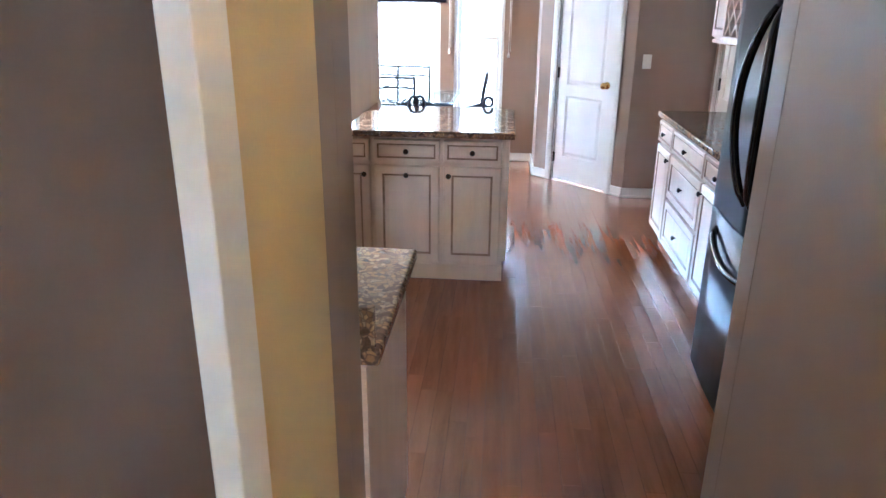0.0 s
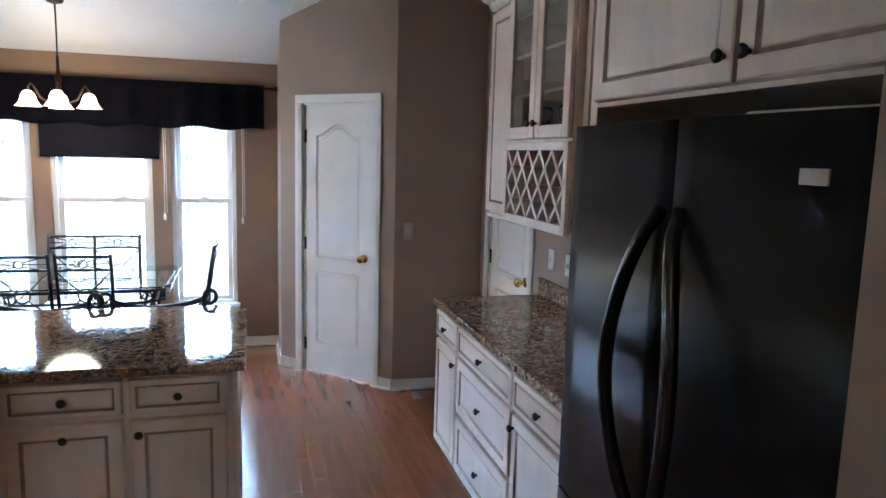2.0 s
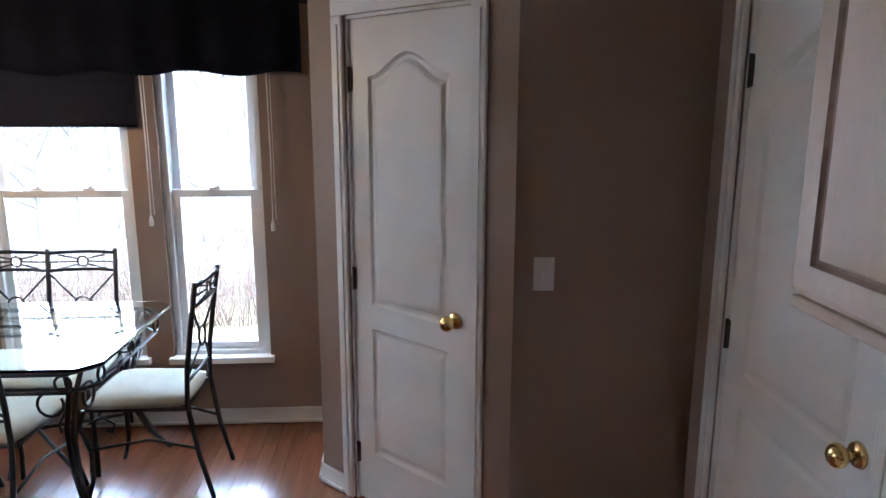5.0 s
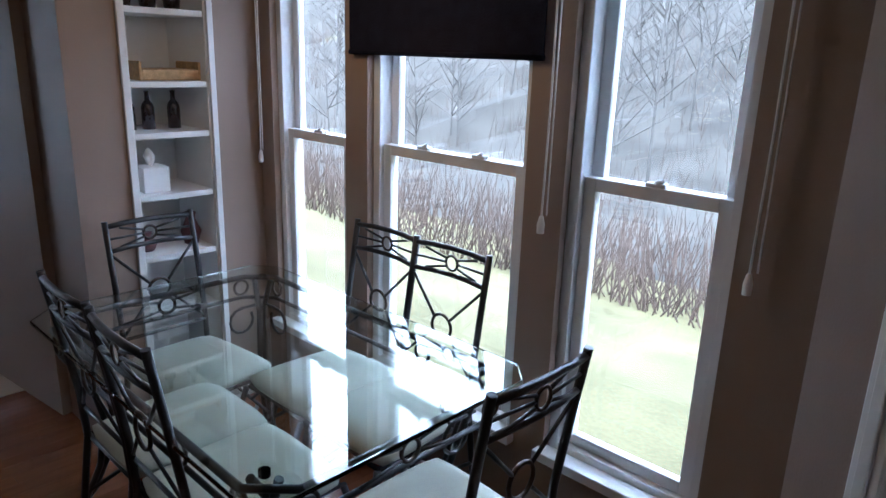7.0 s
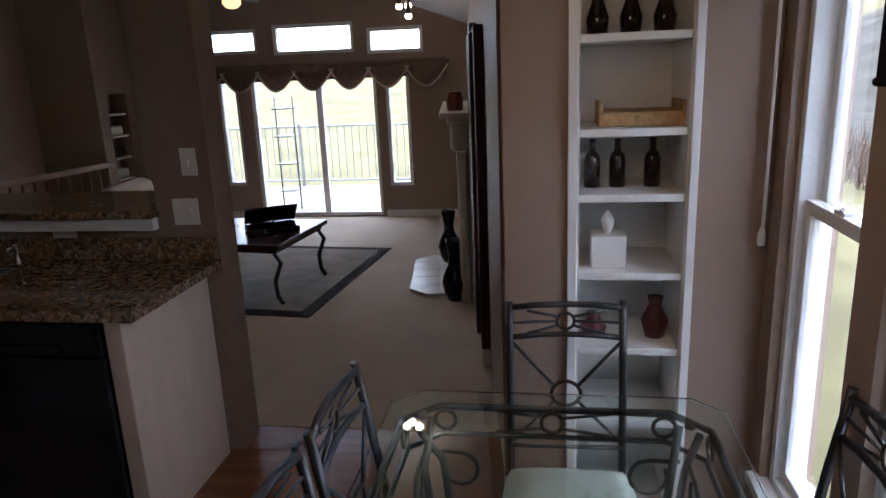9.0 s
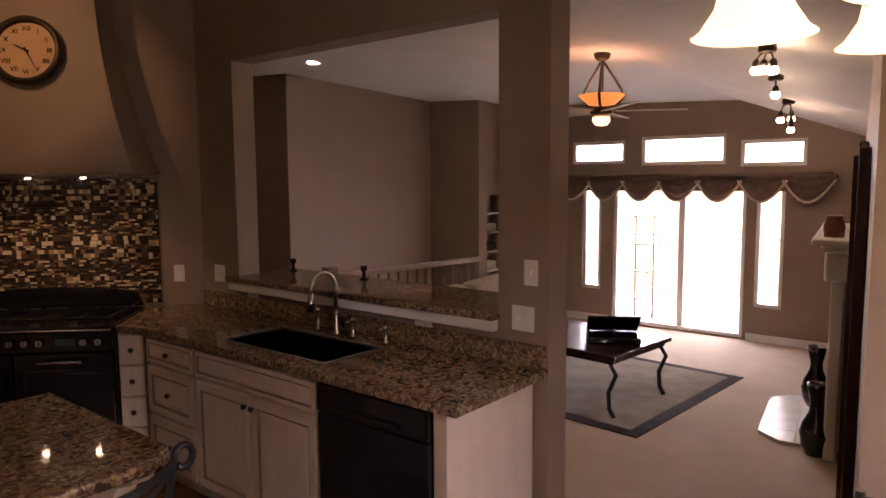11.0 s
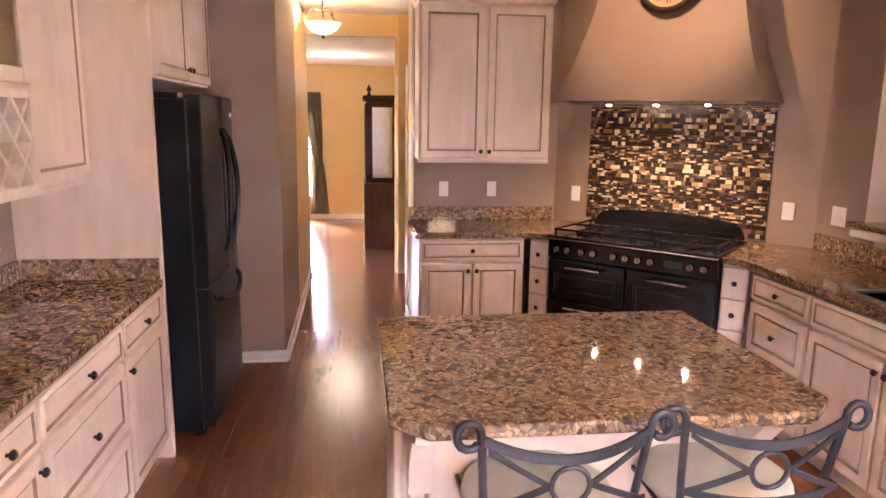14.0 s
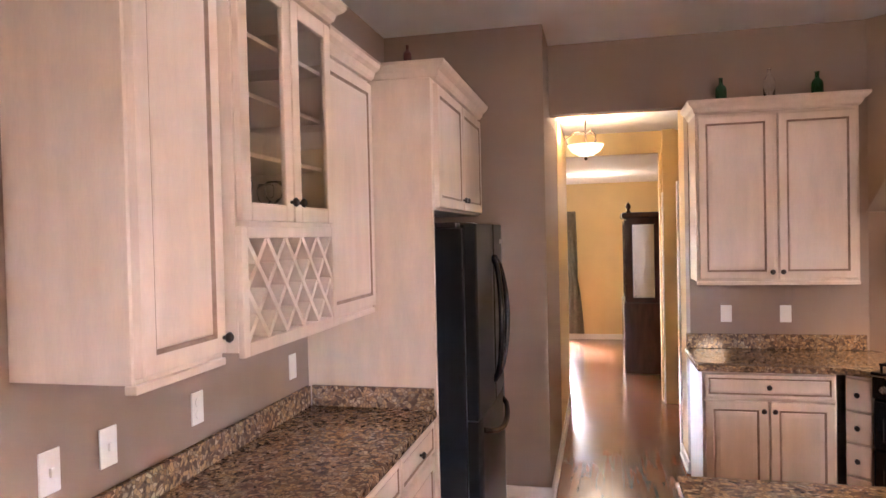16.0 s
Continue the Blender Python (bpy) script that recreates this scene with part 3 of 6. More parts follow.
# buffet along the east wall: three base units
FRONT_E = 1.235
def base_unit(m, w, depth, label, layout):
    t = thing("base_cabinet", label, "cabinet", m)
    if layout == "sink":
        base_body(t, w, depth, 0.68)
        part("front_rail", box(new_bm(), 0, w, 0, 0.02, 0.681, 0.875), CREAM, t)
        for x in (0.0, w - 0.018):
            part("side_panel", box(new_bm(), x, x + 0.018, 0.021, depth, 0.681, 0.875), CREAM, t)
    else:
        base_body(t, w, depth)
    if layout == "door":
        cab_drawer(t, 0.006, w - 0.006, 0.715, 0.865)
        cab_door(t, 0.006, w - 0.006, 0.115, 0.705, (0.035, 0.65))
    elif layout == "door_r":
        cab_drawer(t, 0.006, w - 0.006, 0.715, 0.865)
        cab_door(t, 0.006, w - 0.006, 0.115, 0.705, (w - 0.035, 0.65))
    elif layout == "doors":
        cab_drawer(t, 0.006, w - 0.006, 0.715, 0.865)
        cab_door(t, 0.006, w / 2 - 0.002, 0.115, 0.705, (w / 2 - 0.03, 0.65))
        cab_door(t, w / 2 + 0.002, w - 0.006, 0.115, 0.705, (w / 2 + 0.03, 0.65))
    elif layout == "sink":
        cab_drawer(t, 0.006, w - 0.006, 0.715, 0.865, with_knob=False)
        cab_door(t, 0.006, w / 2 - 0.002, 0.115, 0.705, (w / 2 - 0.03, 0.65))
        cab_door(t, w / 2 + 0.002, w - 0.006, 0.115, 0.705, (w / 2 + 0.03, 0.65))
    elif layout == "drawers":
        for a, b in ((0.715, 0.865), (0.42, 0.705), (0.115, 0.41)):
            cab_drawer(t, 0.006, w - 0.006, a, b, rings=DRAWER_RINGS if b > 0.8 else DOOR_RINGS)
    elif layout == "spice":
        for i in range(4):
            z = 0.115 + i * 0.1875
            cab_drawer(t, 0.006, w - 0.006, z, z + 0.183, rings=SMALL_RINGS)
    return t


for y, w, lay in ((5.49, 0.40, "door_r"), (5.09, 0.74, "drawers"), (4.35, 0.545, "door")):
    base_unit(pose(FRONT_E, y, 0, 0, 0, WEST), w, EW - FRONT_E, "cream glazed base cabinet under brown granite", lay)


def worktop(name, poly, label, z0=0.877, z1=0.915, holes=()):
    return solid(name, prism(new_bm(), poly, z0, z1, 0.008), GRANITE, label, "worktop")


worktop("worktop", [(1.20, 3.80), (EW - 0.002, 3.80), (EW - 0.002, 5.52), (1.20, 5.52)], "polished brown granite worktop on the buffet cabinets")
solid("backsplash", box(new_bm(), EW - 0.024, EW - 0.002, 3.822, 5.51, 0.916, 1.015, 0.003), GRANITE, "low brown granite backsplash along the east wall", "backsplash")
solid("backsplash", box(new_bm(), 1.21, EW - 0.026, 3.80, 3.82, 0.916, 1.015, 0.003), GRANITE, "low brown granite backsplash against the refrigerator panel", "backsplash")

# wall units over the buffet
wall_cabinet(pose(1.50, 5.50, 0, 0, 0, WEST), 0.385, EW - 1.502, 1.39, 2.45, 1, "tall cream glazed wall cabinet with one door", "right", (True, False))
wall_cabinet(pose(1.50, 4.415, 0, 0, 0, WEST), 0.612, EW - 1.502, 1.39, 2.45, 1, "cream glazed wall cabinet beside the refrigerator panel", "left", (False, False))

t = thing("glass_cabinet", "cream cabinet with glass doors over a lattice wine rack", "cabinet", pose(1.45, 5.113, 0, 0, 0, WEST))
gw, gd = 0.695, EW - 1.452
for q in ((0, 0.02, 0, gd, 1.40, 2.53), (gw - 0.02, gw, 0, gd, 1.40, 2.53), (0.02, gw - 0.02, gd - 0.02, gd, 1.40, 2.53), (0.02, gw - 0.02, 0, gd - 0.02, 1.40, 1.425),
          (0.02, gw - 0.02, 0, gd - 0.02, 1.755, 1.785), (0.02, gw - 0.02, 0, gd - 0.02, 2.505, 2.53)):
    part("panel", box(new_bm(), *q), CREAM, t)
for z in (1.97, 2.15, 2.33):
    part("shelf", box(new_bm(), 0.021, gw - 0.021, 0.02, gd - 0.021, z, z + 0.015, 0.002), CREAM, t)
for a, b, k in ((0.008, gw / 2 - 0.004, gw / 2 - 0.03), (gw / 2 + 0.004, gw - 0.008, gw / 2 + 0.03)):
    bm = new_bm()
    for q in ((a, a + 0.055, 1.775, 2.515), (b - 0.055, b, 1.775, 2.515), (a + 0.055, b - 0.055, 1.775, 1.83), (a + 0.055, b - 0.055, 2.46, 2.515)):
        box(bm, q[0], q[1], -0.021, -0.001, q[2], q[3], 0.004)
    d = part("door", bm, CREAM, t)
    part("pane", box(new_bm(), a + 0.052, b - 0.052, -0.012, -0.008, 1.827, 2.463), GLASS, d, "clear glass pane")
    knob(d, k, 1.84, -0.022)
bm = new_bm()
for q in ((0.0, 0.035, 1.385, 1.76), (gw - 0.035, gw, 1.385, 1.76), (0.035, gw - 0.035, 1.385, 1.425), (0.035, gw - 0.035, 1.725, 1.76)):
    box(bm, q[0], q[1], -0.02, -0.001, q[2], q[3], 0.003)
part("rack_frame", bm, CREAM, t)
x0, x1, z0, z1, n = 0.035, gw - 0.035, 1.425, 1.725, 5
for s in (1, -1):
    for i in range(-3, 8):
        bx0 = x0 + (x1 - x0) / n * i
        pts = []
        dx = (x1 - x0) / n * 2.0
        p, q = Vector((bx0, 0, z0 if s > 0 else z1)), Vector((bx0 + dx, 0, z1 if s > 0 else z0))
        lo = max(0, (x0 - p.x) / dx)
        hi = min(1, (x1 - p.x) / dx)
        if hi - lo < 0.06:
            continue
        a, b = p.lerp(q, lo), p.lerp(q, hi)
        dd = (b - a).normalized()
        nn = Vector((-dd.z, 0, dd.x)) * 0.0085
        bm = new_bm()
        vs = [bm.verts.new(v) for y in (-0.016, 0.26) for v in ((a - nn) + Vector((0, y + (0.003 if s > 0 else 0), 0)), (b - nn) + Vector((0, y + (0.003 if s > 0 else 0), 0)), (b + nn) + Vector((0, y + (0.003 if s > 0 else 0), 0)), (a + nn) + Vector((0, y + (0.003 if s > 0 else 0), 0)))]
        for f in ((0, 1, 2, 3), (7, 6, 5, 4), (0, 4, 5, 1), (1, 5, 6, 2), (2, 6, 7, 3), (3, 7, 4, 0)):
            bm.faces.new([vs[k] for k in f])
        part("lattice_slat", bm, CREAM, t)
crown(t, gw, gd, 2.53)

# refrigerator surround
solid("end_panel", box(new_bm(), 1.20, EW - 0.002, 3.765, 3.798, 0.0, 2.45, 0.002), CREAM, "tall cream side panel beside the refrigerator", "panel")
t = thing("wall_cabinet", "cream glazed cabinet above the refrigerator", "cabinet", pose(1.20, 3.762, 0, 0, 0, WEST))
part("body", box(new_bm(), 0, 1.195, 0, EW - 1.202, 1.84, 2.45, 0.001), CREAM, t)
cab_door(t, 0.01, 0.60, 1.85, 2.435, (0.57, 1.91))
cab_door(t, 0.604, 1.185, 1.85, 2.435, (0.645, 1.91))
crown(t, 1.195, EW - 1.202, 2.45, True, False)

# refrigerator: french doors over a freezer drawer, facing west
t = thing("refrigerator", "black french-door refrigerator with long curved handles", "refrigerator", pose(1.03, 3.585, 0, 0, 0, WEST))
FWD, FH = 0.93, 1.775
bm = new_bm()
box(bm, 0.0, FWD, 0.075, EW - 1.03 - 0.03, 0.03, FH - 0.02, 0.006)
part("body", bm, FRIDGE, t)
bm = new_bm()
box(bm, 0.02, FWD - 0.02, 0.07, 0.12, 0.0, 0.029, 0.002)
box(bm, 0.04, FWD - 0.04, 0.5, 0.7, 0.0, 0.029, 0.002)
part("foot_grille", bm, BLACK, t)


def curved_leaf(x0, x1, z0, z1):
    bm = new_bm()
    n = 8
    front, back = [], []
    for i in range(n + 1):
        x = x0 + (x1 - x0) * i / n
        y = 0.018 * (2 * x / FWD - 1) ** 2
        for row, yy in ((front, y), (back, 0.07)):
            row.append((bm.verts.new((x, yy, z0)), bm.verts.new((x, yy, z1))))
    for row, s in ((front, 1), (back, -1)):
        for a, b in zip(row, row[1:]):
            bm.faces.new((a[0], b[0], b[1], a[1])).smooth = s > 0
    for i in range(n):
        bm.faces.new((front[i][1], front[i + 1][1], back[i + 1][1], back[i][1]))
        bm.faces.new((back[i][0], back[i + 1][0], front[i + 1][0], front[i][0]))
    for i in (0, n):
        bm.faces.new((front[i][0], front[i][1], back[i][1], back[i][0]))
    return bm


for a, b, hx, bow in ((0.004, FWD / 2 - 0.003, FWD / 2 - 0.03, -1), (FWD / 2 + 0.003, FWD - 0.004, FWD / 2 + 0.03, 1)):
    d = part("door", curved_leaf(a, b, 0.808, FH), FRIDGE, t)
    pts = []
    for i in range(15):
        u = i / 14
        pts.append((hx + bow * 0.085 * math.sin(math.pi * u), 0.0 - 0.058 * math.sin(math.pi * u) ** 0.5, 0.92 + 0.68 * u))
    part("handle", tube(new_bm(), pts, 0.016, 10), BLACK, d, "long curved black handle")
dr = part("freezer_drawer", curved_leaf(0.004, FWD - 0.004, 0.06, 0.80), FRIDGE, t)
pts = [(0.12 + 0.69 * i / 14, 0.012 - 0.06 * math.sin(math.pi * i / 14) ** 0.5, 0.73 - 0.06 * math.sin(math.pi * i / 14)) for i in range(15)]
part("handle", tube(new_bm(), pts, 0.015, 10), BLACK, dr, "curved black drawer handle")
bm = new_bm()
rod(bm, (0.72, -0.001, 0.99), (0.72, 0.012, 0.99), 0.014, 0.014, 16)
part("badge", bm, CHROME, t, "small round metal badge")
part("sticker", box(new_bm(), 0.775, 0.83, 0.004, 0.0085, 1.665, 1.69, 0.001), PLATE, t, "small white sticker")

t = thing("serving_tray", "flat dark serving tray lying on top of the refrigerator", "tray", pose(1.36, 3.36, FH - 0.0195))
part("base", box(new_bm(), -0.22, 0.22, -0.17, 0.17, 0.0, 0.012, 0.004), BLACK, t)
for q in ((-0.235, -0.2205, -0.185, 0.185), (0.2205, 0.235, -0.185, 0.185), (-0.2205, 0.2205, -0.185, -0.1705), (-0.2205, 0.2205, 0.1705, 0.185)):
    part("rim", box(new_bm(), *q, 0.0, 0.03, 0.004), BLACK, t)
t = thing("flat_box", "flat pale box with a red edge on top of the refrigerator", "box", pose(1.36, 2.95, FH - 0.0195, 0, 0, 6))
part("tray", box(new_bm(), -0.20, 0.20, -0.14, 0.14, 0.0, 0.022, 0.003), material("dull_red_card", (0.22, 0.05, 0.04), 0.6), t, "red box bottom")
part("lid", box(new_bm(), -0.203, 0.203, -0.143, 0.143, 0.0225, 0.036, 0.003), WHITE, t, "pale lid")

# island
IX0, IX1, IY0, IY1 = -1.035, 0.215, 4.51, 5.48
t = thing("kitchen_island", "cream glazed island cabinet with three doors and drawers", "island", pose(IX0 + 0.05, IY0 + 0.05, 0))
iw, idp = IX1 - IX0 - 0.10, 0.62
bm = new_bm()
box(bm, 0, iw, 0, idp, 0.09, 0.876, 0.002)
box(bm, 0.03, iw - 0.03, 0.05, idp - 0.03, 0, 0.09)
part("body", bm, CREAM, t)
part("plinth", box(new_bm(), 0.0, iw, -0.012, 0.048, 0.002, 0.10, 0.004), CREAM, t)
for a, b, k in ((0.02, iw * 0.315, iw * 0.315 - 0.035), (iw * 0.33, iw * 0.67, iw * 0.5), (iw * 0.685, iw - 0.02, iw * 0.685 + 0.035)):
    cab_drawer(t, a, b, 0.725, 0.862)
    cab_door(t, a, b, 0.115, 0.71, (k, 0.655))
for side in (0, 1):
    bm = panelled(new_bm(), 0.02, idp - 0.02, 0.12, 0.86, DOOR_RINGS, 0.018)
    p = part("side_panel", bm, [CREAM, GLAZE], t)
    p.matrix_local = pose(iw + 0.018, 0, 0, 0, 0, 90) if side else pose(-0.018, idp, 0, 0, 0, -90)
bm = panelled(new_bm(), 0.02, iw - 0.02, 0.12, 0.86, DOOR_RINGS, 0.018)
part("back_panel", bm, [CREAM, GLAZE], t).matrix_local = pose(iw, idp + 0.018, 0, 0, 0, 180)
for x in (0.02, iw - 0.09):
    bm = new_bm()
    prof = [(0.0, 0.876), (0.24, 0.876), (0.24, 0.84), (0.14, 0.80), (0.06, 0.70), (0.0, 0.56)]
    lo, hi = [bm.verts.new((x, idp + 0.02 + a, b)) for a, b in prof], [bm.verts.new((x + 0.07, idp + 0.02 + a, b)) for a, b in prof]
    bm.faces.new(lo), bm.faces.new(hi[::-1])
    for k in range(len(prof)):
        bm.faces.new((lo[k], lo[(k + 1) % len(prof)], hi[(k + 1) % len(prof)], hi[k]))
    part("bracket", bm, CREAM, t)
worktop("worktop", [(IX0, IY0), (IX1, IY0), (IX1, IY1 - 0.07), (IX1 - 0.10, IY1 + 0.02), (IX0 + 0.10, IY1 + 0.02), (IX0, IY1 - 0.07)], "polished speckled brown granite island worktop")

# south counter, range corner and sink run
RC, RN, RT = Vector((-1.885, 2.58, 0)), Vector((0.7071, 0.7071, 0)), Vector((-0.7071, 0.7071, 0))   # middle of the range wall, its normal, its run
base_unit(pose(-0.13, 2.535, 0, 0, 0, NORTH), 0.73, 2.535 - SW - 0.005, "cream glazed base cabinet with two doors beside the passage", "doors")
for s in (-1, 1):
    c = RC + RN * 0.655 + RT * (s * 0.56 if s > 0 else -0.56 - 0.165)
    o = c
    base_unit(Matrix.Translation(o) @ Matrix.Rotation(radians(135), 4, "Z"), 0.165, 0.60, "narrow stack of four small cream drawers beside the range", "spice")
base_unit(pose(-1.90, 3.64, 0, 0, 0, EAST), 0.50, 0.60, "cream glazed base cabinet with three drawers", "drawers")
base_unit(pose(-1.90, 4.145, 0, 0, 0, EAST), 0.985, 0.60, "cream glazed sink base cabinet with two doors", "sink")

# dishwasher
t = thing("dishwasher", "glossy black dishwasher under the granite worktop", "dishwasher", pose(-1.90, 5.135, 0, 0, 0, EAST))
part("body", box(new_bm(), 0.005, 0.645, 0.0, 0.58, 0.10, 0.872, 0.002), BLACK, t)
part("toe_panel", box(new_bm(), 0.01, 0.64, 0.05, 0.5, 0.0, 0.099), BLACK, t)
part("door", box(new_bm(), 0.008, 0.642, -0.028, -0.001, 0.115, 0.74, 0.006), BLACK, t)
c = part("control_panel", box(new_bm(), 0.008, 0.642, -0.034, -0.001, 0.745, 0.870, 0.008), BLACK, t)
part("handle", box(new_bm(), 0.17, 0.50, -0.046, -0.0345, 0.765, 0.790, 0.005), BLACK, c, "recessed black handle bar")
solid("end_panel", box(new_bm(), -2.50, -1.885, 5.795, 5.86, 0.0, 0.876, 0.003), CREAM, "cream end panel of the sink counter", "panel")

# worktops of the corner, butted end to end
A = RC + RN * 0.69 + RT * 0.56
Bq = RC + RN * 0.69 - RT * 0.56
A0, B0 = RC + RN * 0.03 + RT * 0.56, RC + RN * 0.03 - RT * 0.56
worktop("worktop", [(-0.10, SW + 0.002), (-0.10, 2.575), (-0.89, 2.575), (Bq.x, Bq.y), (B0.x, B0.y), (-1.245, SW + 0.002)], "polished brown granite worktop along the south wall")
SX0, SX1, SY0, SY1 = -2.37, -1.99, 4.26, 5.06
worktop("worktop", [(A.x, A.y), (-1.865, 3.60), (-1.865, SY0), (PW + 0.002, SY0), (PW + 0.002, 3.23), (A0.x, A0.y)][::1], "polished brown granite worktop beside the range")
t = thing("worktop", "polished brown granite worktop around the sink", "worktop", pose(0, 0, 0.877))
for q in ((SX1, -1.865, SY0, SY1), (PW + 0.002, SX0, SY0, SY1), (PW + 0.002, -1.865, SY1, 5.92)):
    part("slab", box(new_bm(), q[0], q[1], q[2] + 0.0005, q[3], 0.0, 0.038), GRANITE, t)
solid("backsplash", box(new_bm(), PW + 0.002, PW + 0.022, 3.25, 5.91, 0.916, 1.015, 0.003), GRANITE, "low brown granite backsplash below the bar", "backsplash")
solid("backsplash", box(new_bm(), -1.22, -0.11, SW + 0.002, SW + 0.022, 0.916, 1.015, 0.003), GRANITE, "low brown granite backsplash on the south wall", "backsplash")
SINK = material("dark_composite_sink", (0.12, 0.125, 0.13), 0.35, vary=0.15, scale=20, bump=0.05)
t = thing("sink", "dark double-bowl undermount sink in the granite", "sink", pose((SX0 + SX1) / 2, (SY0 + SY1) / 2, 0.70))
for y0, y1 in ((-0.39, -0.01), (0.01, 0.39)):
    bm = new_bm()
    box(bm, -0.185, 0.185, y0, y1, 0.0, 0.205, 0.0)
    bm.faces.ensure_lookup_table()
    top = max(bm.faces, key=lambda f: f.calc_center_median().z)
    bm.faces.remove(top)
    bmesh.ops.solidify(bm, geom=bm.faces[:], thickness=0.006)
    part("bowl", bm, SINK, t)
    part("drain", lathe(new_bm(), [(0.0, 0.012), (0.03, 0.012), (0.045, 0.008), (0.045, 0.0065), (0.0, 0.0065)], 18, (0.0, (y0 + y1) / 2, 0)), CHROME, t, "round metal drain")
bm = new_bm()
for x0, x1, y0, y1 in ((-0.20, -0.186, -0.41, 0.41), (0.186, 0.20, -0.41, 0.41), (-0.186, 0.186, -0.41, -0.391), (-0.186, 0.186, 0.391, 0.41)):
    box(bm, x0, x1, y0, y1, 0.15, 0.2165)
part("rim", bm, SINK, t)
t = thing("faucet", "tall brushed nickel pull-down kitchen faucet", "faucet", pose(-2.43, 4.66, 0.915))
bm = new_bm()
lathe(bm, [(0.0, 0.0), (0.030, 0.0), (0.028, 0.012), (0.018, 0.03), (0.016, 0.12), (0.016, 0.13), (0.0, 0.13)], 16)
part("base", bm, CHROME, t)
part("spout", tube(new_bm(), [(0, 0, 0.12), (0, 0, 0.26)] + [(0.085 - 0.085 * math.cos(radians(a)), 0, 0.26 + 0.085 * math.sin(radians(a))) for a in range(15, 180, 15)] + [(0.172, 0, 0.24)], 0.012, 12), CHROME, t)
part("spray_head", rod(new_bm(), (0.172, 0, 0.25), (0.176, 0, 0.15), 0.015, 0.019, 14), CHROME, t)
part("lever", rod(new_bm(), (0, 0.015, 0.09), (0.0, 0.075, 0.115), 0.007, 0.006), CHROME, t)
for y, h in ((4.51, 0.11), (4.79, 0.085), (5.03, 0.075)):
    t = thing("soap_dispenser" if h < 0.1 else "sprayer", "small brushed nickel fitting beside the faucet", "sink fitting", pose(-2.43, y, 0.915))
    part("stem", lathe(new_bm(), [(0.0, 0), (0.02, 0), (0.018, 0.012), (0.011, 0.02), (0.011, h), (0.014, h + 0.005), (0.012, h + 0.02), (0.0, h + 0.022)], 14), CHROME, t)
    part("nozzle", rod(new_bm(), (0.0, 0, h + 0.01), (0.05, 0, h + 0.004), 0.006), CHROME, t)

# bar top
t = thing("breakfast_bar", "raised brown granite bar top on white trim", "bar", pose(-2.69, 4.645, 1.05))
part("slab", prism(new_bm(), [(-0.32, -1.08), (0.225, -1.08), (0.225, 1.02), (-0.32, 1.02)], 0.055, 0.088, 0.008), GRANITE, t)
bm = new_bm()
box(bm, 0.162, 0.205, -1.07, 1.01, 0.0, 0.054, 0.006)
part("trim", bm, WHITE, t, "white moulding under the slab")
bm = new_bm()
box(bm, 0.002, 0.158, -1.0, 1.0, 0.002, 0.054)
part("ledge", bm, TAUPE, t)

# range
RM = Matrix.Translation(RC + RN * 0.72) @ Matrix.Rotation(radians(135), 4, "Z")
t = thing("range_cooker", "wide black range cooker with gas hob and chrome rails", "range", RM)
hw = 0.553
bm = new_bm()
box(bm, -hw, hw, 0.03, 0.68, 0.10, 0.90, 0.004)
part("body", bm, BLACK, t)
part("plinth", box(new_bm(), -hw + 0.01, hw - 0.01, 0.06, 0.66, 0.0, 0.099), BLACK, t)
part("hob", box(new_bm(), -hw, hw, -0.015, 0.62, 0.901, 0.925, 0.006), BLACK, t)
bm = new_bm()
n = 24
prof = [(-hw + 0.03, 0.926)] + [(-hw + 0.05 + (2 * hw - 0.10) * i / n, 0.99 + 0.07 * math.sin(math.pi * i / n) ** 0.3) for i in range(n + 1)] + [(hw - 0.03, 0.926)]
lo, hi = [bm.verts.new((x, 0.63, z)) for x, z in prof], [bm.verts.new((x, 0.67, z)) for x, z in prof]
bm.faces.new(lo), bm.faces.new(hi[::-1])
for k in range(len(prof)):
    bm.faces.new((lo[k], lo[(k + 1) % len(prof)], hi[(k + 1) % len(prof)], hi[k]))
part("back_guard", bm, BLACK, t)
cp = part("control_panel", box(new_bm(), -hw + 0.002, hw - 0.002, -0.005, 0.029, 0.775, 0.895, 0.008), BLACK, t)
for x in [-0.48, -0.40, -0.30, -0.22, -0.08, 0.0, 0.08, 0.16, 0.40, 0.48]:
    bm = new_bm()
    rod(bm, (x, -0.006, 0.835), (x, -0.030, 0.835), 0.022, 0.019, 14)
    box(bm, x - 0.004, x + 0.004, -0.04, -0.0305, 0.817, 0.853, 0.002)
    part("control_knob", bm, CHROME, cp)
part("clock_display", box(new_bm(), 0.24, 0.35, -0.008, -0.0055, 0.815, 0.855, 0.001), glowing("green_display", (0.02, 0.05, 0.03), 0.002), cp, "dim green clock display")
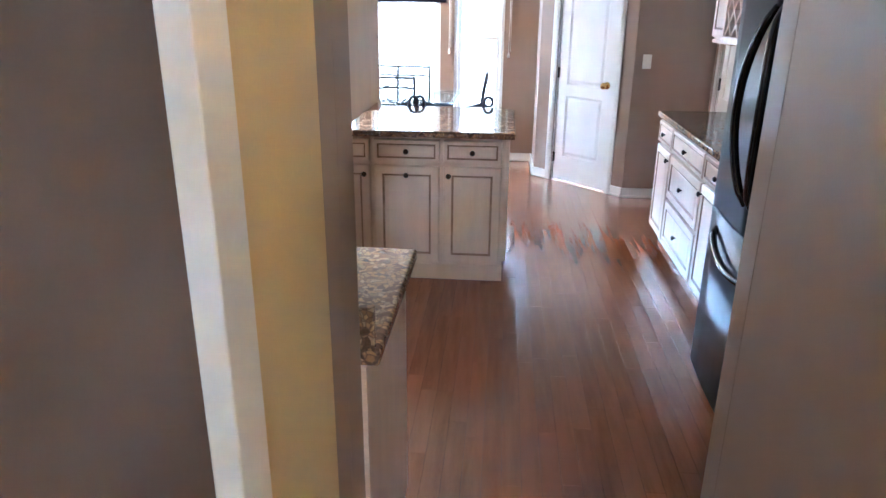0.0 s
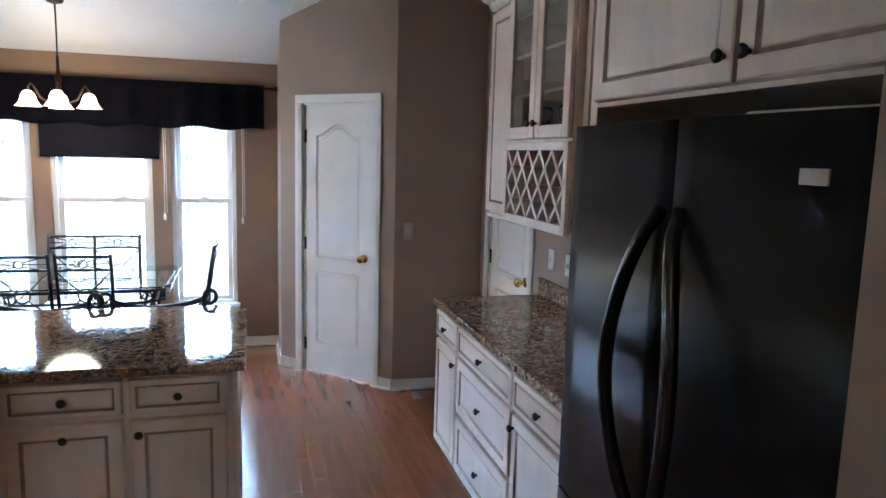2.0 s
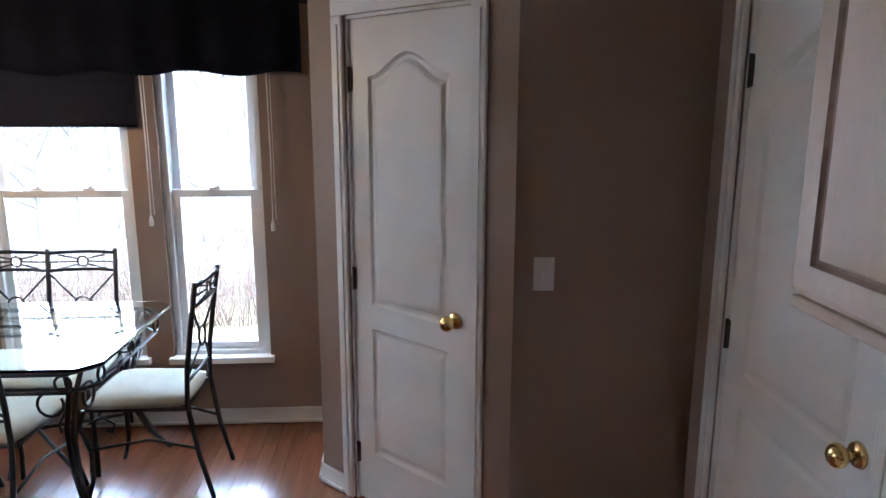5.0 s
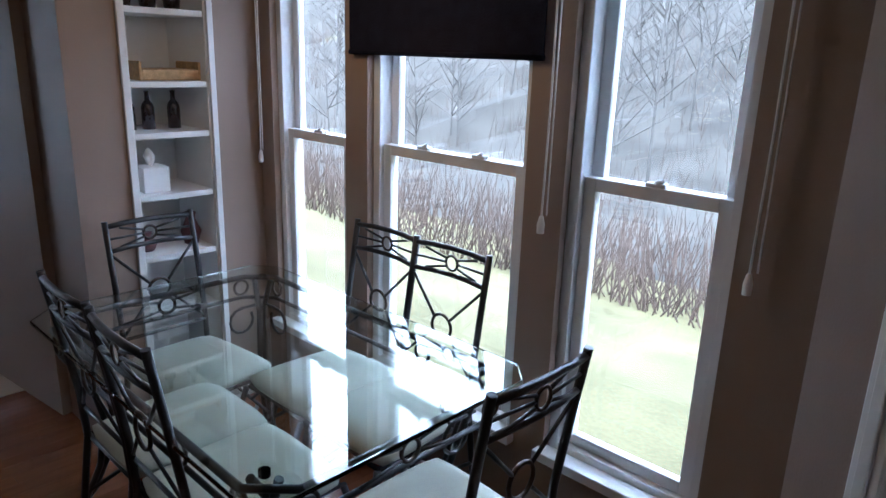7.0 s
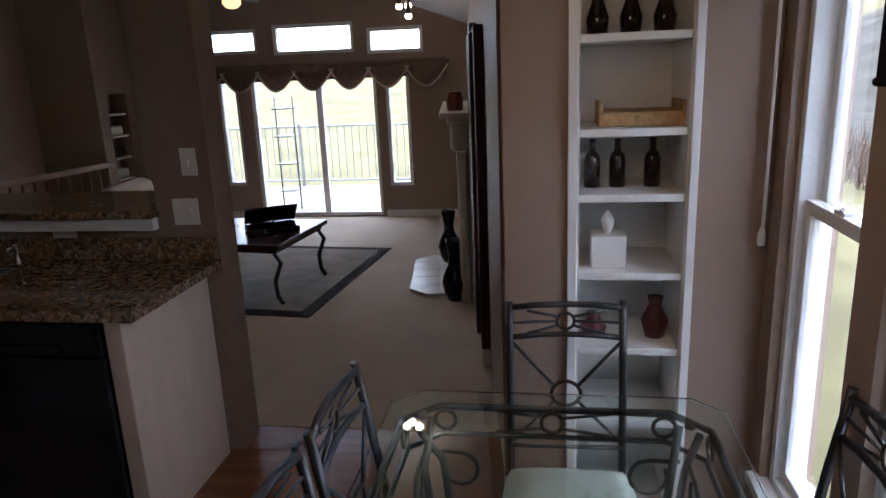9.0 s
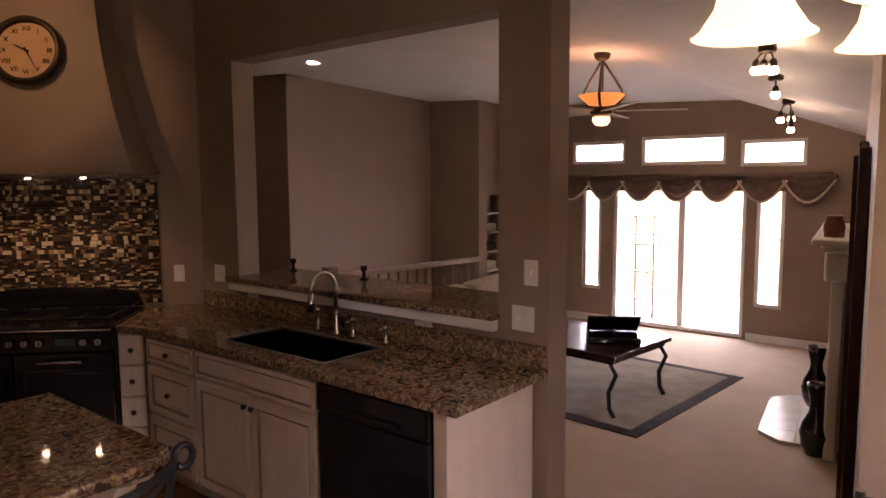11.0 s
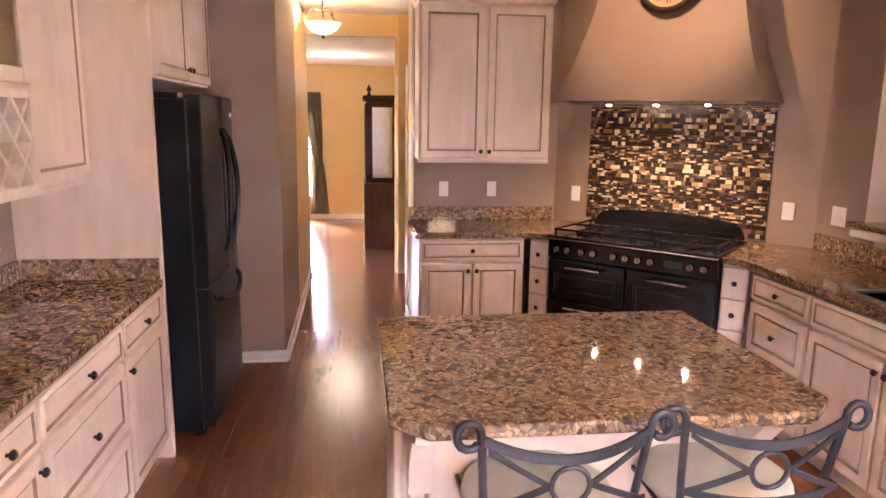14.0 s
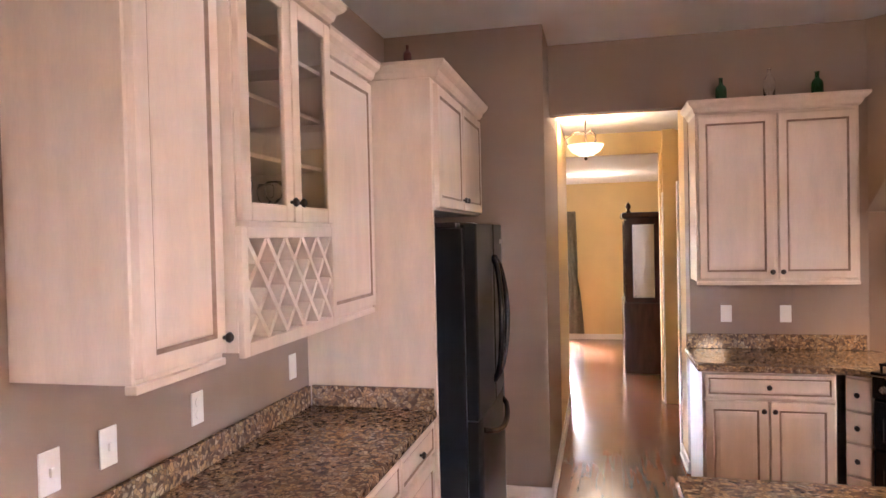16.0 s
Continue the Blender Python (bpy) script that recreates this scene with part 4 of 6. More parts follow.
for x0, x1, z0, z1 in ((-hw + 0.008, -0.006, 0.50, 0.765), (-hw + 0.008, -0.006, 0.14, 0.49), (0.006, hw - 0.008, 0.14, 0.765)):
    d = part("oven_door", box(new_bm(), x0, x1, 0.0, 0.029, z0, z1, 0.006), BLACK, t)
    part("inset", panelled(new_bm(), x0 + 0.05, x1 - 0.05, z0 + 0.04, z1 - 0.09, [(0, 0, 0), (0.01, -0.004, 0), (0.02, -0.004, 0), (0.03, 0.0, 0)], 0.004, -0.005), BLACK, d)
    c = (x0 + x1) / 2
    bm = new_bm()
    rod(bm, (c - 0.12, -0.045, z1 - 0.04), (c + 0.12, -0.045, z1 - 0.04), 0.010, seg=12)
    for x in (c - 0.105, c + 0.105):
        rod(bm, (x, -0.001, z1 - 0.04), (x, -0.045, z1 - 0.04), 0.007)
    part("handle", bm, CHROME, d, "chrome door handle")
bm = new_bm()
tube(bm, [(-hw - 0.004, -0.02, 0.905), (hw + 0.004, -0.02, 0.905)], 0.006)
part("rail", bm, CHROME, t)
for i in range(3):
    x = -0.36 + 0.36 * i
    for yy in (0.16, 0.44):
        bm = new_bm()
        lathe(bm, [(0.0, 0.926), (0.055, 0.926), (0.052, 0.938), (0.03, 0.942), (0.028, 0.95), (0.0, 0.952)], 18, (x, yy, 0))
        part("burner", bm, BLACK, t)
    bm = new_bm()
    for yy in (0.03, 0.30, 0.57):
        box(bm, x - 0.165, x + 0.165, yy - 0.006, yy + 0.006, 0.955, 0.969, 0.002)
    for xx in (x - 0.16, x, x + 0.16):
        box(bm, xx - 0.006, xx + 0.006, 0.036, 0.564, 0.956, 0.968, 0.002)
        for yy in (0.04, 0.56):
            box(bm, xx - 0.005, xx + 0.005, yy - 0.005, yy + 0.005, 0.926, 0.9555)
    part("pan_support", bm, BLACK, t)

# plaster hood over the range, flared at the foot
HM = Matrix.Translation(RC) @ Matrix.Rotation(radians(135), 4, "Z")
bm = new_bm()
rows = []
for i in range(15):
    u = i / 14
    f = (1 - u) ** 2.0
    half = 0.40 + 0.26 * f
    dep = 0.30 + 0.24 * f
    z = 1.80 + 1.245 * u
    rows.append([bm.verts.new(v) for v in ((-half, -0.003, z), (-half, -dep, z), (half, -dep, z), (half, -0.003, z))])
for a, b in zip(rows, rows[1:]):
    for k in range(4):
        bm.faces.new((a[k], a[(k + 1) % 4], b[(k + 1) % 4], b[k]))
bm.faces.new(rows[-1]), bm.faces.new(rows[0][::-1])
hood = thing("range_hood", "taupe plastered range hood flaring at the foot", "range hood", HM)
part("canopy", bm, TAUPE, hood)
part("insert", box(new_bm(), -0.56, 0.56, -0.50, -0.06, 1.778, 1.7995, 0.003), CHROME, hood, "metal hood insert with lamps")
for x in (-0.32, 0.0, 0.32):
    part("hood_lamp", rod(new_bm(), (x, -0.40, 1.7775), (x, -0.40, 1.772), 0.016, 0.014, 16), BULB_GLOW, hood, "small lit hood lamp")

wall_cabinet(pose(-0.145, 2.265, 0, 0, 0, NORTH), 0.935, 2.265 - SW - 0.003, 1.39, 2.45, 2, "cream glazed wall cabinet with two doors above the south counter")

# ---------------------------------------------------------------- breakfast nook
def dining_chair():
    """An iron side chair with a padded seat, facing +y, its middle at the origin."""
    t = thing("dining_chair", "black wrought-iron dining chair with a cream padded seat", "chair", group="chairs round the table")
    w = 0.166
    for s in (-1, 1):
        bm = new_bm()
        tube(bm, [(s * w, -0.30, 0.0), (s * w, -0.25, 0.20), (s * w, -0.215, 0.44), (s * w, -0.225, 0.60), (s * w, -0.255, 0.80), (s * w, -0.285, 0.985)], 0.0115, 8)
        part("back_post", bm, IRON, t)
        bm = new_bm()
        tube(bm, [(s * 0.185, 0.215, 0.43), (s * 0.195, 0.235, 0.36), (s * 0.185, 0.20, 0.24), (s * 0.19, 0.205, 0.10), (s * 0.20, 0.235, 0.0)], 0.011, 8)
        part("front_leg", bm, IRON, t)
        bm = new_bm()
        tube(bm, [(s * 0.188, 0.20, 0.37), (s * 0.188, 0.14, 0.40), (s * 0.186, 0.09, 0.37), (s * 0.186, 0.10, 0.33), (s * 0.186, 0.13, 0.34)], 0.006, 6)
        part("scroll", bm, IRON, t)
        part("side_stretcher", tube(new_bm(), [(s * w, -0.24, 0.24), (s * 0.18, -0.05, 0.29), (s * 0.186, 0.20, 0.25)], 0.007, 6), IRON, t)

    def back_y(z):
        return -0.225 - (z - 0.60) * 0.155

    bm = new_bm()
    for z, r in ((0.965, 0.010), (0.875, 0.009)):
        tube(bm, [(-w, back_y(z), z), (-w * 0.5, back_y(z) - 0.012, z + 0.004), (0, back_y(z) - 0.016, z + 0.005), (w * 0.5, back_y(z) - 0.012, z + 0.004), (w, back_y(z), z)], r, 8)
    part("top_rail", bm, IRON, t)
    zc = 0.92
    for a in ((-1, 1), (1, 1), (-1, -1), (1, -1)):
        part("cross_bar", rod(new_bm(), (a[0] * 0.022, back_y(zc) - 0.014, zc + a[1] * 0.014), (a[0] * 0.115, back_y(zc) - 0.006, zc + a[1] * 0.036), 0.0045, seg=6), IRON, t)
    for a in (-1, 1):
        part("cross_bar", rod(new_bm(), (a * 0.026, back_y(zc) - 0.014, zc), (a * w, back_y(zc), zc), 0.0045, seg=6), IRON, t)
    part("ring", tube(new_bm(), arc((0, back_y(zc) - 0.014, zc), 0.026, 0, 345, 15), 0.005, 6, True), BRONZE, t, "small bronze ring")
    zr = 0.70
    for s in (-1, 1):
        part("brace", rod(new_bm(), (s * w, back_y(0.87), 0.868), (s * 0.034, back_y(zr) - 0.006, zr + 0.028), 0.0055, seg=6), IRON, t)
        part("brace", rod(new_bm(), (s * w, back_y(0.55), 0.545), (s * 0.034, back_y(zr) - 0.006, zr - 0.028), 0.0055, seg=6), IRON, t)
    part("lower_rail", rod(new_bm(), (-w, back_y(0.54), 0.535), (w, back_y(0.54), 0.535), 0.007, seg=6), IRON, t)
    part("ring", tube(new_bm(), arc((0, back_y(zr) - 0.006, zr), 0.044, 0, 345, 17), 0.006, 6, True), BRONZE, t, "round bronze ring of the backrest")
    bm = new_bm()
    for y in (-0.205, 0.205):
        rod(bm, (-0.18, y, 0.428), (0.18, y, 0.428), 0.009, seg=6)
    for x in (-0.18, 0.18):
        rod(bm, (x, -0.205, 0.428), (x, 0.205, 0.428), 0.009, seg=6)
    part("seat_frame", bm, IRON, t)
    bm = new_bm()
    n = 10
    grid = []
    for j in range(n + 1):
        row = []
        for i in range(n + 1):
            u, v = 2 * i / n - 1, 2 * j / n - 1
            k = (1 - 0.06 * v * v * abs(u))
            h = 0.030 * (1 - u ** 6) * (1 - v ** 6)
            row.append((0.205 * u * (1 - 0.07 * abs(v) ** 4) * (0.94 + 0.06 * v), 0.215 * v * (1 - 0.07 * abs(u) ** 4), 0.462 + h))
        grid.append([bm.verts.new(p) for p in row])
    for a, b in zip(grid, grid[1:]):
        for i in range(n):
            bm.faces.new((a[i], a[i + 1], b[i + 1], b[i])).smooth = True
    rim = [v for v in grid[0]] + [r[-1] for r in grid[1:]] + grid[-1][-2::-1] + [r[0] for r in grid[-2:0:-1]]
    low = [bm.verts.new((v.co.x * 0.98, v.co.y * 0.98, 0.438)) for v in rim]
    for i in range(len(rim)):
        bm.faces.new((rim[i], low[i], low[(i + 1) % len(rim)], rim[(i + 1) % len(rim)])).smooth = True
    bm.faces.new(low)
    part("seat", bm, FABRIC, t, "cream padded fabric seat")
    return t


chair = dining_chair()
chair.matrix_basis = pose(-1.20, 7.13, 0)
for x, y, a in ((-0.82, 7.12, -1), (-1.135, 7.655, 180), (-0.80, 7.655, 181), (-1.55, 7.37, -88), (-0.31, 7.39, 89)):
    copy_thing(chair, pose(x, y, 0, 0, 0, a))

TX0, TX1, TY0, TY1 = -1.70, -0.30, 6.865, 7.775
t = thing("dining_table", "glass-topped dining table on a scrolled black iron base", "table", pose((TX0 + TX1) / 2, (TY0 + TY1) / 2, 0))
hx, hy, k = (TX1 - TX0) / 2, (TY1 - TY0) / 2, 0.075
part("tabletop", prism(new_bm(), [(-hx + k, -hy), (hx - k, -hy), (hx, -hy + k), (hx, hy - k), (hx - k, hy), (-hx + k, hy), (-hx, hy - k), (-hx, -hy + k)], 0.738, 0.751, 0.003), TABLE_GLASS, t, "thick greenish glass top with clipped corners")
for z, ins in ((0.715, 0.045), (0.635, 0.055)):
    bm = new_bm()
    a, b, c = hx - ins, hy - ins, 0.09
    tube(bm, [(-a + c, -b, z), (a - c, -b, z), (a, -b + c, z), (a, b - c, z), (a - c, b, z), (-a + c, b, z), (-a, b - c, z), (-a, -b + c, z)], 0.011 if z > 0.7 else 0.008, 8, True)
    part("frame_rail", bm, IRON, t)
for sx in (-1, 1):
    for sy in (-1, 1):
        x, y = sx * (hx - 0.13), sy * (hy - 0.10)
        part("pad", rod(new_bm(), (x, y, 0.722), (x, y, 0.7375), 0.014), BLACK, t)
        for j in (-1, 1):
            bm = new_bm()
            o = j * 0.022
            tube(bm, [(x + o * sx, y - o * sy, 0.715), (x + o - sx * 0.03, y - o - sy * 0.03, 0.60), (x + o - sx * 0.07, y - o - sy * 0.06, 0.42), (x + o - sx * 0.05, y - o - sy * 0.04, 0.24), (x + o, y - o, 0.10), (x + o + sx * 0.05, y - o + sy * 0.05, 0.0)], 0.011, 8)
            part("leg", bm, IRON, t)
        bm = new_bm()
        tube(bm, [(x - sx * 0.02, y, 0.62)] + [(x - sx * (0.10 - 0.05 * math.cos(radians(q))), y, 0.62 - 0.05 + 0.05 * math.sin(radians(q))) for q in range(90, 420, 30)], 0.006, 6)
        part("scroll", bm, IRON, t)
        bm = new_bm()
        tube(bm, [(x, y - sy * 0.02, 0.62)] + [(x, y - sy * (0.10 - 0.05 * math.cos(radians(q))), 0.57 + 0.05 * math.sin(radians(q))) for q in range(90, 420, 30)], 0.006, 6)
        part("scroll", bm, IRON, t)
for sx in (-1, 1):
    xr = sx * (hx - 0.05)
    for yr in (-hy + 0.15, 0.0, hy - 0.15):
        part("ring", tube(new_bm(), arc((xr, yr, 0.675), 0.030, 0, 340, 17, "yz"), 0.006, 6, True), BRONZE, t, "round bronze ring between the rails")
    for a in (-1, 1):
        for b in (-1, 1):
            part("cross_bar", rod(new_bm(), (xr, a * 0.025, 0.675 + b * 0.016), (xr, a * 0.16, 0.675 + b * 0.034), 0.0045, seg=6), IRON, t)
for sy in (-1, 1):
    yr = sy * (hy - 0.05)
    for xr in (-hx + 0.15, -0.28, 0.28, hx - 0.15):
        part("ring", tube(new_bm(), arc((xr, yr, 0.675), 0.030, 0, 340, 17), 0.006, 6, True), BRONZE, t, "round bronze ring between the rails")
bm = new_bm()
tube(bm, [(-hx + 0.22, -hy + 0.2, 0.24), (-0.2, 0.0, 0.30), (0.2, 0.0, 0.30), (hx - 0.22, hy - 0.2, 0.24)], 0.009, 8)
tube(bm, [(-hx + 0.22, hy - 0.2, 0.24), (-0.2, 0.015, 0.30), (0.2, 0.015, 0.30), (hx - 0.22, -hy + 0.2, 0.24)], 0.009, 8)
part("stretcher", bm, IRON, t)


# bar stools at the island
def bar_stool():
    """A pewter-coloured stool facing -y, its middle at the origin."""
    t = thing("bar_stool", "pewter-grey iron bar stool with curled back and pale seat", "stool", group="stools at the island")
    w = 0.218
    for s in (-1, 1):
        bm = new_bm()
        tube(bm, [(s * 0.19, 0.20, 0.0), (s * 0.18, 0.185, 0.35), (s * 0.185, 0.18, 0.59), (s * 0.20, 0.20, 0.76), (s * 0.212, 0.225, 0.905), (s * 0.215, 0.23, 0.935)]
             + [(s * (0.245 - 0.030 * math.cos(radians(q))), 0.23, 0.938 + 0.034 * math.sin(radians(q))) for q in range(20, 330, 30)], 0.011, 8)
        part("back_post", bm, PEWTER, t)
        part("front_leg", tube(new_bm(), [(s * 0.20, -0.20, 0.0), (s * 0.185, -0.185, 0.35), (s * 0.19, -0.18, 0.61)], 0.011, 8), PEWTER, t)

    def yb(x):
        return 0.23 + 0.035 * (1 - (x / w) ** 2)

    def sagging(z, sag, x0=-w + 0.01, x1=w - 0.01):
        return [(x0 + (x1 - x0) * i / 12, yb(x0 + (x1 - x0) * i / 12), z - sag * (1 - (2 * i / 12 - 1) ** 2)) for i in range(13)]

    def band(pts, h, th):
        bm = new_bm()
        rows = [[bm.verts.new((x, y + d, z + e)) for d, e in ((-th, -h), (th, -h), (th, h), (-th, h))] for x, y, z in pts]
        for a, b in zip(rows, rows[1:]):
            bridge(bm, a, b)
        bm.faces.new(rows[0][::-1]), bm.faces.new(rows[-1])
        for f in bm.faces:
            f.smooth = False
        return bm

    part("top_rail", band(sagging(0.925, 0.045), 0.013, 0.005), PEWTER, t)
    part("lower_rail", band(sagging(0.745, 0.02), 0.010, 0.004), PEWTER, t)
    part("ring", tube(new_bm(), arc((0, yb(0), 0.812), 0.048, 0, 345, 19), 0.0075, 6, True), PEWTER, t)
    for s in (-1, 1):
        for z in (0.90, 0.745):
            part("brace", band([(s * (0.052 + (w - 0.072) * i / 6), yb(0.05 + 0.15 * i / 6), 0.812 + (z - 0.812) * (i / 6)) for i in range(7)], 0.008, 0.004), PEWTER, t)
    part("seat", lathe(new_bm(), [(0.0, 0.625), (0.20, 0.625), (0.215, 0.64), (0.21, 0.665), (0.18, 0.685), (0.08, 0.69), (0.0, 0.69)], 28), FABRIC, t, "round pale padded seat")
    part("foot_ring", tube(new_bm(), [(0.20, 0.195, 0.22), (-0.20, 0.195, 0.22), (-0.20, -0.195, 0.22), (0.20, -0.195, 0.22)], 0.009, 8, True), PEWTER, t)
    bm = new_bm()
    tube(bm, [(0.195, 0.185, 0.612), (-0.195, 0.185, 0.612), (-0.195, -0.185, 0.612), (0.195, -0.185, 0.612)], 0.010, 8, True)
    part("seat_frame", bm, PEWTER, t)
    return t


stool = bar_stool()
stool.matrix_basis = pose(-0.205, 5.36, 0, 0, 0, 2)
copy_thing(stool, pose(-0.75, 5.34, 0, 0, 0, -2))


# window dressing
def pleated(parent, name, x0, x1, z0, z1, y, mat, amp=0.012, n=60, hem=0.012, seed=0):
    bm = new_bm()
    rng = random.Random(seed)
    rows = []
    for j in range(7):
        v = j / 6
        row = []
        for i in range(n + 1):
            u = i / n
            yy = y - amp * (0.4 + 0.6 * v) * (math.sin(u * n * 0.62) + 0.5 * math.sin(u * n * 0.23 + 1.3))
            zz = z1 + (z0 + hem * math.sin(u * n * 0.31) - z1) * v
            row.append(bm.verts.new((x0 + (x1 - x0) * u, yy, zz)))
        rows.append(row)
    for a, b in zip(rows, rows[1:]):
        for i in range(n):
            bm.faces.new((a[i], a[i + 1], b[i + 1], b[i])).smooth = True
    bmesh.ops.solidify(bm, geom=bm.faces[:], thickness=0.004)
    return part(name, bm, mat, parent)


t = thing("valance", "dark navy gathered valance on a rod over the windows", "curtain", pose(-0.93, NW - 0.07, 2.18))
pleated(t, "fabric", -1.17, 1.28, -0.325, 0.035, 0.0, NAVY, 0.016, 110, 0.012, 3)
bm = new_bm()
rod(bm, (-1.22, 0.03, 0.015), (1.36, 0.03, 0.015), 0.011)
for x in (-1.24, 1.38):
    k2 = bmesh.ops.create_uvsphere(bm, u_segments=12, v_segments=8, radius=0.022)
    for v in k2["verts"]:
        v.co += Vector((x, 0.03, 0.015))
part("curtain_rod", bm, BRONZE, t)
for x in (-0.72, 0.05, 0.82):
    part("bracket", box(new_bm(), x - 0.012, x + 0.012, 0.03, 0.069, -0.02, 0.03, 0.003), CHROME, t)
t = thing("roller_shade", "dark navy shade pulled part way down the middle window", "shade", pose(-0.90, NW - 0.035, 1.60))
part("fabric", box(new_bm(), -0.43, 0.43, 0.0, 0.006, 0.0, 0.52, 0.001), NAVY, t)
part("hem_bar", rod(new_bm(), (-0.43, 0.003, 0.006), (0.43, 0.003, 0.006), 0.009), NAVY, t)
for x, z in ((-1.96, 1.12), (-0.44, 1.10), (0.17, 1.07)):
    t = thing("blind_cord", "thin white blind cord with a plastic tassel", "cord", pose(x, NW - 0.03, z))
    part("cord", tube(new_bm(), [(0, 0, 0.05), (0.004, 0, 0.4), (0.0, 0, 0.85)], 0.0035, 6), PLATE, t)
    part("wand", tube(new_bm(), [(0.018, 0, 0.06), (0.016, 0, 0.85)], 0.0025, 6), PLATE, t)
    part("tassel", lathe(new_bm(), [(0.0, 0.0), (0.011, 0.002), (0.012, 0.03), (0.006, 0.055), (0.0, 0.056)], 10), PLATE, t)

# chandelier over the table
CH = (-1.03, 7.31)
t = thing("chandelier", "four-arm bronze chandelier with lit amber glass shades", "chandelier", pose(CH[0], CH[1], 1.945))
part("stem", lathe(new_bm(), [(0.0, 0.02), (0.012, 0.03), (0.03, 0.06), (0.018, 0.10), (0.014, 0.16), (0.024, 0.20), (0.012, 0.24), (0.010, 0.34), (0.0, 0.35)], 16), BRONZE, t)
part("chain", tube(new_bm(), [(0, 0, 0.34), (0.002, 0, 0.5), (0, 0, 0.72)], 0.006, 6), BRONZE, t)
part("canopy", lathe(new_bm(), [(0.0, 0.70), (0.065, 0.73), (0.05, 0.70), (0.015, 0.69), (0.0, 0.69)], 18), BRONZE, t)
for i in range(4):
    a = radians(90 * i + 10)
    c, s = math.cos(a), math.sin(a)
    arm = part("arm", tube(new_bm(), [(0.01 * c, 0.01 * s, 0.08), (0.05 * c, 0.05 * s, 0.03), (0.11 * c, 0.11 * s, 0.06), (0.145 * c, 0.145 * s, 0.13), (0.165 * c, 0.165 * s, 0.155), (0.185 * c, 0.185 * s, 0.13), (0.185 * c, 0.185 * s, 0.10)], 0.007, 8), BRONZE, t)
    bm = lathe(new_bm(), [(0.018, 0.105), (0.032, 0.095), (0.046, 0.07), (0.052, 0.04), (0.072, 0.008), (0.083, 0.0), (0.080, 0.001), (0.068, 0.012), (0.047, 0.045), (0.041, 0.07), (0.028, 0.09), (0.016, 0.10)], 22, (0.185 * c, 0.185 * s, 0))
    part("shade", bm, SHADE_GLOW, arm, "lit amber glass bell shade")
lamp("chandelier_lamp", (CH[0], CH[1], 1.86), 0.6, WARM, 0.2)

# built-in bookcase
t = thing("bookcase", "white built-in bookcase with shelves of small things", "bookcase", pose(BX, (BY0 + BY1) / 2, 0))
hw2 = (BY1 - BY0) / 2
for q in ((-0.34, -0.003, -hw2 + 0.001, -hw2 + 0.018, BZ0, BZ1), (-0.34, -0.003, hw2 - 0.018, hw2 - 0.001, BZ0, BZ1), (-0.345, -0.335, -hw2 + 0.018, hw2 - 0.018, BZ0, BZ1),
          (-0.334, -0.003, -hw2 + 0.018, hw2 - 0.018, BZ0, BZ0 + 0.02), (-0.334, -0.003, -hw2 + 0.018, hw2 - 0.018, BZ1 - 0.02, BZ1)):
    part("lining_panel", box(new_bm(), *q), WHITE, t)
bm = new_bm()
for q in ((0.001, 0.016, -hw2 - 0.018, -hw2 + 0.012, BZ0 - 0.02, BZ1 + 0.05), (0.001, 0.016, hw2 - 0.012, hw2 + 0.014, BZ0 - 0.02, BZ1 + 0.05), (0.001, 0.016, -hw2 + 0.012, hw2 - 0.012, BZ1 - 0.005, BZ1 + 0.05)):
    box(bm, *q, 0.003)
part("face_frame", bm, WHITE, t)
SHELVES = (0.50, 0.765, 1.02, 1.27, 1.47, 1.745)
for z in SHELVES:
    part("shelf", box(new_bm(), -0.333, -0.006, -hw2 + 0.019, hw2 - 0.019, z - 0.024, z, 0.002), WHITE, t)
TAN = material("tan_wicker", (0.45, 0.28, 0.12), 0.7, vary=0.3, scale=40, bump=0.5, bump_scale=150)
BOTTLE = material("dark_bottle_glass", (0.02, 0.012, 0.01), 0.1, vary=0.2, bump=0)
RED = material("dull_red_paint", (0.10, 0.028, 0.028), 0.5)


def bottle(x, y, z, h, mat, label, r=0.03, m0=None):
    b = lathe(new_bm(), [(0.0, 0.0), (r, 0.0), (r, h * 0.55), (r * 0.85, h * 0.66), (r * 0.38, h * 0.76), (r * 0.34, h * 0.95), (r * 0.42, h * 0.96), (r * 0.42, h), (0.0, h)], 16)
    return solid("bottle", b, mat, label, "bottle", pose(x, y, z))


yc = (BY0 + BY1) / 2
for y in (-0.11, -0.03, 0.08):
    bottle(BX - 0.16, yc + y, SHELVES[3] + 0.0005, 0.155, BOTTLE, "dark glass bottle on a bookcase shelf", 0.026)
t = thing("basket", "flat tan wooden tray on the bookcase shelf", "basket", pose(BX - 0.15, yc + 0.03, SHELVES[4]))
part("tray", box(new_bm(), -0.10, 0.10, -0.12, 0.12, 0.001, 0.045, 0.008), TAN, t)
for y in (-0.122, 0.122):
    part("end", box(new_bm(), -0.10, 0.10, y - 0.006, y + 0.006, 0.001, 0.075, 0.004), TAN, t)
t = thing("tissue_box", "white cube tissue box with a raised tissue", "tissue box", pose(BX - 0.11, yc - 0.06, SHELVES[2] + 0.0005))
part("carton", box(new_bm(), -0.055, 0.055, -0.055, 0.055, 0.0, 0.105, 0.004), WHITE, t)
bm = new_bm()
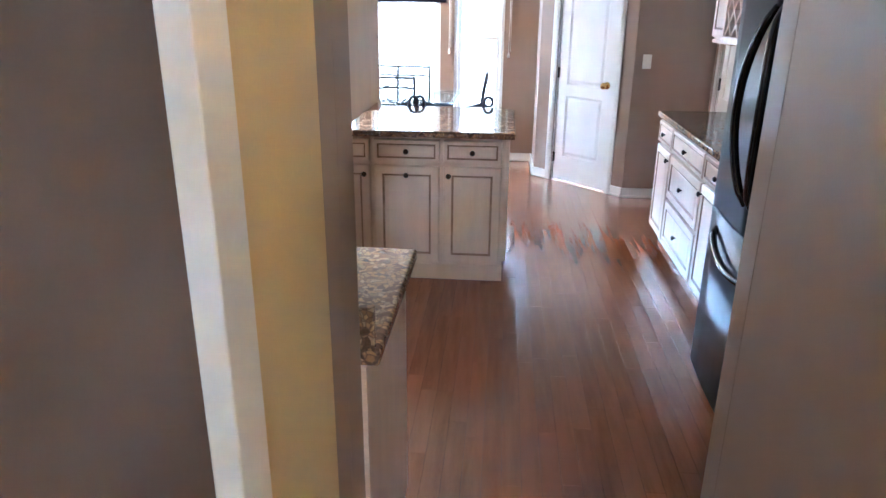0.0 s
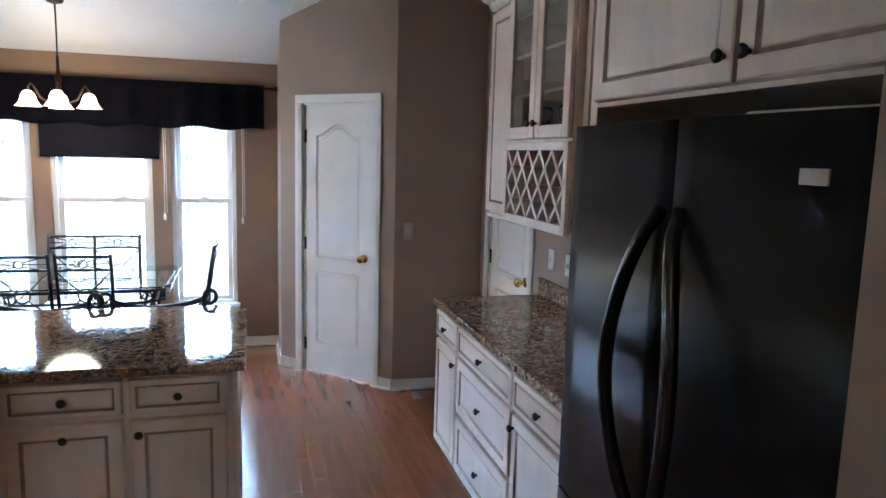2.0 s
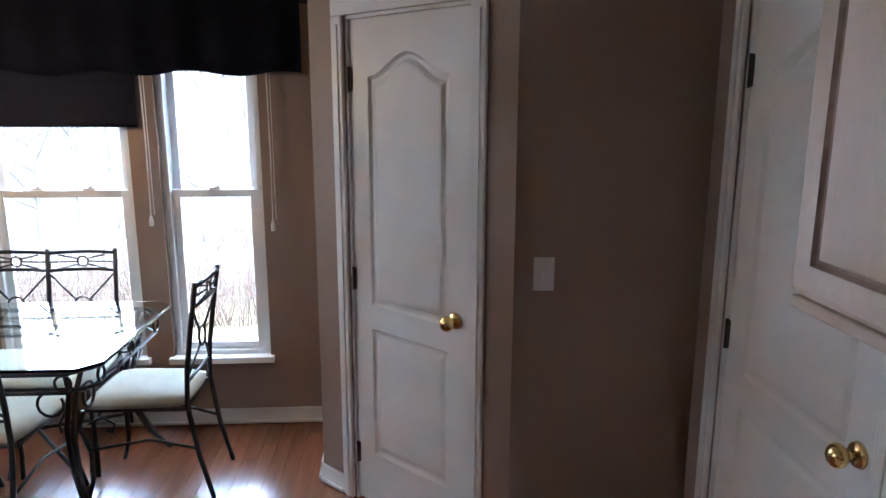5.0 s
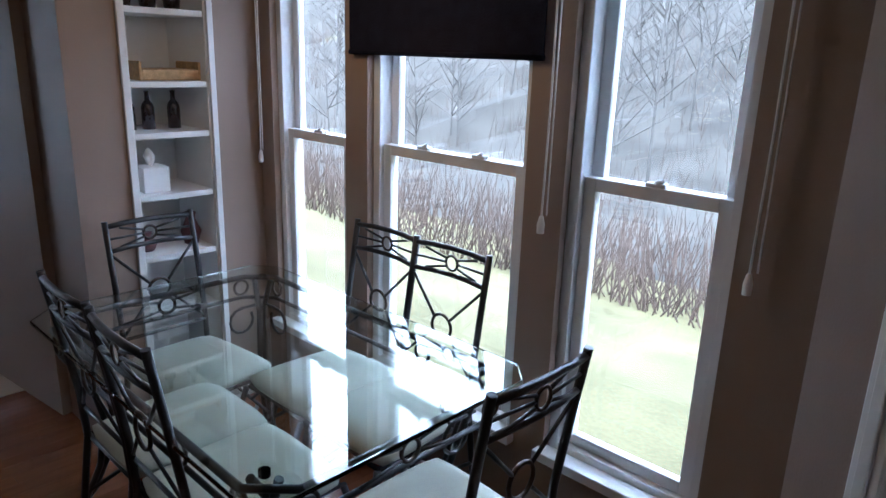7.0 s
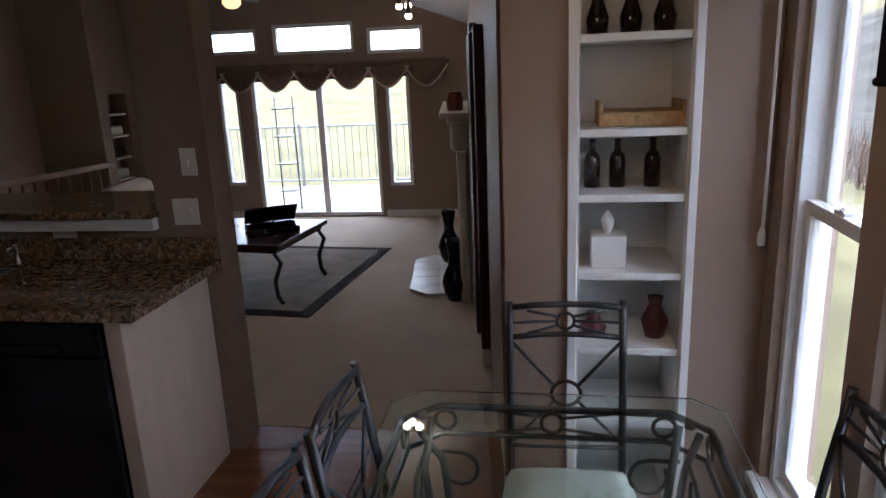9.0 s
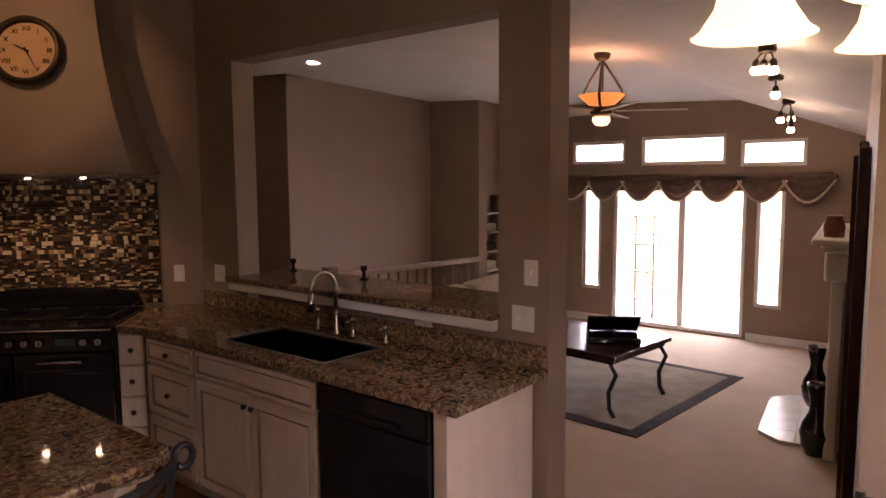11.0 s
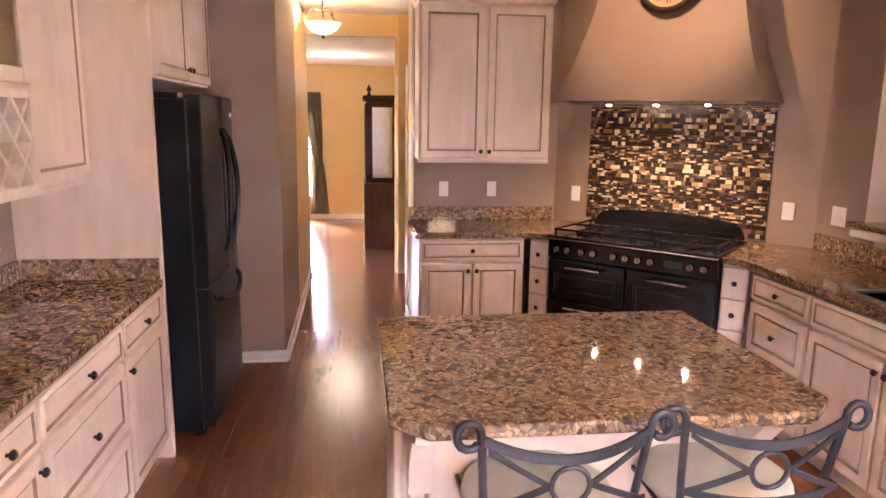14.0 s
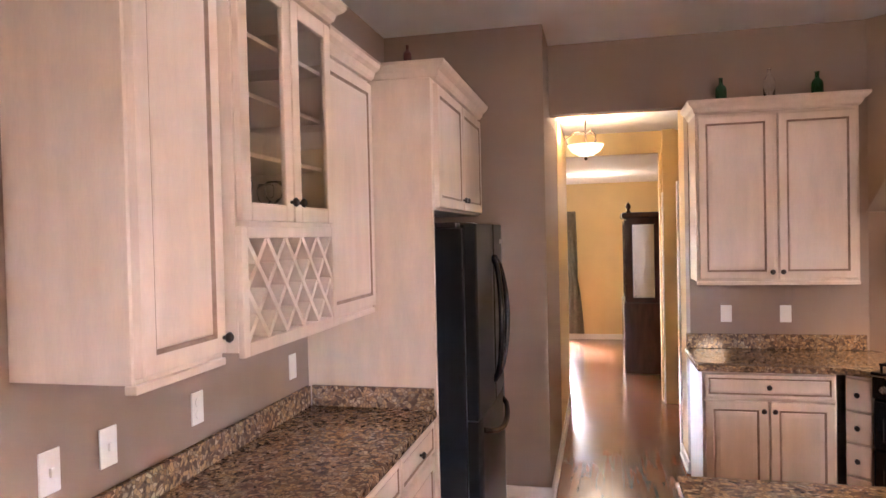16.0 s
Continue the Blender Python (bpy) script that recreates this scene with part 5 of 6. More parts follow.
rows = [[bm.verts.new((rr * math.cos(a) * (1 + 0.25 * math.sin(3 * a + z * 60)) - (z - 0.105) * 0.15, rr * math.sin(a), z)) for a in [2 * math.pi * k / 14 for k in range(14)]] for rr, z in ((0.010, 0.1055), (0.018, 0.125), (0.022, 0.145), (0.013, 0.165), (0.003, 0.178))]
for a, b in zip(rows, rows[1:]):
    bridge(bm, a, b)
part("tissue", bm, PLATE, t, "crumpled white tissue")
for y, h in ((-0.10, 0.08), (0.10, 0.14)):
    solid("vase", lathe(new_bm(), [(0.0, 0.0), (0.03, 0.0), (0.045, h * 0.4), (0.02, h * 0.8), (0.026, h), (0.0, h * 0.98)], 14), RED, "dull red vase on a bookcase shelf", "vase", pose(BX - 0.12, yc + y, SHELVES[1] + 0.0005))
for y in (-0.10, 0.0, 0.10):
    solid("figurine", lathe(new_bm(), [(0.0, 0.0), (0.03, 0.0), (0.035, 0.05), (0.018, 0.10), (0.024, 0.13), (0.0, 0.15)], 12), BOTTLE, "small dark ornament on a bookcase shelf", "ornament", pose(BX - 0.15, yc + y, SHELVES[5] + 0.0005))

# ---------------------------------------------------------------- wall fittings
def plate(m, label, kinds):
    """A wall plate facing -y: kinds is a string of s (rocker switch) and o (outlet)."""
    t = thing("wall_plate", label, "switch" if "s" in kinds else "outlet", m)
    w = 0.07 + 0.046 * (len(kinds) - 1)
    part("cover", box(new_bm(), -w / 2, w / 2, -0.006, -0.0005, -0.057, 0.057, 0.002), PLATE, t)
    for i, kd in enumerate(kinds):
        x = (i - (len(kinds) - 1) / 2) * 0.046
        if kd == "s":
            part("toggle", box(new_bm(), x - 0.006, x + 0.006, -0.016, -0.0065, -0.012, 0.012, 0.002), PLATE, t)
        else:
            for z in (-0.021, 0.021):
                part("socket", rod(new_bm(), (x, -0.0062, z), (x, -0.008, z), 0.016, 0.016, 14), PLATE, t)
    return t


plate(pose(1.30, 6.605, 1.155), "white light switch on the taupe wall", "s")
for y, k in ((5.39, "s"), (5.175, "s"), (4.73, "o"), (3.97, "o")):
    plate(pose(EW, y, 1.135, 0, 0, WEST), "white wall plate above the buffet", k)
for x in (-0.37, -0.74):
    plate(pose(x, SW, 1.15, 0, 0, NORTH), "white outlet on the south wall above the counter", "o")
DIAG = Matrix.Rotation(radians(135), 4, "Z")
for a in (-0.73, 0.75):
    plate(Matrix.Translation(RC + RT * a + Vector((0, 0, 1.13))) @ DIAG, "white outlet beside the mosaic", "o")
plate(pose(PW, 3.42, 1.14, 0, 0, EAST), "white double switch beside the bar", "ss")
for y in (3.78, 5.20):
    m = pose(PW, y, 1.045, 0, 0, EAST) @ Matrix.Rotation(radians(90), 4, "Y")
    plate(m, "white sideways outlet under the bar ledge", "o")
plate(pose(PW, 5.83, 1.335, 0, 0, EAST), "white light switch on the post", "s")
plate(pose(PW, 5.79, 1.125, 0, 0, EAST), "white double switch on the post", "ss")

# clock on the hood
t = thing("wall_clock", "round wall clock with parchment face and dark rim", "clock", Matrix.Translation(RC + RN * 0.362 + RT * 0.03 + Vector((0, 0, 2.53))) @ Matrix.Rotation(radians(135), 4, "Z") @ Matrix.Rotation(radians(-9), 4, "X") @ Matrix.Scale(1.22, 4))
bm = new_bm()
rows = []
for r, y in ((0.155, -0.001), (0.172, -0.012), (0.168, -0.032), (0.148, -0.038), (0.140, -0.028), (0.140, -0.012)):
    rows.append([bm.verts.new((r * math.cos(2 * math.pi * k / 36), y, r * math.sin(2 * math.pi * k / 36))) for k in range(36)])
for a, b in zip(rows, rows[1:]):
    bridge(bm, a, b)
part("rim", bm, BRONZE, t)
FACE = material("parchment_clock_face", (0.60, 0.37, 0.19), 0.6, vary=0.12, scale=9, bump=0.05)
f = part("face", rod(new_bm(), (0, -0.002, 0), (0, -0.013, 0), 0.1395, 0.1395, 36), FACE, t)
for i in range(12):
    a = radians(90 - 30 * i)
    curve = bpy.data.curves.new("numeral", "FONT")
    curve.body = ("XII", "I", "II", "III", "IIII", "V", "VI", "VII", "VIII", "IX", "X", "XI")[i]
    curve.size, curve.align_x, curve.align_y, curve.extrude = 0.034, "CENTER", "CENTER", 0.0006
    tmp = new("numeral_curve", curve)
    bpy.context.view_layer.update()
    me = bpy.data.meshes.new_from_object(tmp.evaluated_get(bpy.context.evaluated_depsgraph_get()))
    bpy.data.objects.remove(tmp)
    me.materials.append(BLACK)
    nm = new("numeral", me)
    nm.parent = f
    nm.matrix_local = Matrix.Translation((0.108 * math.cos(a), -0.0145, 0.108 * math.sin(a))) @ Matrix.Rotation(radians(90), 4, "X")
for ang, ln, wd in ((155, 0.065, 0.006), (-62, 0.095, 0.004)):
    a = radians(ang)
    d = Vector((math.cos(a), 0, math.sin(a)))
    part("clock_arm", rod(new_bm(), Vector((0, -0.018, 0)) - d * 0.015, Vector((0, -0.018, 0)) + d * ln, wd, wd * 0.4, 6), BLACK, t)

# bottles on the wall cabinet, glasses behind the glass doors
GREEN = clear_glass("green_bottle_glass", (0.03, 0.25, 0.08))
for x, m3, lab in ((-0.33, GREEN, "green glass bottle on top of the wall cabinet"), (-0.62, GLASS, "clear glass bottle on top of the wall cabinet"), (-0.90, GREEN, "green glass bottle on top of the wall cabinet")):
    bottle(x, SW + 0.17, 2.531, 0.17 if m3 is GREEN else 0.22, m3, lab, 0.035)
bottle(1.33, 3.70, 2.531, 0.10, RED, "small dark bottle on top of the refrigerator cabinet", 0.02)
for i in range(6):
    solid("wine_glass", lathe(new_bm(), [(0.0, 0.0), (0.03, 0.002), (0.004, 0.006), (0.004, 0.06), (0.028, 0.085), (0.034, 0.12), (0.028, 0.145), (0.027, 0.145), (0.032, 0.12), (0.026, 0.088), (0.0, 0.065)], 14), GLASS,
          "clear stemmed glass on a cabinet shelf", "glass", pose(1.60 + 0.09 * (i % 2), 5.02 - 0.11 * i, 1.7856))

# mosaic behind the range
MOSAIC = material("mosaic_tile", (0.30, 0.21, 0.13), 0.25, vary=0.9, scale=3, bump=0.02, random=1.3)
rmp = [n for n in MOSAIC.node_tree.nodes if n.type == "VALTORGB"][0].color_ramp
rmp.interpolation = "CONSTANT"
rmp.elements[0].position, rmp.elements[0].color = 0.0, (0.03, 0.02, 0.016, 1)
rmp.elements[1].position, rmp.elements[1].color = 0.88, (0.62, 0.50, 0.33, 1)
for p, c in ((0.40, (0.07, 0.042, 0.03, 1)), (0.55, (0.20, 0.12, 0.07, 1)), (0.68, (0.40, 0.27, 0.14, 1)), (0.78, (0.10, 0.07, 0.05, 1))):
    rmp.elements.new(p).color = c
for nd in MOSAIC.node_tree.nodes:
    if nd.type == "MATH" and nd.operation == "MULTIPLY_ADD" and abs(nd.inputs[1].default_value - 1.3) < 1e-4:
        nd.inputs[1].default_value = 1.0
        for lk in list(nd.inputs[2].links):
            MOSAIC.node_tree.links.remove(lk)
        nd.inputs[2].default_value = 0.0
t = thing("mosaic_backsplash", "small brown and gold mosaic tiles behind the range", "backsplash", Matrix.Translation(RC) @ DIAG)
part("backing", box(new_bm(), -0.632, 0.632, -0.007, -0.001, 0.93, 1.775), material("dark_grout", (0.05, 0.04, 0.035), 0.8), t)
verts, faces = [], []
rng = random.Random(5)
z = 0.935
while z < 1.765:
    h = rng.choice((0.014, 0.014, 0.029))
    h = min(h, 1.772 - z)
    x = -0.63
    while x < 0.622:
        w = min(rng.choice((0.014, 0.029, 0.029, 0.044)), 0.631 - x)
        y = -0.010 - rng.random() * 0.0015
        b = len(verts)
        verts += [(x + a * (w - 0.0025), yy, z + c * (h - 0.0025)) for yy in (-0.007, y) for a, c in ((0, 0), (1, 0), (1, 1), (0, 1))]
        faces += [(b + 4, b + 5, b + 6, b + 7), (b, b + 1, b + 5, b + 4), (b + 1, b + 2, b + 6, b + 5), (b + 2, b + 3, b + 7, b + 6), (b + 3, b, b + 4, b + 7)]
        x += w
    z += h
me = bpy.data.meshes.new("tiles")
me.from_pydata(verts, [], faces)
me.materials.append(MOSAIC)
tl = new("tiles", me)
tl.parent = t
tagged(tl, kind="stuff")

# ---------------------------------------------------------------- passage and dining room
t = thing("pendant_lamp", "bronze pendant bowl lamp with lit alabaster glass", "ceiling lamp", pose(0.56, 0.85, 2.37))
part("bowl", lathe(new_bm(), [(0.0, 0.0), (0.06, 0.01), (0.12, 0.045), (0.155, 0.10), (0.15, 0.10), (0.115, 0.05), (0.0, 0.014)], 28), PENDANT_GLOW, t, "lit alabaster glass bowl")
part("finial", lathe(new_bm(), [(0.0, -0.035), (0.012, -0.025), (0.018, -0.008), (0.0, 0.0)], 12), BRONZE, t)
part("stem", rod(new_bm(), (0, 0, 0.015), (0, 0, 0.32), 0.008), BRONZE, t)
for i in range(3):
    a = radians(120 * i)
    part("arm", tube(new_bm(), [(0.152 * math.cos(a), 0.152 * math.sin(a), 0.10), (0.17 * math.cos(a), 0.17 * math.sin(a), 0.16), (0.08 * math.cos(a), 0.08 * math.sin(a), 0.22), (0.01 * math.cos(a), 0.01 * math.sin(a), 0.20)], 0.006, 6), BRONZE, t)
lamp("pendant_light", (0.56, 0.85, 2.445), 0.6, (1.0, 0.74, 0.42), 0.04)
# fill lamp added to brighten the dining room; no fixture hangs here
lamp("dining_fill_light", (0.5, -2.6, 2.2), 0.4, (1.0, 0.78, 0.5), 0.3)

bm = new_bm()
for y0, y1, x0, x1, z1 in ((1.274, 1.357, -0.162, -0.128, 2.1), (-0.28, -0.22, -0.16, -0.146, 2.1)):
    box(bm, x0, x1, y0, y1, 0, z1, 0.003)
structure("trim", bm, WHITE, "cream casing around the side room opening", "trim")

t = thing("china_cabinet", "dark cherry china cabinet with glass doors and a reflecting side", "cabinet", pose(-0.08, -2.1, 0))
part("base", box(new_bm(), -0.19, 0.27, -0.45, 0.45, 0.0, 0.86, 0.01), DARKWOOD, t)
bm = new_bm()
for q in ((-0.17, 0.23, -0.42, -0.40, 0.861, 1.88), (-0.17, 0.23, 0.40, 0.42, 0.861, 1.88), (-0.17, -0.15, -0.40, 0.40, 0.861, 1.88), (-0.15, 0.23, -0.40, 0.40, 1.85, 1.88)):
    box(bm, *q)
part("hutch", bm, DARKWOOD, t)
for y0, y1 in ((-0.40, -0.005), (0.005, 0.40)):
    bm = new_bm()
    for q in ((y0, y0 + 0.04, 0.87, 1.85), (y1 - 0.04, y1, 0.87, 1.85), (y0 + 0.04, y1 - 0.04, 0.87, 0.91), (y0 + 0.04, y1 - 0.04, 1.81, 1.85)):
        box(bm, 0.231, 0.25, q[0], q[1], q[2], q[3])
    d = part("door", bm, DARKWOOD, t)
    part("pane", box(new_bm(), 0.236, 0.240, y0 + 0.035, y1 - 0.035, 0.905, 1.815), GLASS, d)
# nickel panel added to imitate the bright reflection in the side glass
bm = new_bm()
box(bm, -0.09, 0.16, 0.421, 0.435, 0.92, 1.80)
part("side_reflection_panel", bm, CHROME, t, "metal panel standing in for the reflection in the side glass")
for z in (1.15, 1.45):
    part("shelf", box(new_bm(), -0.149, 0.225, -0.399, 0.399, z, z + 0.012), DARKWOOD, t)
part("cornice", box(new_bm(), -0.20, 0.28, -0.46, 0.46, 1.881, 1.95, 0.02), DARKWOOD, t)
part("finial", lathe(new_bm(), [(0.0, 1.951), (0.03, 1.951), (0.015, 1.98), (0.035, 2.02), (0.0, 2.08)], 12, (0.2, 0.42, 0)), DARKWOOD, t)

t = thing("window_4", "bright dining room window with white muntins", "window", pose(1.24, -4.35, 0.35, 0, 0, 180), kind="structure")
bm = new_bm()
for q in ((-0.26, -0.22, 0.0, 1.6), (0.22, 0.26, 0.0, 1.6), (-0.22, 0.22, 0.0, 0.04), (-0.22, 0.22, 1.56, 1.6), (-0.22, 0.22, 0.78, 0.82)):
    box(bm, q[0], q[1], 0.02, 0.08, q[2], q[3], 0.002)
part("window_frame", bm, VINYL, t)
part("muntin", box(new_bm(), -0.008, 0.008, 0.03, 0.05, 0.82, 1.56), VINYL, t)
p = part("pane", box(new_bm(), -0.22, 0.22, 0.05, 0.056, 0.04, 1.56), GLASS, t)
p.visible_shadow = False
OLIVE = material("olive_curtain", (0.16, 0.14, 0.10), 0.8, vary=0.2, scale=15, bump=0.2)
for s, lab in ((-1, "olive curtain tied back beside the dining window"), (1, "olive curtain hanging beside the dining window")):
    t = thing("curtain", lab, "curtain", pose(1.24 + s * 0.30, -4.26, 0))
    bm = new_bm()
    rows = []
    for j in range(16):
        v = j / 15
        z = 2.05 - 1.95 * v
        pinch = 0.35 + 0.65 * abs(v - 0.55) ** 0.7 * 1.3
        rows.append([bm.verts.new((s * 0.06 + (i / 14 - 0.5) * 0.36 * pinch - s * 0.12 * (1 - min(1, v * 1.6)), 0.02 * math.sin(i * 1.5), z)) for i in range(15)])
    for a, b in zip(rows, rows[1:]):
        for i in range(14):
            bm.faces.new((a[i], a[i + 1], b[i + 1], b[i])).smooth = True
    bmesh.ops.solidify(bm, geom=bm.faces[:], thickness=0.004)
    part("drape", bm, OLIVE, t)
t = thing("curtain_swag", "olive swag over the dining window", "curtain", pose(1.24, -4.24, 2.0))
pleated(t, "fabric", -0.40, 0.40, -0.30, 0.06, 0.0, OLIVE, 0.012, 40, 0.05)

# ---------------------------------------------------------------- family room
# sliding door, side lights and transoms
def fixed_light(name, a, b, z0, z1, mullions=(), label="white framed window in the west wall"):
    t = thing(name, label, "window", pose(FARX, (a + b) / 2, z0, 0, 0, EAST), kind="structure")
    w, h = b - a, z1 - z0
    bm = new_bm()
    for q in ((-w / 2, -w / 2 + 0.04, 0, h), (w / 2 - 0.04, w / 2, 0, h), (-w / 2 + 0.04, w / 2 - 0.04, 0, 0.04), (-w / 2 + 0.04, w / 2 - 0.04, h - 0.04, h)):
        box(bm, q[0], q[1], 0.02, 0.10, q[2], q[3], 0.003)
    part("window_frame", bm, VINYL, t)
    xs = [-w / 2 + 0.04, *mullions, w / 2 - 0.04]
    for m in mullions:
        part("stile", box(new_bm(), m - 0.035, m + 0.035, 0.03, 0.09, 0.04, h - 0.04, 0.003), VINYL, t)
    for p, q in zip(xs, xs[1:]):
        g = part("pane", box(new_bm(), p, q, 0.055, 0.061, 0.03, h - 0.03), GLASS, t)
        g.visible_shadow = False
    return t


for i, (a, b, c, d) in enumerate(FAR_OPEN):
    if i == 0:
        fixed_light("door_3", a, b, c, d, (0.06,), "white sliding glass door to the deck")
    else:
        fixed_light("window_%d" % (i + 4), a, b, c, d)
SWAG = material("mauve_brown_swag", (0.22, 0.15, 0.12), 0.8, vary=0.2, scale=15, bump=0.2)
FRINGE = material("pale_fringe", (0.55, 0.45, 0.36), 0.9, vary=0.2, scale=40, bump=0.3)
t = thing("swag_valance", "brown scalloped valance with pale fringe over the sliding door", "curtain", pose(FARX + 0.12, 4.64, 1.70))
part("curtain_rod", rod(new_bm(), (-0.03, -1.50, 0.09), (-0.03, 1.58, 0.06), 0.016), BRONZE, t)
part("heading", box(new_bm(), -0.012, 0.012, -1.48, 1.55, -0.09, 0.10, 0.008), SWAG, t)
for k in range(7):
    y0 = -1.48 + 0.433 * k
    bm = new_bm()
    rows = []
    for j in range(9):
        v = j / 8
        row = []
        for i in range(17):
            u = i / 16
            sag = math.sin(math.pi * u)
            row.append(bm.verts.new((0.02 + 0.045 * sag * (0.4 + 0.6 * v) + 0.012 * math.sin(v * 18) * sag + 0.002 * k, y0 - 0.02 + 0.475 * u, 0.08 - 0.05 * v - 0.22 * v * sag)))
        rows.append(row)
    for p, q in zip(rows, rows[1:]):
        for i in range(16):
            bm.faces.new((p[i], p[i + 1], q[i + 1], q[i])).smooth = True
    edge = [v.co.copy() for v in rows[-1]]
    bmesh.ops.solidify(bm, geom=bm.faces[:], thickness=0.004)
    sw = part("swag", bm, SWAG, t)
    part("fringe", tube(new_bm(), [(c.x + 0.006, c.y, c.z - 0.008) for c in edge], 0.013, 6), FRINGE, sw, "pale fringe")

# rug, coffee table and what stands on it
RUGM = material("grey_brown_rug", (0.24, 0.20, 0.16), 0.95, vary=0.25, scale=5, bump=0.4, bump_scale=200, spec=0.1)
RUGB = material("dark_rug_border", (0.055, 0.045, 0.045), 0.95, vary=0.2, bump=0.4, bump_scale=200, spec=0.1)
t = thing("area_rug", "grey-brown area rug with a dark border", "rug", pose(-5.18, 5.71, 0.005, 0, 0, -5))
part("border", box(new_bm(), -0.96, 0.96, -2.3, 0.0, 0.0, 0.008, 0.003), RUGB, t, "dark woven border")
part("field", box(new_bm(), -0.86, 0.86, -2.2, -0.10, 0.0085, 0.011, 0.001), RUGM, t)
t = thing("coffee_table", "dark wood coffee table on curved iron legs", "table", pose(-4.90, 4.92, 0.016, 0, 0, -6))
part("tabletop", box(new_bm(), -0.44, 0.44, -0.62, 0.50, 0.43, 0.47, 0.012), DARKWOOD, t)
part("apron", box(new_bm(), -0.40, 0.40, -0.58, 0.46, 0.395, 0.4295, 0.005), DARKWOOD, t)
for x in (-0.38, 0.38):
    for y in (-0.55, 0.43):
        s = 1 if y > 0 else -1
        part("leg", tube(new_bm(), [(x, y, 0.394), (x, y + s * 0.05, 0.32), (x, y - s * 0.01, 0.18), (x, y, 0.06), (x, y + s * 0.04, 0.0)], 0.017, 8), IRON, t)
t = thing("laptop_stand", "black folding device stand with a tilted tray", "stand", pose(-4.88, 5.14, 0.487, 0, 0, -60))
part("base", box(new_bm(), -0.20, 0.20, -0.14, 0.14, 0.0, 0.05, 0.01), BLACK, t)
bm = box(new_bm(), -0.20, 0.20, -0.008, 0.008, 0.0, 0.26, 0.004)
part("tray", bm, BLACK, t).matrix_local = pose(0, -0.12, 0.056, -55)
part("prop", rod(new_bm(), (0, 0.10, 0.05), (0, 0.06, 0.13), 0.012), BLACK, t)

# fireplace on the north wall
SKEW = math.degrees(math.atan2(0.71, 5.26))


def along(x, z=0.0):
    """A pose on the family room's north wall, at x, facing south."""
    return pose(x, 6.42 + 0.135 * (x + 7.64), z, 0, 0, SKEW)


t = thing("fireplace", "white fireplace mantel with a dark firebox and tiled hearth", "fireplace", along(-5.33))
part("surround", box(new_bm(), -0.62, 0.62, -0.09, -0.001, 0.03, 1.10, 0.008), WHITE, t)
part("firebox", box(new_bm(), -0.42, 0.42, -0.096, -0.0905, 0.035, 0.80, 0.002), BLACK, t)
for x in (-0.64, 0.64):
    part("pilaster", box(new_bm(), x - 0.09, x + 0.09, -0.16, -0.0905, 0.005, 1.11, 0.01), WHITE, t)
    part("corbel", prism(new_bm(), [(x - 0.07, -0.20), (x + 0.07, -0.20), (x + 0.07, -0.002), (x - 0.07, -0.002)], 1.111, 1.30, 0.02), WHITE, t)
part("frieze", box(new_bm(), -0.57, 0.57, -0.13, -0.001, 1.105, 1.30, 0.008), WHITE, t)
part("bed_moulding", box(new_bm(), -0.78, 0.78, -0.22, -0.001, 1.301, 1.345, 0.015), WHITE, t)
part("mantel_shelf", box(new_bm(), -0.86, 0.86, -0.27, -0.001, 1.346, 1.385, 0.01), WHITE, t)
HEARTH = material("cream_hearth_tile", (0.60, 0.55, 0.49), 0.3, vary=0.12, scale=8, random=0.2)
for i in range(5):
    for j in range(2):
        x0, x1 = -0.55 + i * 0.222, -0.332 + i * 0.222
        y0, y1 = -0.56 + j * 0.232, -0.332 + j * 0.232
        cut0, cut1 = (0.14 if j == 0 and i == 0 else 0.0), (0.14 if j == 0 and i == 4 else 0.0)
        part("hearth_tile", prism(new_bm(), [(x0 + cut0, y0), (x1 - cut1, y0), (x1, y0 + cut1), (x1, y1), (x0, y1), (x0, y0 + cut0)] if cut0 + cut1 else [(x0, y0), (x1, y0), (x1, y1), (x0, y1)], 0.006, 0.026, 0.002), HEARTH, t)
t = thing("framed_picture", "dark framed picture above the mantel", "picture", along(-5.0, 1.47))
part("frame", box(new_bm(), -0.5, 0.5, -0.05, -0.001, 0.0, 0.48, 0.01), BLACK, t)
part("print", box(new_bm(), -0.44, 0.44, -0.053, -0.0505, 0.06, 0.42), RUGM, t)
MAROON = material("dark_maroon_cabinet_paint", (0.05, 0.012, 0.014), 0.5, vary=0.2, scale=6)
t = thing("tall_cabinet", "tall shallow dark maroon cabinet with two doors beside the mantel", "cabinet", along(-4.36))
part("body", box(new_bm(), -0.10, 0.85, -0.05, -0.001, 0.10, 1.88, 0.006), MAROON, t)
for x in (0.0, 0.40):
    part("door", panelled(new_bm(), x - 0.08, x + 0.29, 0.13, 1.85, DRAWER_RINGS, 0.018, -0.069), [MAROON, MAROON], t)
part("plinth", box(new_bm(), -0.10, 0.85, -0.045, -0.001, 0.004, 0.0995), WHITE, t)
CANDLE = material("dull_red_candle", (0.20, 0.07, 0.05), 0.4, vary=0.2, scale=10)
for x, h, r in ((-5.15, 0.11, 0.035), (-4.92, 0.12, 0.05), (-4.68, 0.13, 0.055)):
    y = 6.42 + 0.135 * (x + 7.64) - 0.16
    solid("candle_jar", lathe(new_bm(), [(0.0, 0.0), (r, 0.0), (r * 1.1, h * 0.5), (r * 0.8, h * 0.9), (r * 0.85, h), (0.0, h * 0.95)], 16), CANDLE, "dull red candle jar on the mantel", "jar", pose(x, y, 1.386))
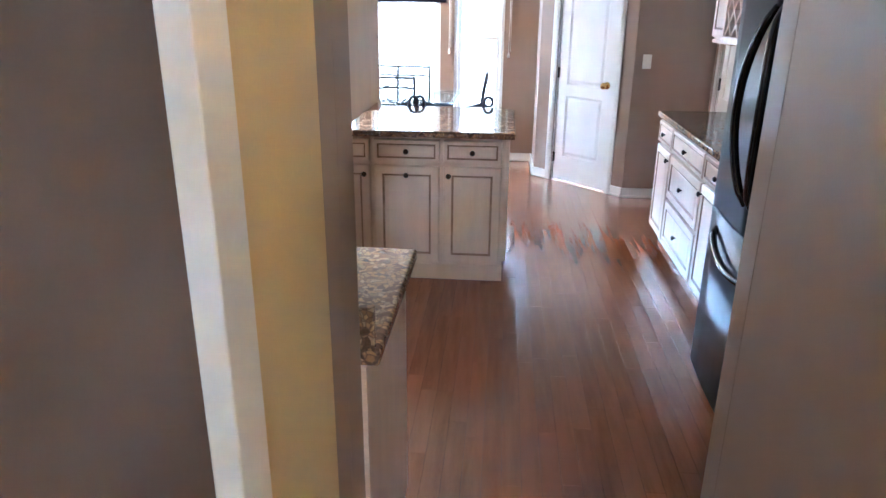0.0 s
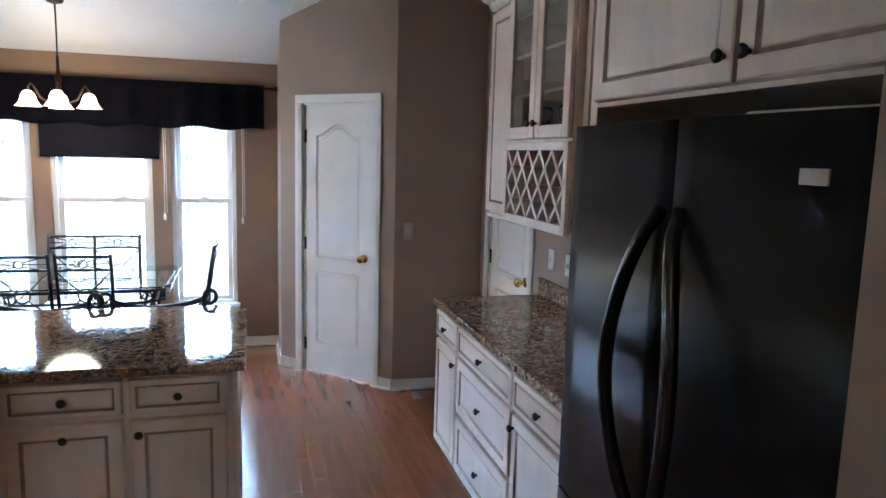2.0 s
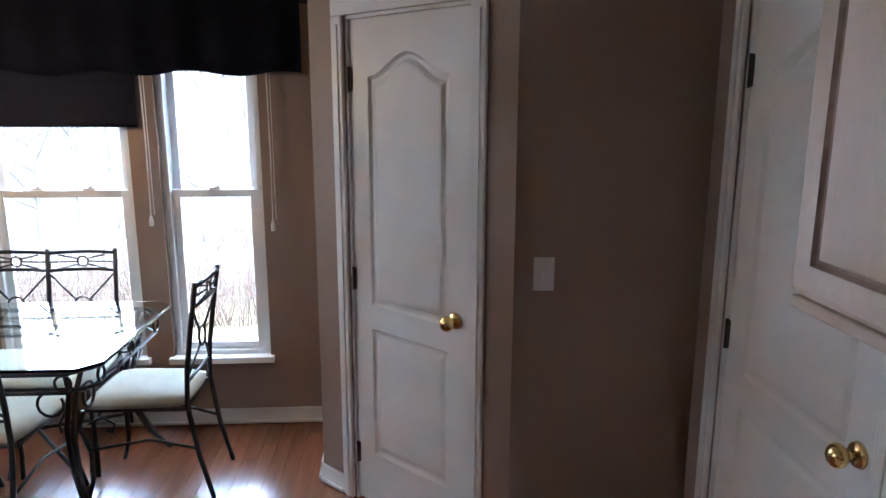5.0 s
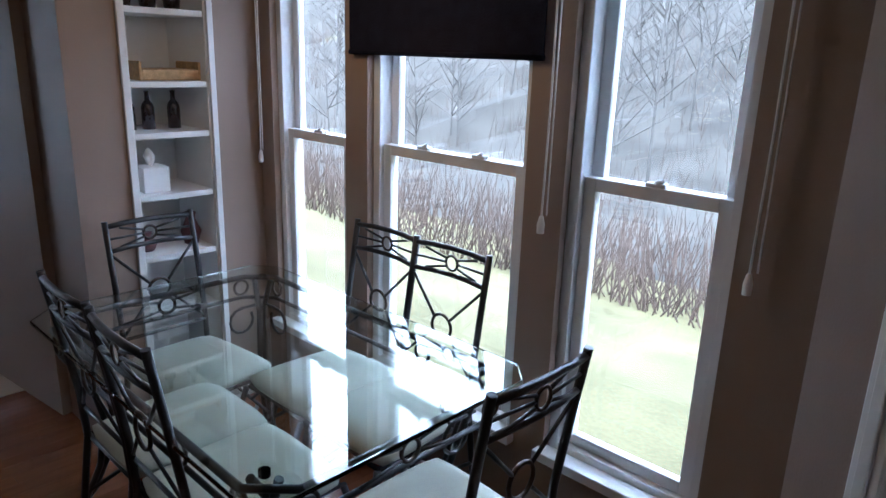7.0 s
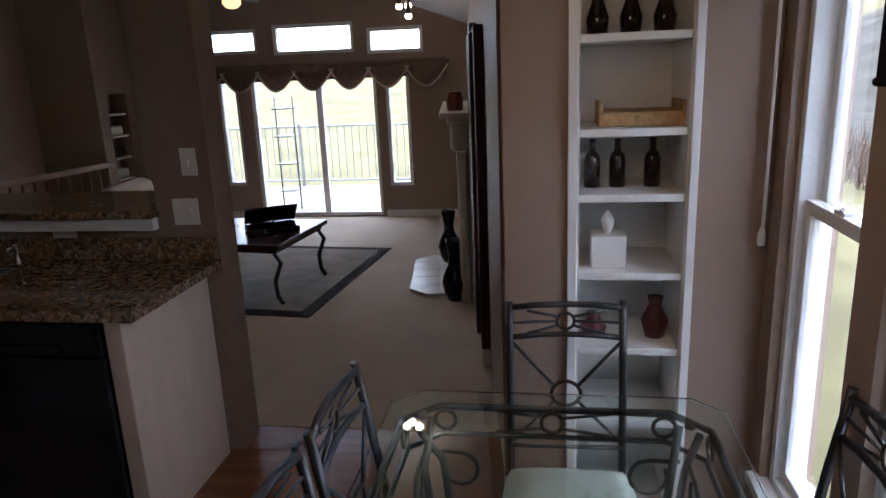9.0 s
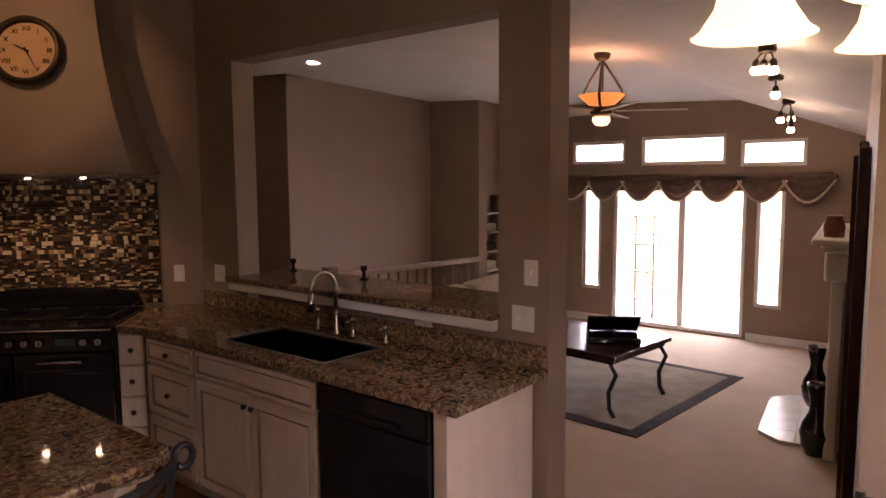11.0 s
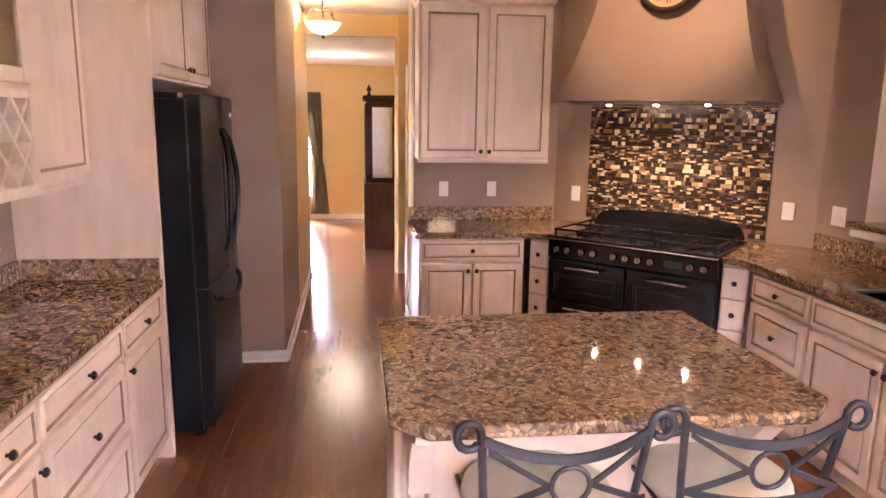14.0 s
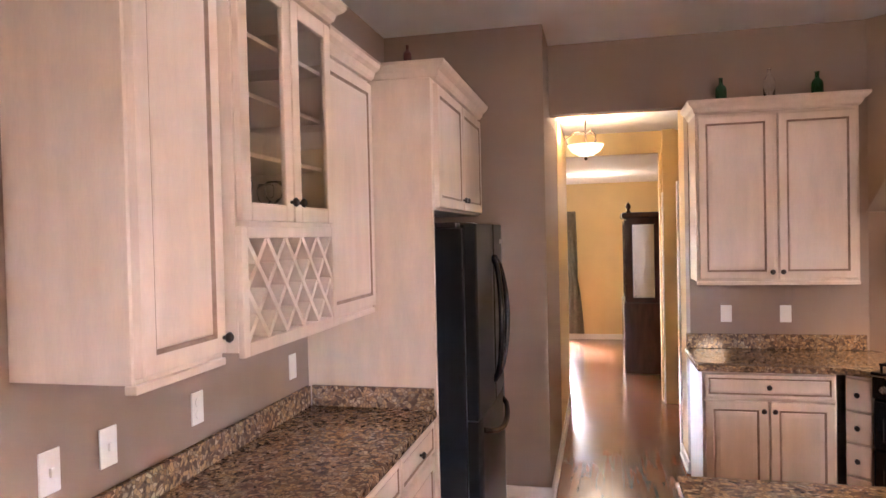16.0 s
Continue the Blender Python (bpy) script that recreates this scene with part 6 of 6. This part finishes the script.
for x, y, h in ((-5.62, 6.44, 0.46), (-4.66, 6.62, 0.46)):
    solid("floor_vase", lathe(new_bm(), [(0.0, 0.0), (0.055, 0.0), (0.085, 0.06), (0.10, 0.14), (0.085, 0.20), (0.05, 0.27), (0.042, 0.33), (0.06, 0.42), (0.065, h), (0.055, h), (0.0, h * 0.8)], 20), BLACK, "black floor vase beside the hearth", "vase", pose(x, y, 0.027 if x < -5 else 0.0045))

# ceiling fan with lamp, track lights, recessed light
t = thing("ceiling_fan", "bronze ceiling fan with pale blades and an amber bowl lamp", "ceiling fan", pose(-4.78, 5.06, 2.29))
part("rod", rod(new_bm(), (0, 0, 0.10), (0, 0, 0.35), 0.013), BRONZE, t)
part("canopy", lathe(new_bm(), [(0.0, 0.395), (0.065, 0.395), (0.055, 0.355), (0.02, 0.335), (0.0, 0.335)], 16), BRONZE, t)
part("motor", lathe(new_bm(), [(0.0, -0.07), (0.06, -0.07), (0.09, -0.04), (0.08, -0.005), (0.03, 0.0), (0.0, 0.0)], 20), BRONZE, t)
part("bowl", lathe(new_bm(), [(0.0, 0.003), (0.10, 0.015), (0.175, 0.085), (0.168, 0.088), (0.09, 0.024), (0.0, 0.010)], 24), AMBER_GLOW, t, "lit amber glass bowl")
part("lower_lamp", lathe(new_bm(), [(0.0, -0.145), (0.04, -0.138), (0.066, -0.11), (0.064, -0.078), (0.0, -0.0715)], 18), SHADE_GLOW, t, "lit amber globe")
for i in range(3):
    a = radians(120 * i + 20)
    part("strut", tube(new_bm(), [(0.178 * math.cos(a), 0.178 * math.sin(a), 0.075), (0.16 * math.cos(a), 0.16 * math.sin(a), 0.13), (0.08 * math.cos(a), 0.08 * math.sin(a), 0.24), (0.015 * math.cos(a), 0.015 * math.sin(a), 0.33)], 0.009, 6), BRONZE, t)
    part("leaf", tube(new_bm(), [(0.05 * math.cos(a), 0.05 * math.sin(a), -0.01), (0.13 * math.cos(a), 0.13 * math.sin(a), 0.02), (0.186 * math.cos(a), 0.186 * math.sin(a), 0.09)], 0.012, 6), BRONZE, t)
BLADE = material("pale_fan_blade", (0.42, 0.38, 0.33), 0.5, vary=0.1)
for i in range(5):
    bm = prism(new_bm(), [(0.10, -0.045), (0.20, -0.06), (0.58, -0.07), (0.62, -0.05), (0.62, 0.05), (0.58, 0.07), (0.20, 0.06), (0.10, 0.045)], -0.004, 0.004, 0.002)
    part("blade", bm, BLADE, t).matrix_local = pose(0, 0, -0.035, 8, 0, 72 * i + 46)
lamp("fan_light", (-4.78, 5.06, 2.45), 0.28, WARM, 0.1)


def spots(x, y, z, heads, label):
    """A canopy on the sloped ceiling with lit heads hanging from it."""
    t = thing("track_light", label, "ceiling lamp", pose(x, y, z))
    part("canopy", lathe(new_bm(), [(0.0, 0.05), (0.05, 0.04), (0.052, -0.01), (0.045, -0.02), (0.0, -0.02)], 18), BRONZE, t)
    for dx, dy, drop in heads:
        part("arm", tube(new_bm(), [(0, 0, -0.015), (dx * 0.7, dy * 0.7, -0.03), (dx, dy, -drop * 0.6)], 0.006, 6), BRONZE, t)
        h = part("spot_head", lathe(new_bm(), [(0.0, -drop * 0.55), (0.012, -drop * 0.55), (0.022, -drop * 0.72), (0.024, -drop), (0.0, -drop)], 14, (dx, dy, 0)), BRONZE, t)
        part("bulb", lathe(new_bm(), [(0.0, -drop - 0.045), (0.02, -drop - 0.042), (0.032, -drop - 0.025), (0.026, -drop - 0.001), (0.0, -drop - 0.0005)], 14, (dx, dy, 0)), BULB_GLOW, h, "lit spot bulb")


spots(-4.35, 6.32, 2.50, ((0.0, -0.06, 0.10), (-0.07, -0.035, 0.09), (0.02, 0.04, 0.11)), "round bronze canopy with three lit spot heads")
spots(-5.3, 6.15, 2.455, ((0.0, 0.0, 0.10),), "single bronze spot head on the sloped ceiling")
spots(-6.4, 6.0, 2.39, ((0.0, -0.06, 0.13), (-0.07, 0.01, 0.12), (0.03, 0.03, 0.22)), "round bronze canopy with lit spot heads")
t = thing("recessed_light", "round lit recessed ceiling light", "ceiling lamp", pose(-4.17, 2.5, 2.815))
part("trim_ring", lathe(new_bm(), [(0.05, 0.0), (0.07, -0.004), (0.07, 0.004), (0.05, 0.01)], 24), WHITE, t)
part("lens", rod(new_bm(), (0, 0, 0.002), (0, 0, 0.008), 0.05, 0.05, 20), BULB_GLOW, t)

# seen over the bar: stair rail and a pale sofa with cushions
RAILW = material("pale_rail_wood", (0.34, 0.25, 0.20), 0.3, vary=0.15, scale=8)
p0, p1 = Vector((-3.62, 3.28, 0)), Vector((-5.36, 3.50, 0))
t = thing("stair_rail", "brown wood stair rail with thin balusters", "railing", Matrix.Translation(p0) @ Matrix.Rotation(math.atan2(p1.y - p0.y, p1.x - p0.x), 4, "Z"))
part("hand_rail", box(new_bm(), 0.0, 1.76, -0.03, 0.03, 0.955, 1.0, 0.012), RAILW, t)
for i in range(16):
    part("baluster", rod(new_bm(), (0.06 + 0.11 * i, 0, 0.005), (0.06 + 0.11 * i, 0, 0.954), 0.014, 0.011, 8), BROWN, t)
part("newel", box(new_bm(), -0.05, 0.05, -0.05, 0.05, 0.005, 1.06, 0.01), BROWN, t)
t = thing("sofa", "cream upholstered sofa with loose cushions", "sofa", pose(-4.65, 4.02, 0.0045, 0, 0, 97))
SOFA = material("cream_sofa_linen", (0.45, 0.38, 0.31), 0.9, vary=0.08, scale=10, bump=0.3, bump_scale=200, spec=0.1)
part("base", box(new_bm(), -0.30, 0.45, -0.78, 0.78, 0.06, 0.42, 0.04), SOFA, t)
part("backrest", box(new_bm(), -0.47, -0.25, -0.78, 0.78, 0.061, 0.74, 0.06), SOFA, t)
for y in (-0.40, 0.40):
    part("cushion", box(new_bm(), -0.245, -0.04, y - 0.36, y + 0.36, 0.43, 0.86, 0.08), SOFA, t)
for x in (-0.40, 0.38):
    for y in (-0.7, 0.7):
        part("foot", box(new_bm(), x - 0.03, x + 0.03, y - 0.03, y + 0.03, 0.0, 0.0595), DARKWOOD, t)
solid("throw_pillow", box(new_bm(), -0.19, 0.19, -0.07, 0.07, 0.0, 0.36, 0.06), SOFA, "small cream pillow leaning on the sofa", "pillow", pose(-5.0, 4.15, 0.44, -14, 0, 12))
for y in (3.72, 4.40):
    solid("candle_holder", lathe(new_bm(), [(0.0, 0.0), (0.03, 0.0), (0.012, 0.015), (0.01, 0.05), (0.022, 0.06), (0.02, 0.085), (0.0, 0.085)], 14), BLACK, "small dark candle holder on the bar", "candle holder", pose(-2.90, y, 1.1385))

# ---------------------------------------------------------------- outdoors
GRASS = material("winter_lawn", (0.108, 0.093, 0.044), 0.95, vary=0.35, scale=0.9, bump=0.6, bump_scale=30, spec=0.1)
BARK = material("bare_grey_branches", (0.078, 0.07, 0.06), 0.9, vary=0.2, scale=2, bump=0, random=0.5, spec=0.1)
BRUSH = material("brown_undergrowth", (0.066, 0.047, 0.035), 0.95, vary=0.35, scale=1.2, bump=0.3, bump_scale=12, random=0.3, spec=0.1)


def land(x, y):
    north = max(0.0, y - 9)
    h = -0.55 - 0.16 * min(north, 12) - 0.02 * max(0, north - 12)
    h += 0.36 * min(max(0.0, y - 26), 45)
    west = max(0.0, -x - 9)
    h += 0.085 * min(west, 45) * (1 / (1 + math.exp((y - 14) / 3.0)))
    return h + 0.12 * noise.noise(Vector((x * 0.15, y * 0.15, 0)))


verts, faces, n = [], [], 90
cs = [(-1 if k < n / 2 else 1) * (abs(k - n / 2) / (n / 2)) ** 2.4 * 900 for k in range(n + 1)]
for y in cs:
    for x in cs:
        verts.append((x, y + 6, land(x, y + 6) if abs(x) < 300 and abs(y) < 300 else -2.5))
for j in range(n):
    for i in range(n):
        a = j * (n + 1) + i
        faces.append((a, a + 1, a + n + 2, a + n + 1))
me = bpy.data.meshes.new("ground")
me.from_pydata(verts, [], faces)
me.materials.append(GRASS)
for p in me.polygons:
    p.use_smooth = True
tagged(new("ground", me), "pale winter lawn sloping away from the house", "ground", kind="structure")

# bare woods to the north: leafless trees and undergrowth
rng = random.Random(11)
verts, faces = [], []


def stick(p, q, r0, r1):
    p, q = Vector(p), Vector(q)
    ax = (q - p).normalized()
    u = ax.orthogonal().normalized()
    w = ax.cross(u)
    b = len(verts)
    for c, r in ((p, r0), (q, r1)):
        for k in range(3):
            a = 2.094 * k
            verts.append(tuple(c + r * (math.cos(a) * u + math.sin(a) * w)))
    for k in range(3):
        faces.append((b + k, b + (k + 1) % 3, b + 3 + (k + 1) % 3, b + 3 + k))


def bare_tree(x, y, h):
    z = land(x, y)
    lean = Vector((rng.uniform(-0.08, 0.08), rng.uniform(-0.08, 0.08), 1))
    top = Vector((x, y, z)) + lean * h
    stick((x, y, z - 0.2), tuple(top), 0.006 * h + 0.015, 0.008)
    for k in range(int(10 + h * 2.2)):
        f = rng.uniform(0.22, 0.97)
        s = Vector((x, y, z)) + lean * h * f
        a = rng.uniform(0, 6.283)
        ln = h * (1 - f) * 0.5 + 0.45
        e = s + Vector((math.cos(a), math.sin(a), rng.uniform(0.5, 1.3))) * ln * 0.6
        stick(s, e, 0.016 + 0.012 * (1 - f), 0.006)
        for j in range(3):
            g = s.lerp(e, rng.uniform(0.35, 0.95))
            a2 = a + rng.uniform(-1, 1)
            stick(g, g + Vector((math.cos(a2), math.sin(a2), rng.uniform(0.3, 1.4))) * ln * 0.32, 0.008, 0.004)


for i in range(300):
    y = rng.uniform(22, 64)
    bare_tree(rng.uniform(-34, 26) * (y / 34), y, rng.uniform(4.5, 8.5) * (0.85 + y / 110))
me = bpy.data.meshes.new("bare_woods")
me.from_pydata(verts, [], faces)
me.materials.append(BARK)
tagged(new("bare_woods", me), "leafless grey winter woods beyond the lawn", "woods", kind="stuff")
verts, faces = [], []
for i in range(17000):
    y = 13.5 + 28 * rng.random() ** 1.6
    x = rng.uniform(-32, 24) * (y / 30 + 0.15)
    z = land(x, y)
    h = rng.uniform(0.35, 1.2) * (0.5 + y / 40)
    stick((x, y, z - 0.1), (x + rng.uniform(-0.4, 0.4), y + rng.uniform(-0.3, 0.3), z + h), 0.014, 0.004)
me = bpy.data.meshes.new("undergrowth")
me.from_pydata(verts, [], faces)
me.materials.append(BRUSH)
tagged(new("undergrowth", me), "brown winter undergrowth at the wood's edge", "undergrowth", kind="stuff")
FAR = material("far_wooded_hill", (0.058, 0.052, 0.043), 0.95, vary=0.35, scale=0.6, bump=0.0, spec=0.05)
verts, faces = [], []
m = 120
for j in range(16):
    for i in range(m + 1):
        x, y = -110 + 200 * i / m, 14.0 + 3.9 * j
        verts.append((x, y, land(x, y) - 0.3 + min(1.0, j / 2) * 0.9 + min(1.0, j / 4) * (1.0 * noise.noise(Vector((x * 0.4, y * 0.4, 3))) + 0.6 * noise.noise(Vector((x * 1.3, y * 1.1, 5))))))
for j in range(15):
    for i in range(m):
        a = j * (m + 1) + i
        faces.append((a, a + 1, a + m + 2, a + m + 1))
me = bpy.data.meshes.new("backdrop")
me.from_pydata(verts, [], faces)
me.materials.append(FAR)
tagged(new("backdrop", me), "hazy wooded hillside far behind the lawn", "hill", kind="structure")

# deck outside the sliding door
RAILM = material("grey_deck_metal", (0.17, 0.18, 0.17), 0.4, vary=0.1)
DECK = material("weathered_deck", (0.20, 0.165, 0.14), 0.8, vary=0.2, scale=6, bump=0.2, random=0.2)
t = thing("deck", "weathered board deck with a thin grey metal railing", "deck", pose(FARX - 0.2, 4.7, -0.04))
part("joists", box(new_bm(), -2.4, -0.02, -2.6, 2.6, -0.55, -0.027), DECK, t)
for i in range(16):
    part("board", box(new_bm(), -2.4 + i * 0.148, -2.26 + i * 0.148, -2.6, 2.6, -0.025, 0.0), DECK, t)
for y in (-2.5, -1.25, 0.0, 1.25, 2.5):
    part("post", box(new_bm(), -2.365, -2.315, y - 0.02, y + 0.02, 0.001, 0.98, 0.005), RAILM, t)
for z in (0.08, 0.92):
    part("rail", box(new_bm(), -2.365, -2.315, -2.5, 2.5, z, z + 0.028, 0.005), RAILM, t)
for i in range(42):
    y = -2.4 + i * 0.117
    part("picket", box(new_bm(), -2.35, -2.33, y - 0.0045, y + 0.0045, 0.109, 0.919), RAILM, t)
t = thing("plant_stand", "black metal plant stand with shelves on the deck", "stand", pose(FARX - 0.75, 3.94, -0.04))
for y in (-0.12, 0.12):
    part("upright", rod(new_bm(), (0, y, 0.0), (0, y, 1.45), 0.010), IRON, t)
for z in (0.25, 0.6, 0.95, 1.3):
    part("shelf", box(new_bm(), -0.12, 0.12, -0.115, 0.115, z, z + 0.015), IRON, t)
for i, (x, y, h) in enumerate(((-48, 1, 3.2), (-50, 9, 4.2), (-46, 12, 3.0), (-54, 5, 4.5))):
    verts, faces = [], []
    z = land(x, y)
    rng = random.Random(40 + i)
    for k in range(420):
        f = rng.random() ** 0.7
        a = rng.uniform(0, 6.283)
        r = (1 - f) * h * 0.32 * rng.uniform(0.5, 1)
        c = Vector((x + r * math.cos(a), y + r * math.sin(a), z + 0.3 + f * h))
        stick(c, c + Vector((math.cos(a), math.sin(a), -0.35)) * 0.45, 0.10, 0.02)
    me = bpy.data.meshes.new("crown")
    me.from_pydata([(v[0] - x, v[1] - y, v[2] - z) for v in verts], [], faces)
    me.materials.append(material("conifer_green", (0.04, 0.06, 0.035), 0.9, vary=0.3, bump=0))
    t = thing("conifer", "small dark conifer on the far lawn", "tree", pose(x, y, z), group="conifers on the hill")
    cr = new("crown", me)
    cr.parent = t
    part("trunk", rod(new_bm(), (0, 0, -0.2), (0, 0, h * 0.8), 0.10, 0.03, 8), BARK, t)

# lamps in the hood
for x in (-0.32, 0.0, 0.32):
    p = RC + RN * 0.40 - RT * x + Vector((0, 0, 1.765))
    downlight("hood_light", p, p - RN * 0.12 - Vector((0, 0, 1)), 0.3, WARM, 120)
# warm spot added below the ceiling to brighten the clock, without a fitting
downlight("clock_fill_light", Vector(RC) + RN * 1.3 + Vector((0, 0, 3.02)), RC + RN * 0.4 + Vector((0, 0, 2.5)), 1.0, (1.0, 0.62, 0.3), 70)

# ---------------------------------------------------------------- oak boards of the floor
rng = random.Random(2)
BW = 0.0715
lengths = [0.45, 0.6, 0.75, 0.95, 1.2]
shared = {}
for ln in lengths:
    bm = box(new_bm(), 0.0004, BW - 0.0004, 0.0006, ln - 0.0006, -0.011, 0.0)
    me = bpy.data.meshes.new("plank")
    bm.to_mesh(me)
    bm.free()
    me.materials.append(OAK)
    shared[ln] = me
verts, faces, made = [], [], 0
x = -2.749
while x < EW - 0.01:
    y = -4.4 - rng.random() * 0.9
    while y < NW:
        ln = rng.choice(lengths)
        near = -1.6 < x < 1.2 and 2.7 < y < 7.0 and made < 300 and not (IX0 < x < IX1 - 0.1 and IY0 < y < IY1 - 0.5)
        if near and y + ln < NW:
            ob = new("plank", shared[ln])
            ob.parent = fl
            ob.location = (x, y, 0)
            made += 1
        else:
            b = len(verts)
            y1 = min(y + ln, NW + 0.02)
            verts += [(x + a * BW + (0.0005 if a == 0 else -0.0005), yy, 0.0) for a, yy in ((0, y + 0.0005), (1, y + 0.0005), (1, y1 - 0.0005), (0, y1 - 0.0005))]
            verts += [(v[0], v[1], -0.011) for v in verts[b:b + 4]]
            faces += [(b, b + 1, b + 2, b + 3), (b, b + 4, b + 5, b + 1), (b + 1, b + 5, b + 6, b + 2), (b + 2, b + 6, b + 7, b + 3), (b + 3, b + 7, b + 4, b)]
        y += ln
    x += BW
me = bpy.data.meshes.new("planks")
me.from_pydata(verts, [], faces)
me.materials.append(OAK)
ob = new("planks", me)
ob.parent = fl
tagged(ob, kind="stuff")

# things in the shelf niche far off
t = thing("niche_shelf", "white shelves with folded cloths in a wall niche", "shelf", pose(-7.30, 2.20, 0))
for z in (0.55, 0.80, 1.05, 1.30):
    part("shelf", box(new_bm(), -0.17, 0.17, -0.14, 0.13, z, z + 0.02), WHITE, t)
for z in (0.55, 0.80, 1.05):
    solid("folded_cloth", box(new_bm(), -0.13, 0.13, -0.10, 0.10, 0.0, 0.11, 0.03), FABRIC if z != 0.80 else RUGB, "folded cloth on a niche shelf", "cloth", pose(-7.30, 2.20, z + 0.021))
